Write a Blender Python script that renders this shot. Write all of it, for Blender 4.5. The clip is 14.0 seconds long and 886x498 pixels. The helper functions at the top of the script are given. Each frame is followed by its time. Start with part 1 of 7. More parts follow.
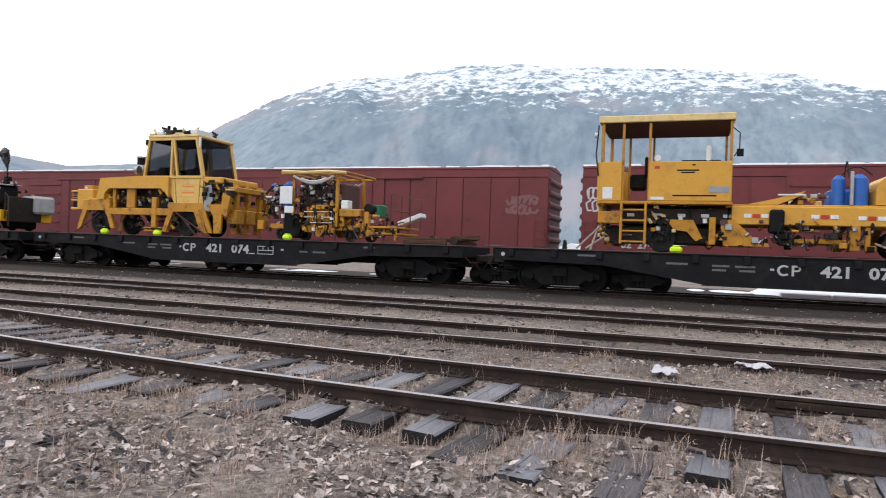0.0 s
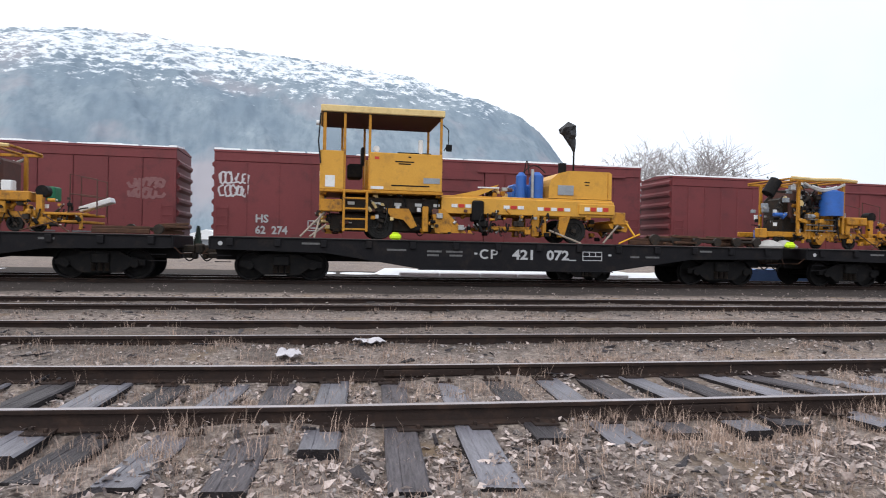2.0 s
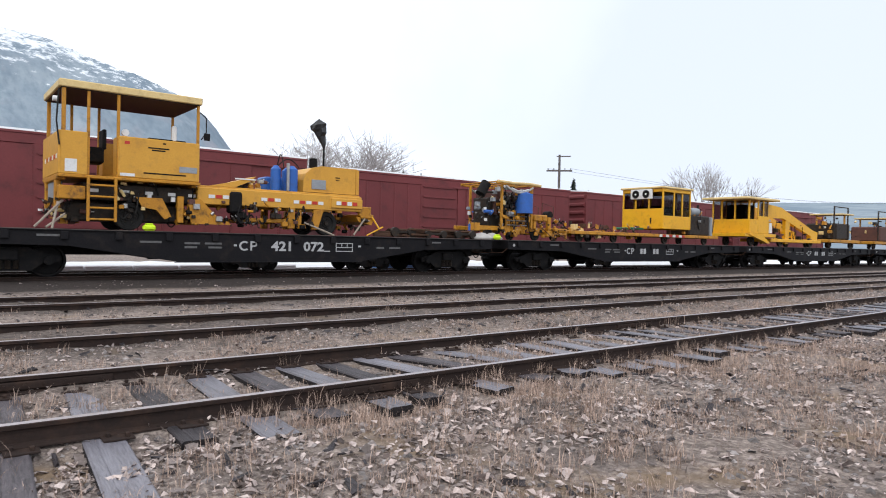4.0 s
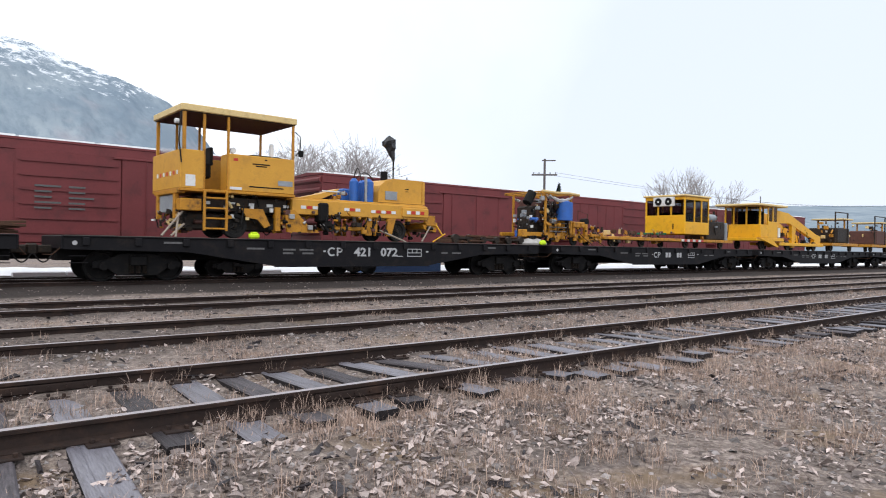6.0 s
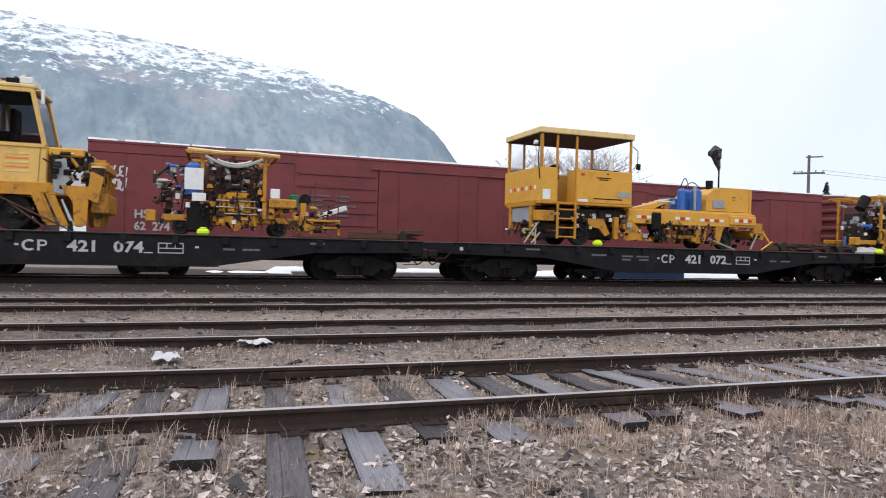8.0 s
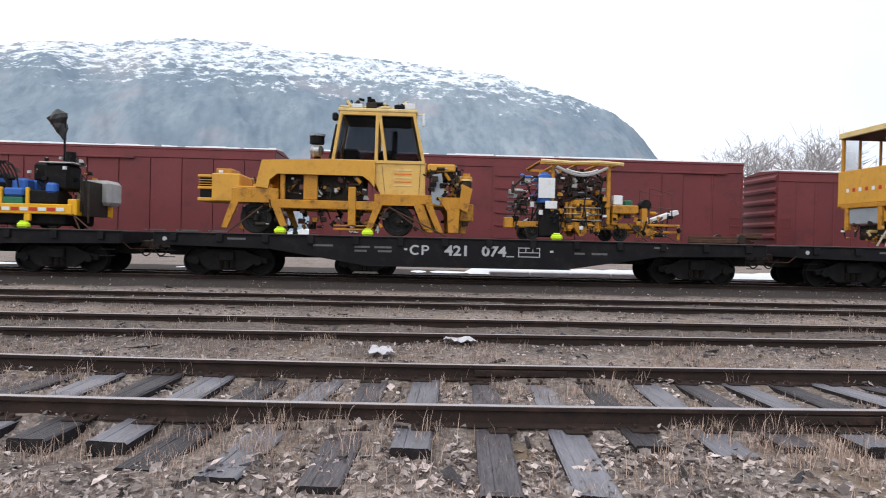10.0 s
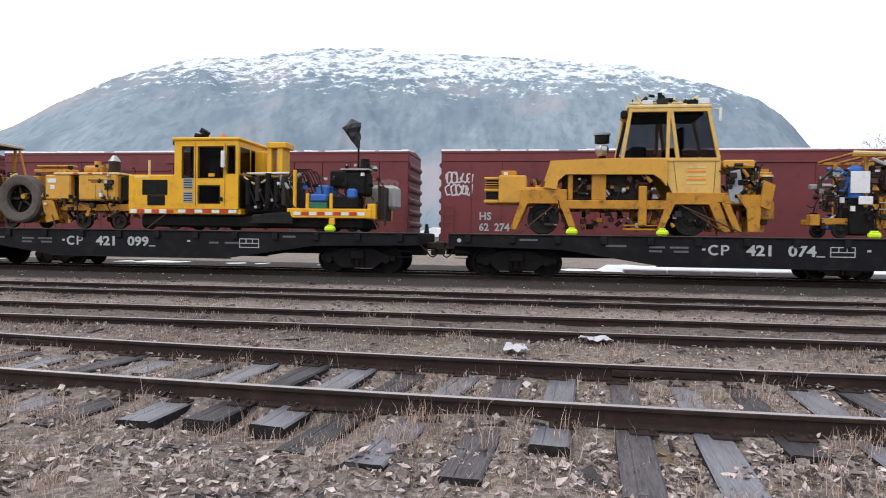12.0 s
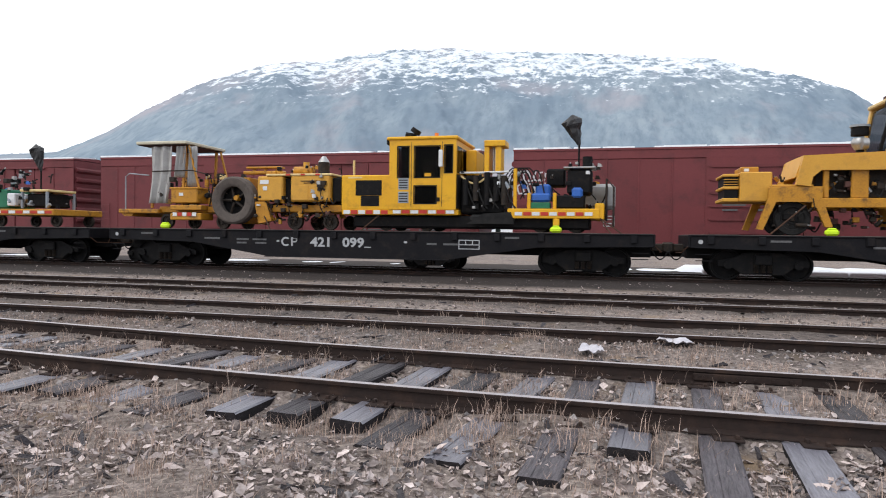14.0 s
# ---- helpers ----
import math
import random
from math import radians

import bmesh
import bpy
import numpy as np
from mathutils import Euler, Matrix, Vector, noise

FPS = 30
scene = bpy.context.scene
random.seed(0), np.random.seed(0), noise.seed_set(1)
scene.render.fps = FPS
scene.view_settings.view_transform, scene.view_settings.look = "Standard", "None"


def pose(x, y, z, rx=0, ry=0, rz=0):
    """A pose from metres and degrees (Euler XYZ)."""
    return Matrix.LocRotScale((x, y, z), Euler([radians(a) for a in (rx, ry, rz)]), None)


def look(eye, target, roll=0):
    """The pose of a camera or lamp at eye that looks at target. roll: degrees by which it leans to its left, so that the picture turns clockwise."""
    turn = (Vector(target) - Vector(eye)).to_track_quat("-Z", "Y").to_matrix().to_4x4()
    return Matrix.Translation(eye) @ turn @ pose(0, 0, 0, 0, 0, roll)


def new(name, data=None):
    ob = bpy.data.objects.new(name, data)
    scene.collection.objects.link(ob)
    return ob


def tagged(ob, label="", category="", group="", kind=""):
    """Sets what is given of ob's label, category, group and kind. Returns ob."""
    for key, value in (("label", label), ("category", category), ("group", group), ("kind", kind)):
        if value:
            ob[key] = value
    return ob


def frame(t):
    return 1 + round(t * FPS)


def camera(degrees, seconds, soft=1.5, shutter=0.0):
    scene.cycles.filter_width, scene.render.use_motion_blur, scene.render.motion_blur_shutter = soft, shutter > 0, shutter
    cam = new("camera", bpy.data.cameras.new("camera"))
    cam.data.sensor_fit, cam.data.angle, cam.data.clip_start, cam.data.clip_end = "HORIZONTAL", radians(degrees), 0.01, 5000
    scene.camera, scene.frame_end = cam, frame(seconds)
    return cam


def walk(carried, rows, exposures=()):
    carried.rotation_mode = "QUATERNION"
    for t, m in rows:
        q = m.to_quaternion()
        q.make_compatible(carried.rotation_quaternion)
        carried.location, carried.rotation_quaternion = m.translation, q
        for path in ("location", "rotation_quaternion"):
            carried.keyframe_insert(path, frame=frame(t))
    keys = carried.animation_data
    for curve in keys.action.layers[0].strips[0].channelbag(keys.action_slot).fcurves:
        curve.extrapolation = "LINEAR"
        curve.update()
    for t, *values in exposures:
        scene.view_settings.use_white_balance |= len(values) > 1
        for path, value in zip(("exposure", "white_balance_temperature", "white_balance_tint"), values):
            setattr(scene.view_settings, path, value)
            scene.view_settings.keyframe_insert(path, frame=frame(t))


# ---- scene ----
cam = camera(66.8, 14.0, soft=1.0, shutter=0.15)
PATH = [  # seconds, x, y, z, tilt, lean, turn
    (0.0, -0.166, -0.074, 1.101, 89.99, -2.02, 19.70),
    (0.5, -0.128, -0.063, 1.101, 90.06, -1.66, 12.24),
    (1.0, -0.091, -0.058, 1.101, 90.09, -1.48, 4.91),
    (1.5, -0.042, -0.042, 1.101, 89.69, -1.35, -3.02),
    (2.0, -0.014, -0.015, 1.101, 89.64, -1.20, -10.44),
    (2.5, 0.022, -0.007, 1.101, 89.33, -0.90, -17.36),
    (3.0, 0.055, -0.011, 1.101, 89.38, -1.25, -24.22),
    (3.5, 0.107, -0.007, 1.101, 89.41, -1.53, -31.20),
    (4.0, 0.136, 0.021, 1.101, 89.37, -1.23, -38.05),
    (4.2, 0.160, 0.005, 1.101, 89.49, -1.55, -39.94),
    (4.6, 0.163, -0.004, 1.101, 89.56, -1.62, -43.24),
    (5.0, 0.151, -0.011, 1.101, 89.63, -1.51, -44.23),
    (5.4, 0.134, -0.014, 1.101, 89.69, -1.30, -43.32),
    (5.8, 0.120, -0.012, 1.101, 89.73, -1.08, -40.93),
    (6.3, 0.123, 0.001, 1.101, 89.77, -0.93, -36.49),
    (6.5, 0.150, 0.027, 1.101, 89.79, -0.88, -34.63),
    (7.0, 0.103, 0.015, 1.101, 89.98, -0.94, -28.09),
    (7.5, 0.076, 0.038, 1.101, 89.88, -1.37, -23.28),
    (8.0, 0.047, 0.047, 1.101, 89.71, -1.51, -19.39),
    (8.5, 0.027, 0.042, 1.101, 89.73, -1.56, -15.59),
    (9.0, 0.015, 0.035, 1.101, 89.82, -1.45, -11.67),
    (9.2, 0.004, 0.042, 1.101, 89.71, -1.58, -9.61),
    (9.6, -0.008, 0.046, 1.101, 89.58, -1.52, -5.88),
    (10.0, -0.025, 0.050, 1.101, 89.38, -1.29, -2.83),
    (10.4, -0.044, 0.050, 1.101, 89.17, -1.00, -0.26),
    (10.8, -0.060, 0.046, 1.101, 89.00, -0.77, 2.01),
    (11.3, -0.066, 0.033, 1.101, 88.96, -0.75, 4.68),
    (11.5, -0.062, 0.007, 1.101, 89.07, -1.00, 5.77),
    (12.0, -0.073, 0.004, 1.101, 89.00, -0.78, 8.14),
    (12.5, -0.086, -0.004, 1.101, 89.06, -0.85, 9.81),
    (13.0, -0.079, -0.013, 1.101, 89.06, -0.67, 10.74),
    (13.5, -0.093, -0.009, 1.101, 88.95, -0.81, 11.85),
    (14.0, -0.106, -0.015, 1.101, 88.85, -0.75, 14.19),
]

walk(cam, [(t, pose(*p)) for t, *p in PATH])

# ---- sky and light: a bright overcast day, brighter to the left, bluer to the right ----
world = bpy.data.worlds.new("overcast")
scene.world = world
world.use_nodes = True
wn, wl = world.node_tree.nodes, world.node_tree.links
sky = wn.new("ShaderNodeTexSky")
sky.sky_type, sky.sun_disc = "NISHITA", False
sky.sun_elevation, sky.sun_rotation = radians(38), radians(-50)
sky_gain = wn.new("ShaderNodeMix")
sky_gain.data_type, sky_gain.blend_type = "RGBA", "MULTIPLY"
sky_gain.inputs[0].default_value = 1.0
wl.new(sky.outputs[0], sky_gain.inputs[6])
sky_gain.inputs[7].default_value = (0.1, 0.1, 0.1, 1)
cloud_grad = wn.new("ShaderNodeTexGradient")
cloud_noise = wn.new("ShaderNodeTexNoise")
cloud_noise.inputs["Scale"].default_value = 2.2
cloud_noise.inputs["Detail"].default_value = 5
cloud_mixer = wn.new("ShaderNodeMath")
cloud_mixer.operation = "MULTIPLY_ADD"
wl.new(cloud_noise.outputs[0], cloud_mixer.inputs[0])
cloud_mixer.inputs[1].default_value = 0.55
wl.new(cloud_grad.outputs["Fac"], cloud_mixer.inputs[2])
cloud_ramp = wn.new("ShaderNodeValToRGB")
cloud_ramp.color_ramp.elements[0].position, cloud_ramp.color_ramp.elements[0].color = 0.30, (1.035, 1.055, 1.09, 1)
cloud_ramp.color_ramp.elements[1].position, cloud_ramp.color_ramp.elements[1].color = 1.25, (0.60, 0.655, 0.76, 1)
wl.new(cloud_mixer.outputs[0], cloud_ramp.inputs[0])
cover = wn.new("ShaderNodeMix")
cover.data_type = "RGBA"
cover.inputs[0].default_value = 0.93
wl.new(sky_gain.outputs[2], cover.inputs[6])
wl.new(cloud_ramp.outputs[0], cover.inputs[7])
wl.new(cover.outputs[2], wn["Background"].inputs[0])
wn["Background"].inputs[1].default_value = 1.5

sun = new("sun", bpy.data.lights.new("sun", "SUN"))
sun.data.energy, sun.data.angle, sun.data.color = 0.9, radians(25), (1.0, 0.97, 0.93)
sun.matrix_world = look((0, 0, 0), (0.45, 0.55, -0.9))

# ---- materials ----
def material(name, col, col2=None, rough=0.7, metal=0.0, scale=3.0, fine=40.0, bump=0.15, spread=0.5, dirt=None, dirt_amount=0.0,
             by="", by_amount=0.0, coat=0.0, gloss=0.35, along=1.0):
    """Two colours mixed by coarse and fine noise, stains of a third, bump, and a shade that varies by object or island."""
    m = bpy.data.materials.new(name)
    m.use_nodes = True
    n, l = m.node_tree.nodes, m.node_tree.links
    b = n["Principled BSDF"]
    col2 = col2 or tuple(c * 0.75 for c in col)
    tc = n.new("ShaderNodeTexCoord")
    big, small = n.new("ShaderNodeTexNoise"), n.new("ShaderNodeTexNoise")
    big.inputs["Scale"].default_value, small.inputs["Scale"].default_value = scale, fine
    big.inputs["Detail"].default_value = small.inputs["Detail"].default_value = 5
    run = n.new("ShaderNodeMapping")
    run.inputs["Scale"].default_value = (1, along, 1)
    l.new(tc.outputs["Object"], run.inputs["Vector"])
    l.new(run.outputs[0], big.inputs["Vector"])
    l.new(run.outputs[0], small.inputs["Vector"])
    add = n.new("ShaderNodeMath")
    add.operation = "ADD"
    l.new(big.outputs[0], add.inputs[0])
    l.new(small.outputs[0], add.inputs[1])
    rng = n.new("ShaderNodeMapRange")
    rng.inputs[1].default_value, rng.inputs[2].default_value = 1.0 - spread * 0.5, 1.0 + spread * 0.5
    l.new(add.outputs[0], rng.inputs[0])
    mix = n.new("ShaderNodeMix")
    mix.data_type = "RGBA"
    l.new(rng.outputs[0], mix.inputs[0])
    mix.inputs[6].default_value, mix.inputs[7].default_value = (*col, 1), (*col2, 1)
    out = mix.outputs[2]
    if dirt:
        spot = n.new("ShaderNodeTexNoise")
        spot.inputs["Scale"].default_value, spot.inputs["Detail"].default_value, spot.inputs["Roughness"].default_value = scale * 1.7 + 0.3, 8, 0.65
        l.new(run.outputs[0], spot.inputs["Vector"])
        r2 = n.new("ShaderNodeMapRange")
        r2.inputs[1].default_value, r2.inputs[2].default_value, r2.inputs[4].default_value = 0.52, 0.68, dirt_amount
        l.new(spot.outputs[0], r2.inputs[0])
        m2 = n.new("ShaderNodeMix")
        m2.data_type = "RGBA"
        l.new(r2.outputs[0], m2.inputs[0])
        l.new(out, m2.inputs[6])
        m2.inputs[7].default_value = (*dirt, 1)
        out = m2.outputs[2]
    if by:
        src = n.new("ShaderNodeObjectInfo") if by == "object" else n.new("ShaderNodeNewGeometry")
        hv = n.new("ShaderNodeHueSaturation")
        r3 = n.new("ShaderNodeMapRange")
        r3.inputs[3].default_value, r3.inputs[4].default_value = 1 - by_amount, 1 + by_amount
        l.new(src.outputs["Random" if by == "object" else "Random Per Island"], r3.inputs[0])
        l.new(r3.outputs[0], hv.inputs["Value"])
        l.new(out, hv.inputs["Color"])
        out = hv.outputs[0]
    l.new(out, b.inputs["Base Color"])
    b.inputs["Roughness"].default_value, b.inputs["Metallic"].default_value = rough, metal
    b.inputs["Coat Weight"].default_value, b.inputs["Specular IOR Level"].default_value = coat, gloss
    if bump:
        bp = n.new("ShaderNodeBump")
        bp.inputs["Strength"].default_value, bp.inputs["Distance"].default_value = bump, 0.02
        l.new(add.outputs[0], bp.inputs["Height"])
        l.new(bp.outputs[0], b.inputs["Normal"])
    return m


YELLOW = material("yellow_paint", (0.54, 0.25, 0.019), (0.38, 0.165, 0.015), 0.5, 0, 2.5, 30, 0.08, 0.7, (0.07, 0.036, 0.018), 0.8)
PALE = material("faded_yellow_paint", (0.64, 0.335, 0.045), (0.54, 0.27, 0.036), 0.5, 0, 2.0, 25, 0.05, 0.8, (0.28, 0.14, 0.04), 0.35)
LEMON = material("clean_yellow_paint", (0.76, 0.40, 0.010), (0.68, 0.34, 0.010), 0.4, 0, 2.0, 25, 0.05, 0.6, (0.2, 0.1, 0.02), 0.3)
CABPAINT = material("weathered_cab_paint", (0.70, 0.45, 0.13), (0.60, 0.36, 0.095), 0.5, 0, 2, 25, 0.05, 0.8, (0.3, 0.17, 0.06), 0.35)
TANROOF = material("grey_cream_roof", (0.62, 0.58, 0.45), (0.48, 0.44, 0.34), 0.6, 0, 2, 25, 0.05, 0.6, (0.25, 0.21, 0.16), 0.4)
CREAM = material("cream_panel", (0.72, 0.56, 0.27), (0.62, 0.45, 0.2), 0.6, 0, 2, 25, 0.05, 0.6, (0.3, 0.2, 0.1), 0.4)
GREASE = material("greasy_steel", (0.018, 0.016, 0.015), (0.045, 0.036, 0.03), 0.5, 0.3, 5, 40, 0.3, 0.7, (0.10, 0.05, 0.02), 0.4, gloss=0.15)
BLACK = material("black_paint", (0.006, 0.006, 0.007), (0.013, 0.0125, 0.013), 0.65, 0, 4, 40, 0.2, 0.7, (0.035, 0.026, 0.02), 0.4, gloss=0.1)
WORN_TYRE = material("worn_grey_tyre", (0.13, 0.105, 0.09), (0.07, 0.06, 0.055), 0.9, 0, 5, 50, 0.4, 0.8, (0.03, 0.025, 0.022), 0.5)
RUBBER = material("rubber", (0.014, 0.014, 0.015), (0.03, 0.029, 0.028), 0.85, 0, 6, 60, 0.3, gloss=0.12)
STEEL = material("bare_steel", (0.42, 0.42, 0.42), (0.30, 0.29, 0.28), 0.4, 0.8, 6, 50, 0.15)
RUST = material("rusty_iron", (0.10, 0.052, 0.034), (0.055, 0.035, 0.028), 0.85, 0.1, 4, 60, 0.4, 0.9, (0.16, 0.08, 0.04), 0.4, gloss=0.12)
REDBROWN = material("brown_machine_paint", (0.11, 0.045, 0.035), (0.07, 0.035, 0.03), 0.7, 0, 4, 40, 0.2)
BLUE = material("blue_paint", (0.03, 0.13, 0.48), (0.025, 0.10, 0.36), 0.45, 0, 3, 30, 0.08, 0.7, (0.05, 0.06, 0.1), 0.3)
GREEN = material("green_paint", (0.015, 0.16, 0.08), (0.012, 0.11, 0.06), 0.5, 0, 3, 30, 0.1)
WHITE = material("white_paint", (0.74, 0.75, 0.76), (0.62, 0.63, 0.64), 0.55, 0, 3, 30, 0.06, 0.7, (0.3, 0.28, 0.25), 0.3)
GREY = material("grey_paint", (0.30, 0.33, 0.36), (0.22, 0.24, 0.27), 0.55, 0, 3, 30, 0.08)
STENCIL = material("white_stencil", (0.50, 0.51, 0.53), (0.30, 0.30, 0.31), 0.7, 0, 14, 90, 0.0, 0.9)
TANSTRAP = material("tan_webbing", (0.34, 0.29, 0.24), (0.22, 0.18, 0.15), 0.9, 0, 6, 50, 0.3)
FADED = material("worn_stencil", (0.17, 0.17, 0.175), (0.06, 0.058, 0.06), 0.8, 0, 14, 90, 0.0, 0.9)
REDTAPE = material("red_reflector", (0.52, 0.035, 0.02), (0.42, 0.03, 0.02), 0.4, 0, 5, 40, 0.0)
HIVIS = material("lime_signal_block", (0.62, 0.86, 0.02), (0.52, 0.74, 0.02), 0.45, 0, 6, 40, 0.05)
AMBER = material("amber_lens", (0.8, 0.22, 0.04), (0.7, 0.18, 0.03), 0.25, 0, 6, 40, 0.0)
CLOTH = material("grey_canvas", (0.46, 0.45, 0.44), (0.32, 0.31, 0.30), 0.9, 0, 3, 60, 0.3)
BAG = material("black_plastic_bag", (0.014, 0.014, 0.016), (0.03, 0.03, 0.033), 0.35, 0, 5, 25, 0.5)
FLATCAR = material("flatcar_black", (0.0065, 0.0065, 0.0085), (0.013, 0.0125, 0.0145), 0.6, 0, 1.6, 25, 0.12, 0.9, (0.03, 0.023, 0.02), 0.45, gloss=0.12)
DECKWOOD = material("deck_planks", (0.10, 0.08, 0.07), (0.06, 0.05, 0.045), 0.85, 0, 3, 50, 0.4, 0.9, (0.16, 0.13, 0.11), 0.4, "object", 0.3)
OXIDE = material("oxide_red_paint", (0.180, 0.038, 0.042), (0.138, 0.030, 0.034), 0.6, 0, 0.8, 14, 0.06, 0.8, (0.07, 0.024, 0.026), 0.45, "object", 0.07)
SNOW = material("snow", (0.84, 0.86, 0.88), (0.72, 0.75, 0.79), 0.8, 0, 2, 30, 0.35, 0.8, (0.45, 0.43, 0.42), 0.25)
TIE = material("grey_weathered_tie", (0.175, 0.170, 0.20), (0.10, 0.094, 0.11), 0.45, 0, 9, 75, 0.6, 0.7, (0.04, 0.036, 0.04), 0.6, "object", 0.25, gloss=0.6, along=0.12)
# creosote on the tie ends, plus the shade of all upright faces as colour
TIE_SIDES = material("creosoted_shaded_sides", (0.030, 0.026, 0.028), (0.016, 0.014, 0.015), 0.85, 0, 12, 90, 0.6, 0.8, (0.06, 0.052, 0.055), 0.4, gloss=0.15)
TIE_END = material("dark_tie_wood", (0.10, 0.088, 0.097), (0.04, 0.036, 0.04), 0.55, 0, 9, 75, 0.9, 0.7, (0.02, 0.018, 0.02), 0.8, "object", 0.35, gloss=0.2, along=0.12)
RAIL = material("rusty_rail", (0.040, 0.026, 0.022), (0.026, 0.02, 0.019), 0.8, 0.1, 2.5, 40, 0.25, 0.9, (0.085, 0.05, 0.036), 0.45, gloss=0.15)
RAILHEAD = material("worn_rail_head", (0.46, 0.42, 0.44), (0.28, 0.25, 0.26), 0.4, 0.4, 1.5, 50, 0.1, 0.9, (0.15, 0.10, 0.08), 0.4)
LEAF = material("dead_leaves", (0.46, 0.395, 0.375), (0.24, 0.19, 0.175), 0.8, 0, 8, 50, 0.1, 0.7, None, 0, "island", 0.7, gloss=0.2)
STRAW = material("dry_grass", (0.46, 0.35, 0.29), (0.31, 0.225, 0.185), 0.85, 0, 3, 40, 0.0, 0.7, None, 0, "island", 0.5, gloss=0.12)
STONE = material("ballast_stone", (0.30, 0.275, 0.27), (0.16, 0.142, 0.138), 0.85, 0, 6, 50, 0.4, 0.9, None, 0, "island", 0.6, gloss=0.12)
BALLAST = material("brown_ballast", (0.17, 0.14, 0.125), (0.085, 0.07, 0.066), 0.9, 0, 6, 50, 0.4, 0.9, None, 0, "island", 0.6, gloss=0.1)
PAPER = material("sodden_paper", (0.55, 0.53, 0.56), (0.43, 0.41, 0.44), 0.75, 0, 8, 40, 0.2)
BARK = material("bare_branches", (0.38, 0.355, 0.36), (0.25, 0.235, 0.24), 0.9, 0, 3, 20, 0.2)
POLEWOOD = material("weathered_pole_wood", (0.15, 0.135, 0.13), (0.09, 0.08, 0.08), 0.9, 0, 3, 20, 0.2)
CONIFER = material("dark_conifer", (0.035, 0.05, 0.04), (0.02, 0.032, 0.028), 0.9, 0, 1, 8, 0.2)
TARP = material("blue_tarp", (0.12, 0.24, 0.50), (0.09, 0.19, 0.42), 0.5, 0, 1, 10, 0.3)
CONCRETE = material("snow_dusted_concrete", (0.78, 0.78, 0.80), (0.62, 0.62, 0.66), 0.85, 0, 1, 20, 0.2, 0.8, (0.36, 0.35, 0.36), 0.3)
GRAFFITI = material("grey_white_spray", (0.62, 0.60, 0.62), (0.45, 0.42, 0.45), 0.7, 0, 6, 40, 0.0)
OLD_GRAFFITI = material("washed_spray", (0.24, 0.12, 0.12), (0.19, 0.08, 0.085), 0.7, 0, 6, 40, 0.0)


def glass_material(name, tint, alpha_rough=0.05):
    m = bpy.data.materials.new(name)
    m.use_nodes = True
    b = m.node_tree.nodes["Principled BSDF"]
    b.inputs["Base Color"].default_value = (*tint, 1)
    b.inputs["Transmission Weight"].default_value = 1.0
    b.inputs["Roughness"].default_value = alpha_rough
    b.inputs["IOR"].default_value = 1.1
    return m


GLASS = glass_material("cab_glass", (0.30, 0.30, 0.32))
HAZED = glass_material("scratched_clear_sheet", (0.86, 0.88, 0.90), 0.25)


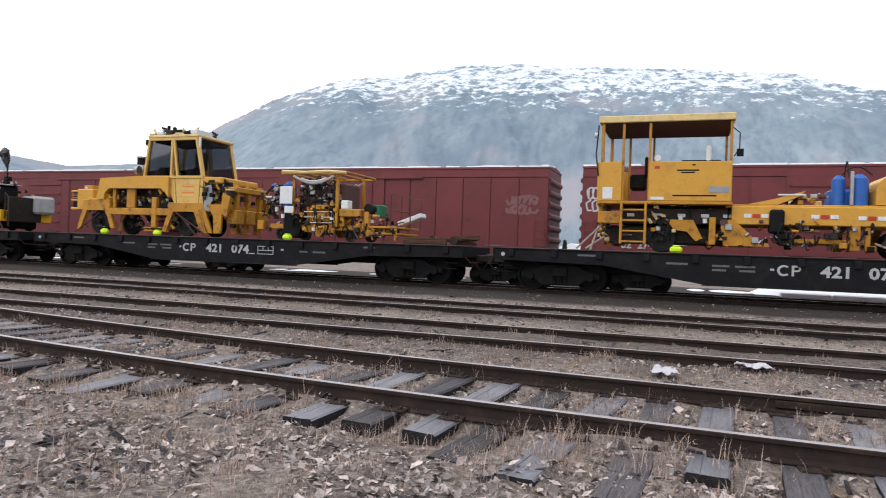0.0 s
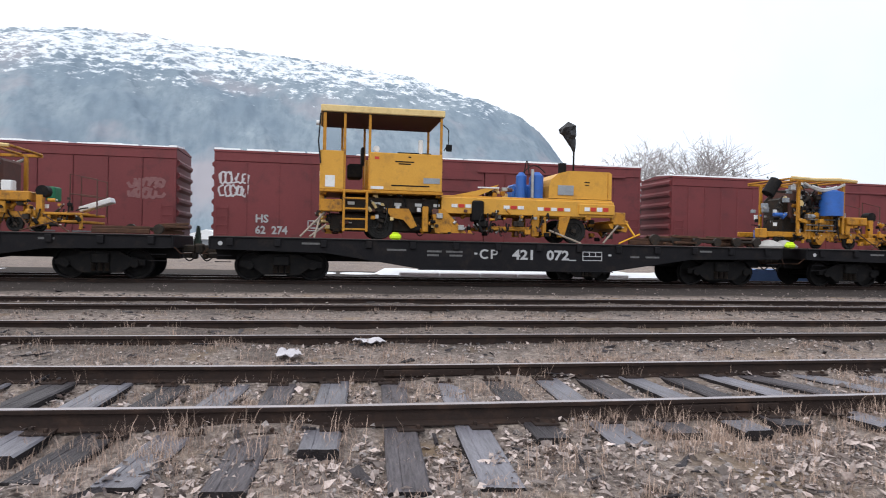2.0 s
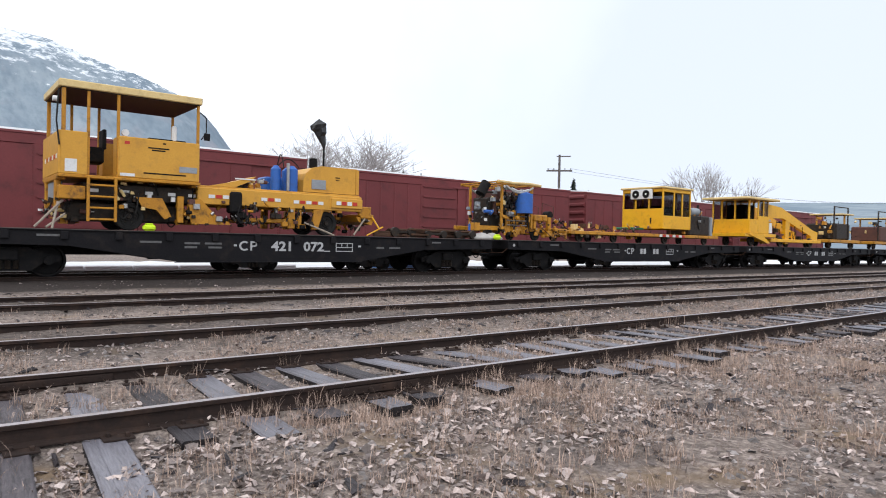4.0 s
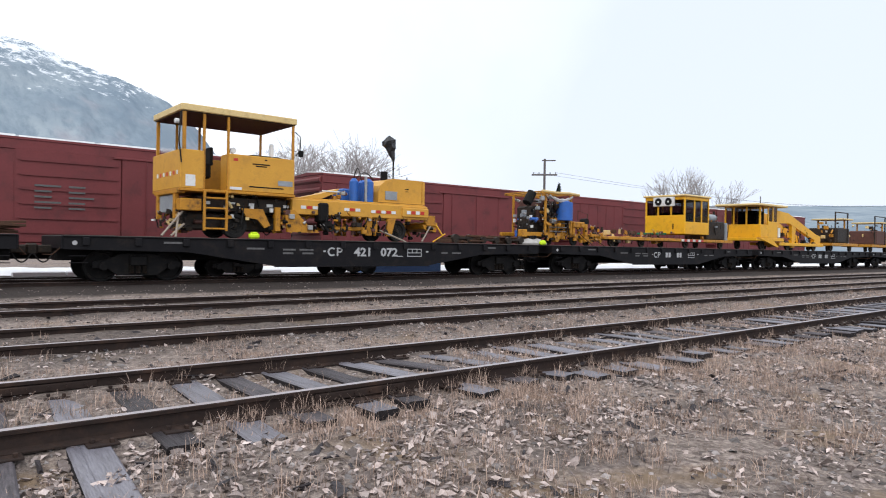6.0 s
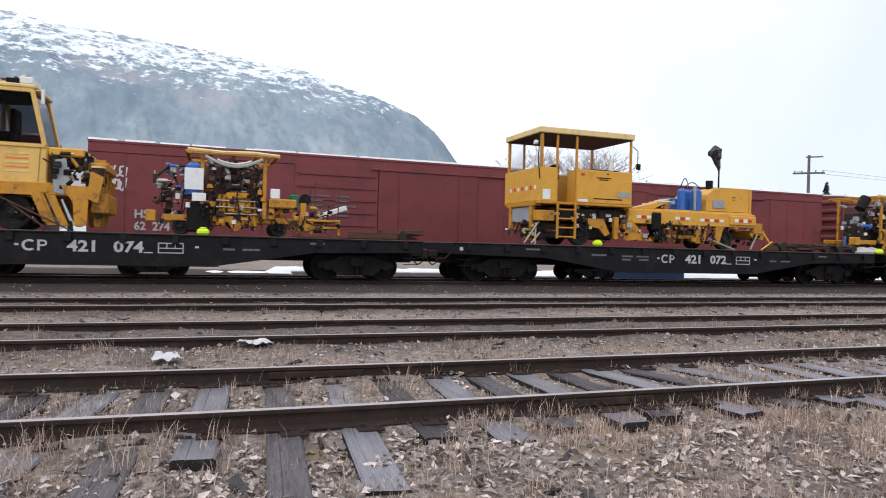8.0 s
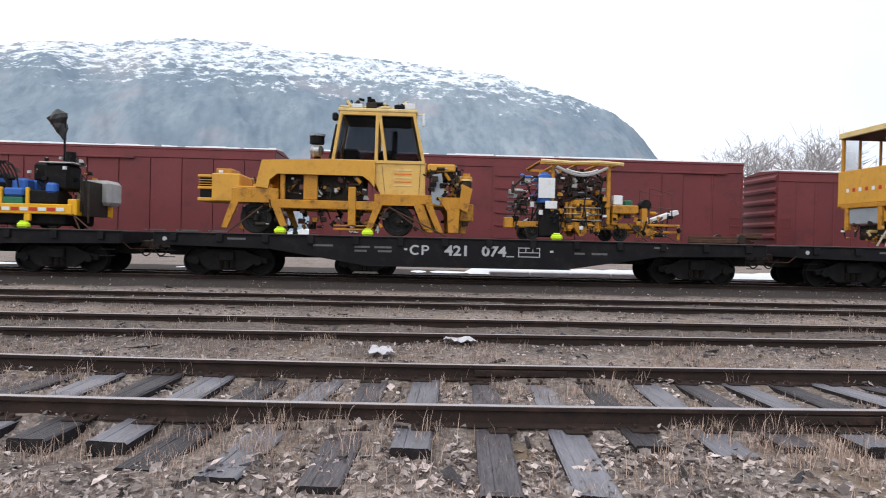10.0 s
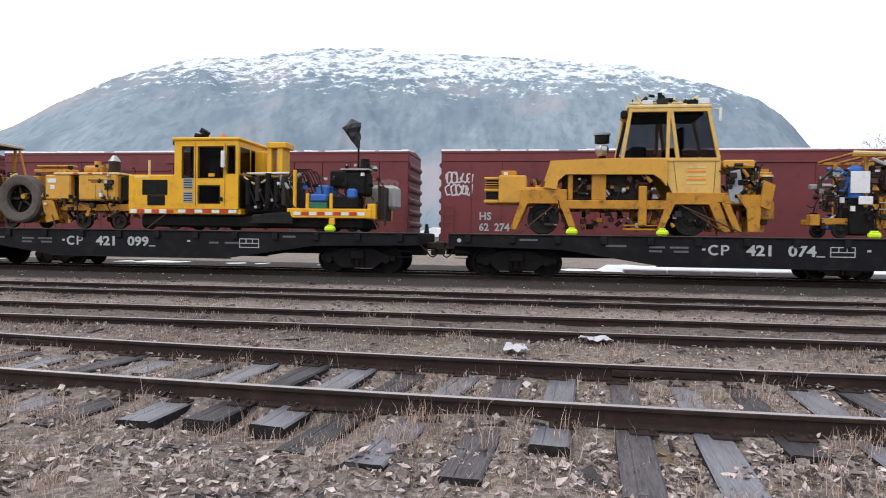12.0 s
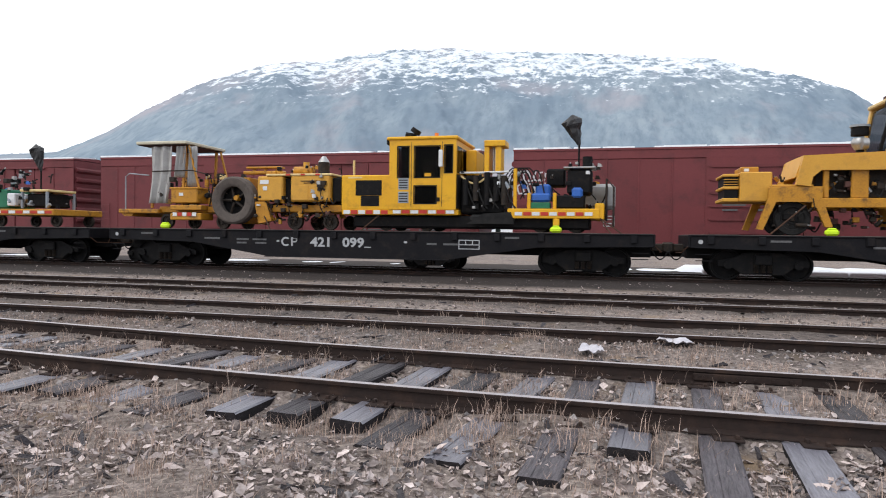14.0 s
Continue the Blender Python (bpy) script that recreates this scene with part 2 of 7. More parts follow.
def ground_material():
    m = bpy.data.materials.new("yard_ground")
    m.use_nodes = True
    n, l = m.node_tree.nodes, m.node_tree.links
    b = n["Principled BSDF"]
    tc = n.new("ShaderNodeTexCoord")

    def noise_at(scale, detail=6.0, rough=0.6):
        t = n.new("ShaderNodeTexNoise")
        t.inputs["Scale"].default_value, t.inputs["Detail"].default_value, t.inputs["Roughness"].default_value = scale, detail, rough
        l.new(tc.outputs["Object"], t.inputs["Vector"])
        return t.outputs[0]

    def blend(fac, lo, hi, c1, c2):
        r = n.new("ShaderNodeMapRange")
        r.inputs[1].default_value, r.inputs[2].default_value = lo, hi
        l.new(fac, r.inputs[0])
        x = n.new("ShaderNodeMix")
        x.data_type = "RGBA"
        l.new(r.outputs[0], x.inputs[0])
        for c, k in ((c1, 6), (c2, 7)):
            if isinstance(c, tuple):
                x.inputs[k].default_value = (*c, 1)
            else:
                l.new(c, x.inputs[k])
        return x.outputs[2]

    soil = blend(noise_at(0.35), 0.4, 0.62, (0.188, 0.150, 0.134), (0.137, 0.112, 0.106))
    fine = noise_at(26, 8, 0.7)
    grit = blend(fine, 0.42, 0.66, soil, (0.38, 0.32, 0.28))
    cell = n.new("ShaderNodeTexVoronoi")
    cell.inputs["Scale"].default_value = 15
    l.new(tc.outputs["Object"], cell.inputs["Vector"])
    peb = n.new("ShaderNodeMix")
    peb.data_type, peb.blend_type = "RGBA", "MULTIPLY"
    peb.inputs[0].default_value = 0.5
    l.new(grit, peb.inputs[6])
    dv = n.new("ShaderNodeSeparateColor")
    l.new(cell.outputs["Color"], dv.inputs[0])
    cr = n.new("ShaderNodeMapRange")
    cr.inputs[3].default_value, cr.inputs[4].default_value = 0.35, 1.5
    l.new(dv.outputs[0], cr.inputs[0])
    cc = n.new("ShaderNodeCombineColor")
    for k in range(3):
        l.new(cr.outputs[0], cc.inputs[k])
    l.new(cc.outputs[0], peb.inputs[7])
    moss = blend(noise_at(1.3), 0.56, 0.7, peb.outputs[2], (0.235, 0.17, 0.115))
    dark = blend(noise_at(0.9, 8), 0.55, 0.72, moss, (0.085, 0.073, 0.07))
    # dark bands along the track beds: (centre, half width, strength)
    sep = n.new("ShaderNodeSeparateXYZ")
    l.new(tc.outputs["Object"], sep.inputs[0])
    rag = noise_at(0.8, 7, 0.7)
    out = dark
    # the first two paint the shade under the train and the boxcars
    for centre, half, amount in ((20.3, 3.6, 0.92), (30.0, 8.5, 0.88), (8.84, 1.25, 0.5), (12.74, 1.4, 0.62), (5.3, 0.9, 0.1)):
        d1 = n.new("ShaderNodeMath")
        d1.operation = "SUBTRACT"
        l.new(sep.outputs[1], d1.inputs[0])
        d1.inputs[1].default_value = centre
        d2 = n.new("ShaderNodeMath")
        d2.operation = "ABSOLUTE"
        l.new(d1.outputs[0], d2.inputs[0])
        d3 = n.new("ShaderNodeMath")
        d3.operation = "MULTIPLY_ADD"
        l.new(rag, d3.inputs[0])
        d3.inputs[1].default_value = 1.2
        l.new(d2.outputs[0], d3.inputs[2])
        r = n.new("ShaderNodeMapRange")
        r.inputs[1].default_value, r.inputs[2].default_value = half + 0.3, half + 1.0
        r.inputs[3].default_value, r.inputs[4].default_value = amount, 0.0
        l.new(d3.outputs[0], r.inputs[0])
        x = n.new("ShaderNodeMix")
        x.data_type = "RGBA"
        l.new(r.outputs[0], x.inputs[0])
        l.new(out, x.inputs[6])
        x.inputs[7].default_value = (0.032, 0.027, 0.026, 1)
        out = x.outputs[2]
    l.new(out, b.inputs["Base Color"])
    b.inputs["Roughness"].default_value, b.inputs["Specular IOR Level"].default_value = 0.95, 0.12
    bp = n.new("ShaderNodeBump")
    bp.inputs["Strength"].default_value, bp.inputs["Distance"].default_value = 0.8, 0.03
    l.new(fine, bp.inputs["Height"])
    l.new(bp.outputs[0], b.inputs["Normal"])
    return m


def mountain_material():
    """Forest with bare brown patches below, broken snow among the trees above; haze is mixed into the colours."""
    m = bpy.data.materials.new("hazed_snowy_forest")
    m.use_nodes = True
    n, l = m.node_tree.nodes, m.node_tree.links
    b = n["Principled BSDF"]
    tc = n.new("ShaderNodeTexCoord")

    def noise_at(scale, detail=6.0, rough=0.6, sx=1.0, sz=1.0, sy=1.0):
        mp = n.new("ShaderNodeMapping")
        mp.inputs["Scale"].default_value = (sx, sy, sz)
        l.new(tc.outputs["Object"], mp.inputs["Vector"])
        t = n.new("ShaderNodeTexNoise")
        t.inputs["Scale"].default_value, t.inputs["Detail"].default_value, t.inputs["Roughness"].default_value = scale, detail, rough
        l.new(mp.outputs[0], t.inputs["Vector"])
        return t.outputs[0]

    def blend(fac, lo, hi, c1, c2):
        r = n.new("ShaderNodeMapRange")
        r.inputs[1].default_value, r.inputs[2].default_value = lo, hi
        l.new(fac, r.inputs[0])
        x = n.new("ShaderNodeMix")
        x.data_type = "RGBA"
        l.new(r.outputs[0], x.inputs[0])
        for c, k in ((c1, 6), (c2, 7)):
            if isinstance(c, tuple):
                x.inputs[k].default_value = (*c, 1)
            else:
                l.new(c, x.inputs[k])
        return x.outputs[2]

    # bluish, lightened base colours: distance haze painted into the slopes
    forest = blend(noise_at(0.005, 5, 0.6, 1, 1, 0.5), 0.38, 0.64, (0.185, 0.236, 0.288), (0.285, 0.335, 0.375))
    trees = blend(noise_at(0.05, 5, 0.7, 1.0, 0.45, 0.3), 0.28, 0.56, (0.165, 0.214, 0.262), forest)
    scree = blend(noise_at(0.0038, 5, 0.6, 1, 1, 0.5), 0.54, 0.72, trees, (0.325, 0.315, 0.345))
    sep = n.new("ShaderNodeSeparateXYZ")
    l.new(tc.outputs["Object"], sep.inputs[0])
    high = n.new("ShaderNodeMapRange")
    high.inputs[1].default_value, high.inputs[2].default_value = 270, 500
    high.inputs[3].default_value, high.inputs[4].default_value = -0.18, 0.085
    l.new(sep.outputs[2], high.inputs[0])
    patches = noise_at(0.036, 9, 0.78, 0.75, 1.3, 0.45)
    tot = n.new("ShaderNodeMath")
    tot.operation = "ADD"
    l.new(patches, tot.inputs[0])
    l.new(high.outputs[0], tot.inputs[1])
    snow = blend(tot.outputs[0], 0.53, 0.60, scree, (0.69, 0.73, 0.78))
    l.new(snow, b.inputs["Base Color"])
    b.inputs["Roughness"].default_value = 1.0
    b.inputs["Specular IOR Level"].default_value = 0.0
    return m


GROUND, MOUNTAIN = ground_material(), mountain_material()


# ---- building helpers ----
class Geo:
    """Collects vertices and faces of one mesh."""

    def __init__(self):
        self.v, self.f = [], []

    def add(self, verts, faces, m=None):
        k = len(self.v)
        self.v += [tuple(m @ Vector(p)) if m else tuple(p) for p in verts]
        self.f += [tuple(i + k for i in q) for q in faces]
        return self

    def box(self, x0, x1, y0, y1, z0, z1, b=0.012, m=None):
        """A box with chamfered edges."""
        lo, hi = (min(x0, x1), min(y0, y1), min(z0, z1)), (max(x0, x1), max(y0, y1), max(z0, z1))
        b = min(b, *(0.3 * (h - l) for l, h in zip(lo, hi)))
        vs, idx = [], {}
        for s in range(8):
            sg = (s & 1, s >> 1 & 1, s >> 2 & 1)
            for ax in range(3):
                p = [(hi if sg[a] else lo)[a] + (0 if a == ax else (-b if sg[a] else b)) for a in range(3)]
                idx[(sg, ax)] = len(vs)
                vs.append(p)
        fs = []
        for ax in range(3):
            u, w = (ax + 1) % 3, (ax + 2) % 3
            for side in (0, 1):
                q = []
                for cu, cw in ((0, 0), (1, 0), (1, 1), (0, 1)):
                    sg = [0, 0, 0]
                    sg[ax], sg[u], sg[w] = side, cu, cw
                    q.append(idx[(tuple(sg), ax)])
                fs.append(q if side else q[::-1])
            for cu in (0, 1):
                for cw in (0, 1):
                    a0, a1 = [0, 0, 0], [0, 0, 0]
                    a0[ax], a1[ax] = 0, 1
                    for a in (a0, a1):
                        a[u], a[w] = cu, cw
                    q = [idx[(tuple(a0), u)], idx[(tuple(a1), u)], idx[(tuple(a1), w)], idx[(tuple(a0), w)]]
                    fs.append(q if cu == cw else q[::-1])
        for s in range(8):
            sg = (s & 1, s >> 1 & 1, s >> 2 & 1)
            q = [idx[(sg, a)] for a in range(3)]
            fs.append(q if sum(sg) % 2 else q[::-1])
        return self.add(vs, fs, m)

    def prism(self, prof, y0, y1, m=None):
        """A profile in x, z drawn out from y0 to y1."""
        n = len(prof)
        vs = [(x, y0, z) for x, z in prof] + [(x, y1, z) for x, z in prof]
        area = sum(prof[i][0] * prof[(i + 1) % n][1] - prof[(i + 1) % n][0] * prof[i][1] for i in range(n))
        o = list(range(n)) if area > 0 else list(range(n))[::-1]
        fs = [o, [i + n for i in o[::-1]]] + [[o[i], o[i] + n, o[(i + 1) % n] + n, o[(i + 1) % n]] for i in range(n)]
        return self.add(vs, fs, m)

    def sweep(self, prof, x0, x1, m=None):
        """A profile in y, z drawn out from x0 to x1."""
        n = len(prof)
        vs = [(x0, y, z) for y, z in prof] + [(x1, y, z) for y, z in prof]
        area = sum(prof[i][0] * prof[(i + 1) % n][1] - prof[(i + 1) % n][0] * prof[i][1] for i in range(n))
        o = list(range(n)) if area < 0 else list(range(n))[::-1]
        fs = [o, [i + n for i in o[::-1]]] + [[o[i], o[i] + n, o[(i + 1) % n] + n, o[(i + 1) % n]] for i in range(n)]
        return self.add(vs, fs, m)

    def cyl(self, p, q, r, r2=None, seg=12, caps=True):
        p, q = Vector(p), Vector(q)
        r2 = r if r2 is None else r2
        d = (q - p).normalized()
        a = d.orthogonal().normalized()
        c = d.cross(a)
        vs = []
        for o, rad in ((p, r), (q, r2)):
            vs += [o + rad * (math.cos(2 * math.pi * i / seg) * a + math.sin(2 * math.pi * i / seg) * c) for i in range(seg)]
        fs = [(i, (i + 1) % seg, (i + 1) % seg + seg, i + seg) for i in range(seg)]
        if caps:
            fs += [tuple(range(seg))[::-1], tuple(range(seg, 2 * seg))]
        return self.add(vs, fs)

    def tube(self, pts, r, seg=6):
        """One bent pipe through the points."""
        pts = [Vector(p) for p in pts]
        n, vs, fs = len(pts), [], []
        side = None
        for i, p in enumerate(pts):
            d = (pts[min(i + 1, n - 1)] - pts[max(i - 1, 0)]).normalized()
            side = d.orthogonal().normalized() if side is None else (side - d * side.dot(d)).normalized()
            c = d.cross(side)
            vs += [p + r * (math.cos(2 * math.pi * k / seg) * side + math.sin(2 * math.pi * k / seg) * c) for k in range(seg)]
        for i in range(n - 1):
            fs += [(i * seg + k, i * seg + (k + 1) % seg, (i + 1) * seg + (k + 1) % seg, (i + 1) * seg + k) for k in range(seg)]
        fs += [tuple(range(seg))[::-1], tuple((n - 1) * seg + k for k in range(seg))]
        return self.add(vs, fs)

    def lathe(self, prof, centre, axis="y", seg=24):
        """Rings of (radius, offset along the axis) round an axis."""
        n, vs, fs = len(prof), [], []
        for i in range(seg):
            a = 2 * math.pi * i / seg
            for r, o in prof:
                c, s = r * math.cos(a), r * math.sin(a)
                p = {"y": (c, o, s), "x": (o, c, s), "z": (c, s, o)}[axis]
                vs.append((p[0] + centre[0], p[1] + centre[1], p[2] + centre[2]))
        for i in range(seg):
            j = (i + 1) % seg
            fs += [(i * n + k, i * n + k + 1, j * n + k + 1, j * n + k) for k in range(n - 1)]
        return self.add(vs, fs)

    def mesh(self, name, origin=(0, 0, 0)):
        me = bpy.data.meshes.new(name)
        ox, oy, oz = origin
        me.from_pydata([(x - ox, y - oy, z - oz) for x, y, z in self.v], [], self.f)
        bm = bmesh.new()
        bm.from_mesh(me)
        bmesh.ops.recalc_face_normals(bm, faces=bm.faces)
        bm.to_mesh(me)
        bm.free()
        return me


ORIGIN = {}


def thing(name, at, label, category, group="", kind=""):
    """An empty at the base of a thing; its parts are given in the place's own metres."""
    ob = new(name)
    ob.empty_display_size = 0.3
    ob.matrix_basis = Matrix.Translation(at)
    ORIGIN[ob.name] = Vector(at)
    return tagged(ob, label, category, group, kind)


def part(name, geo, mat, parent=None, label="", at=None, smooth=False):
    """A mesh under a thing or a part. at: its own origin, for parts that turn."""
    base = ORIGIN[parent.name] if parent else Vector((0, 0, 0))
    o = Vector(at) if at is not None else base
    me = geo if isinstance(geo, bpy.types.Mesh) else geo.mesh(name, o)
    if not me.materials:
        me.materials.append(mat)
    if smooth:
        me.polygons.foreach_set("use_smooth", [True] * len(me.polygons))
        me.set_sharp_from_angle(angle=radians(40))
    ob = new(name, me)
    if parent:
        ob.parent = parent
    ob.location = o - base
    ORIGIN[ob.name] = o
    if label:
        ob["label"] = label
    return ob


def words(name, text, size, mat, parent, at, turn=(90, 0, 0), label="", align="LEFT", squeeze=1.0):
    """Lettering as a thin mesh."""
    c = bpy.data.curves.new(name, "FONT")
    c.body, c.size, c.align_x, c.extrude, c.resolution_u, c.offset = text, size, align, 0.002, 2, size * 0.03
    tmp = new(name, c)
    dg = bpy.context.evaluated_depsgraph_get()
    me = bpy.data.meshes.new_from_object(tmp.evaluated_get(dg))
    bpy.data.objects.remove(tmp)
    me.transform(pose(0, 0, 0, *turn) @ Matrix.Diagonal((squeeze, 1, 1, 1)))
    me.materials.clear()
    me.materials.append(mat)
    ob = new(name, me)
    base = ORIGIN[parent.name]
    ob.parent = parent
    ob.location = Vector(at) - base
    ORIGIN[ob.name] = base
    if label:
        ob["label"] = label
    return ob


def fast_mesh(name, verts, faces_quads=None, faces_tris=None):
    """A large mesh from arrays."""
    me = bpy.data.meshes.new(name)
    f = []
    if faces_quads is not None:
        f += faces_quads.tolist()
    if faces_tris is not None:
        f += faces_tris.tolist()
    me.from_pydata(verts.tolist(), [], f)
    return me


# ---- the plan ----
YB, YC, YD, YE, YF = 5.30, 8.84, 12.74, 20.30, 29.60   # track centres
ZF = -0.40                                             # rail top under the boxcars
DECK = 1.22                                            # flatcar deck over the rail
GAUGE = 1.505


def bend(x):
    """The nearest track swings gently away at both ends."""
    return 0.0075 * min(0, max(x, -12) - 2) ** 2 + (0.15 * (-12 - x) if x < -12 else 0) + 0.0008 * max(0, x - 2) ** 2


def ground_z(x, y):
    z = -0.168
    if y > 21.5:
        z = -0.30 - 0.22 * min(1, (y - 21.5) / 3.0)
    elif y > 16.5:
        z = -0.168 + 0.06 * min(1, (y - 16.5) / 2)
    if 3.9 < y - (bend(x) if abs(x) < 25 else 0) < 6.7:
        z -= 0.022
    if 7.2 < y < 14.5:
        z += 0.07 * min(1, (y - 7.2) / 0.9) * min(1, (14.5 - y) / 0.8)
    if y < 7.5 and abs(x) < 25:
        d = abs(abs(y - YB - bend(x)) - GAUGE / 2)
        z += 0.05 * math.exp(-((d / 0.13) ** 2))
    if 2.0 < y < 7.2 and abs(x) < 25:
        z += 0.027 * min(1, y - 2.0) * min(1, (7.2 - y) / 0.5)
    near = math.exp(-((x / 30) ** 2)) * (1 if y < 16 else 0.5)
    z += near * (0.035 * noise.noise((x * 0.9, y * 0.9, 1.3)) + 0.016 * noise.noise((x * 4.1, y * 4.1, 4.0)))
    if y < 4.6:
        z += -0.012 - 0.022 * min(1, max(0, (4.45 + bend(x) - y) / 0.35 if abs(x) < 25 else 1)) + 0.045 * noise.noise((x * 0.7, y * 0.7, 7.0))
    return z


def spaced(a, b, step, grow, far0, far1):
    out = list(np.arange(a, b, step))
    s, v = step, a
    left = []
    while v > far0:
        s *= grow
        v -= s
        left.append(v)
    s, v = step, out[-1]
    right = []
    while v < far1:
        s *= grow
        v += s
        right.append(v)
    return left[::-1] + out + right


gx = spaced(-12, 18, 0.12, 1.18, -3500, 3500)
gy = spaced(2.0, 9.5, 0.12, 1.06, -3500, 3500)
gv = [(x, y, ground_z(x, y)) for y in gy for x in gx]
nx = len(gx)
gf = [(j * nx + i, j * nx + i + 1, (j + 1) * nx + i + 1, (j + 1) * nx + i) for j in range(len(gy) - 1) for i in range(nx - 1)]
gm = bpy.data.meshes.new("ground")
gm.from_pydata(gv, [], gf)
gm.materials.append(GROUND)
gm.polygons.foreach_set("use_smooth", [True] * len(gm.polygons))
tagged(new("ground", gm), "brown gravel rail yard ground with dry litter", "ground", kind="structure")

# ---- the mountain ----
RIDGE = [(-100, 7.5), (-70, 7.0), (-56, 6.0), (-49, 5.2), (-44.1, 5.8), (-42.3, 6.7), (-40.5, 7.7), (-38, 9.5), (-36.2, 10.5), (-34.4, 11.6), (-32.7, 12.3), (-30.8, 13.0),
         (-29, 13.6), (-26.6, 14.0), (-24.7, 14.1), (-22.3, 14.65), (-18.5, 15.3), (-13.7, 15.55), (-9.9, 15.2), (-7.2, 15.25), (-3.1, 15.0), (1.2, 14.7), (4.5, 14.3), (7.3, 14.0),
         (10.4, 13.0), (13.5, 12.2), (16.7, 10.9), (18.3, 9.7), (19.3, 8.6), (20.3, 7.2), (22, 5.2), (26, 4.6), (34, 4.2), (60, 3.6), (110, 3.0)]


def build_mountain():
    az = np.arange(-100, 110.01, 0.16)
    el = np.interp(az, [a for a, _ in RIDGE], [e for _, e in RIDGE])
    rows = np.linspace(0, 1, 90)
    verts = []
    for k in rows:
        for a, e in zip(az, el):
            r = 1300 + 900 * k
            top = math.tan(radians(e)) * 2200
            h = top * (k ** 0.85)
            q = (a * 0.12, k * 4, 0.5)
            h += top * 0.055 * noise.fractal((q[0] * 2, q[1] * 0.8, 3), 1.0, 2.0, 5) * max(0.0, math.sin(math.pi * k)) ** 0.7
            h += (2.5 * noise.noise((a * 3.0, k * 30, 2)) + 3.0 * noise.noise((a * 11.0, k * 90, 5))) * min(1, e / 10) * (0.3 if k < 0.94 else 1.0) * (1 if k > 0.1 else 0)
            verts.append((r * math.sin(radians(a)), r * math.cos(radians(a)), h - 20 * (1 - k)))
    n = len(az)
    faces = [(j * n + i, j * n + i + 1, (j + 1) * n + i + 1, (j + 1) * n + i) for j in range(len(rows) - 1) for i in range(n - 1)]
    me = bpy.data.meshes.new("mountain")
    me.from_pydata(verts, [], faces)
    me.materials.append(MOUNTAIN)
    me.polygons.foreach_set("use_smooth", [True] * len(me.polygons))
    tagged(new("mountain", me), "hazy forested mountain with broken snow on top", "mountain", kind="structure")


build_mountain()

# ---- tracks ----
RAIL_PROFILE = [(-0.07, -0.165), (-0.07, -0.155), (-0.012, -0.135), (-0.009, -0.045), (-0.034, -0.034), (-0.036, -0.006), (-0.030, 0.0),
                (0.030, 0.0), (0.036, -0.006), (0.034, -0.034), (0.009, -0.045), (0.012, -0.135), (0.07, -0.155), (0.07, -0.165)]


def rail(track, yc, zt, xs, curve):
    g = Geo()
    n = len(RAIL_PROFILE)
    for x in xs:
        o = yc + (bend(x) if curve else 0)
        g.v += [(x, o + y, zt + z * (0.82 if curve else 1.0)) for y, z in RAIL_PROFILE]
    for k in range(len(xs) - 1):
        g.f += [(k * n + i, k * n + (i + 1) % n, (k + 1) * n + (i + 1) % n, (k + 1) * n + i) for i in range(n)]
    g.f += [tuple(range(n))[::-1], tuple((len(xs) - 1) * n + i for i in range(n))]
    ob = part("rail", g, RAIL, track)
    ob.data.materials.append(RAILHEAD)
    for p in ob.data.polygons:
        if abs(p.normal.z) > 0.95 and p.center.z > -0.003:
            p.material_index = 1
    return ob


def tie_shapes(rnd, count, near, far, top_z=0.0):
    """Weathered tie beams with split, sunken tops; near and far are their half lengths."""
    shapes = []
    for k in range(count):
        w = 0.115 + 0.008 * rnd.uniform(-1, 1)
        a = rnd.uniform(0.02, 0.06)
        prof = [(-w, -0.17), (-w, -0.012), (-w + 0.012, 0), (-a, 0.0), (-a + 0.004, -0.006), (-a + 0.010, -0.001), (0.03 + 0.03 * rnd.random(), -0.004), (w - 0.014, -0.002), (w, -0.016), (w, -0.17)]
        me = Geo().prism(prof, -near, far).mesh("tie")
        me.materials.append(TIE if k % 5 else TIE_END)
        me.materials.append(TIE_SIDES)
        # ends and long sides take the darker colour, their shade painted in
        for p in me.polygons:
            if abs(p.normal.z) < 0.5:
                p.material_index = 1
        shapes.append(me)
    return shapes


def build_track(yc, zt, x0, x1, label, curve=False, runs=(), top=-0.155, step=0.52, seed=1):
    """Two rails and, over each run of x, ties at a loose step."""
    rnd = random.Random(seed)
    track = thing("railway_track", (0, yc, zt), label, "railway track", "yard tracks")
    xs = list(np.arange(x0, x1, 1.0 if curve else 12.0)) + [x1]
    for s in (-1, 1):
        rail(track, yc + s * GAUGE / 2, zt, xs, curve)
    shapes = tie_shapes(rnd, 14, 1.28, 1.28)
    for x, end in runs:
        while x < end:
            o = bend(x) if curve else 0
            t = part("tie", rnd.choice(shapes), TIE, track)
            t.matrix_basis = pose(x + rnd.uniform(-0.03, 0.03), o + rnd.uniform(-0.12, 0.1), top + rnd.uniform(-0.016, 0.008), rnd.uniform(-0.9, 0.9), rnd.uniform(-2.5, 2.5), rnd.uniform(-4, 4) + (math.degrees(math.atan(bend(x + 0.5) - bend(x - 0.5))) if curve else 0))
            x += step + rnd.uniform(-0.04, 0.04)
    return track


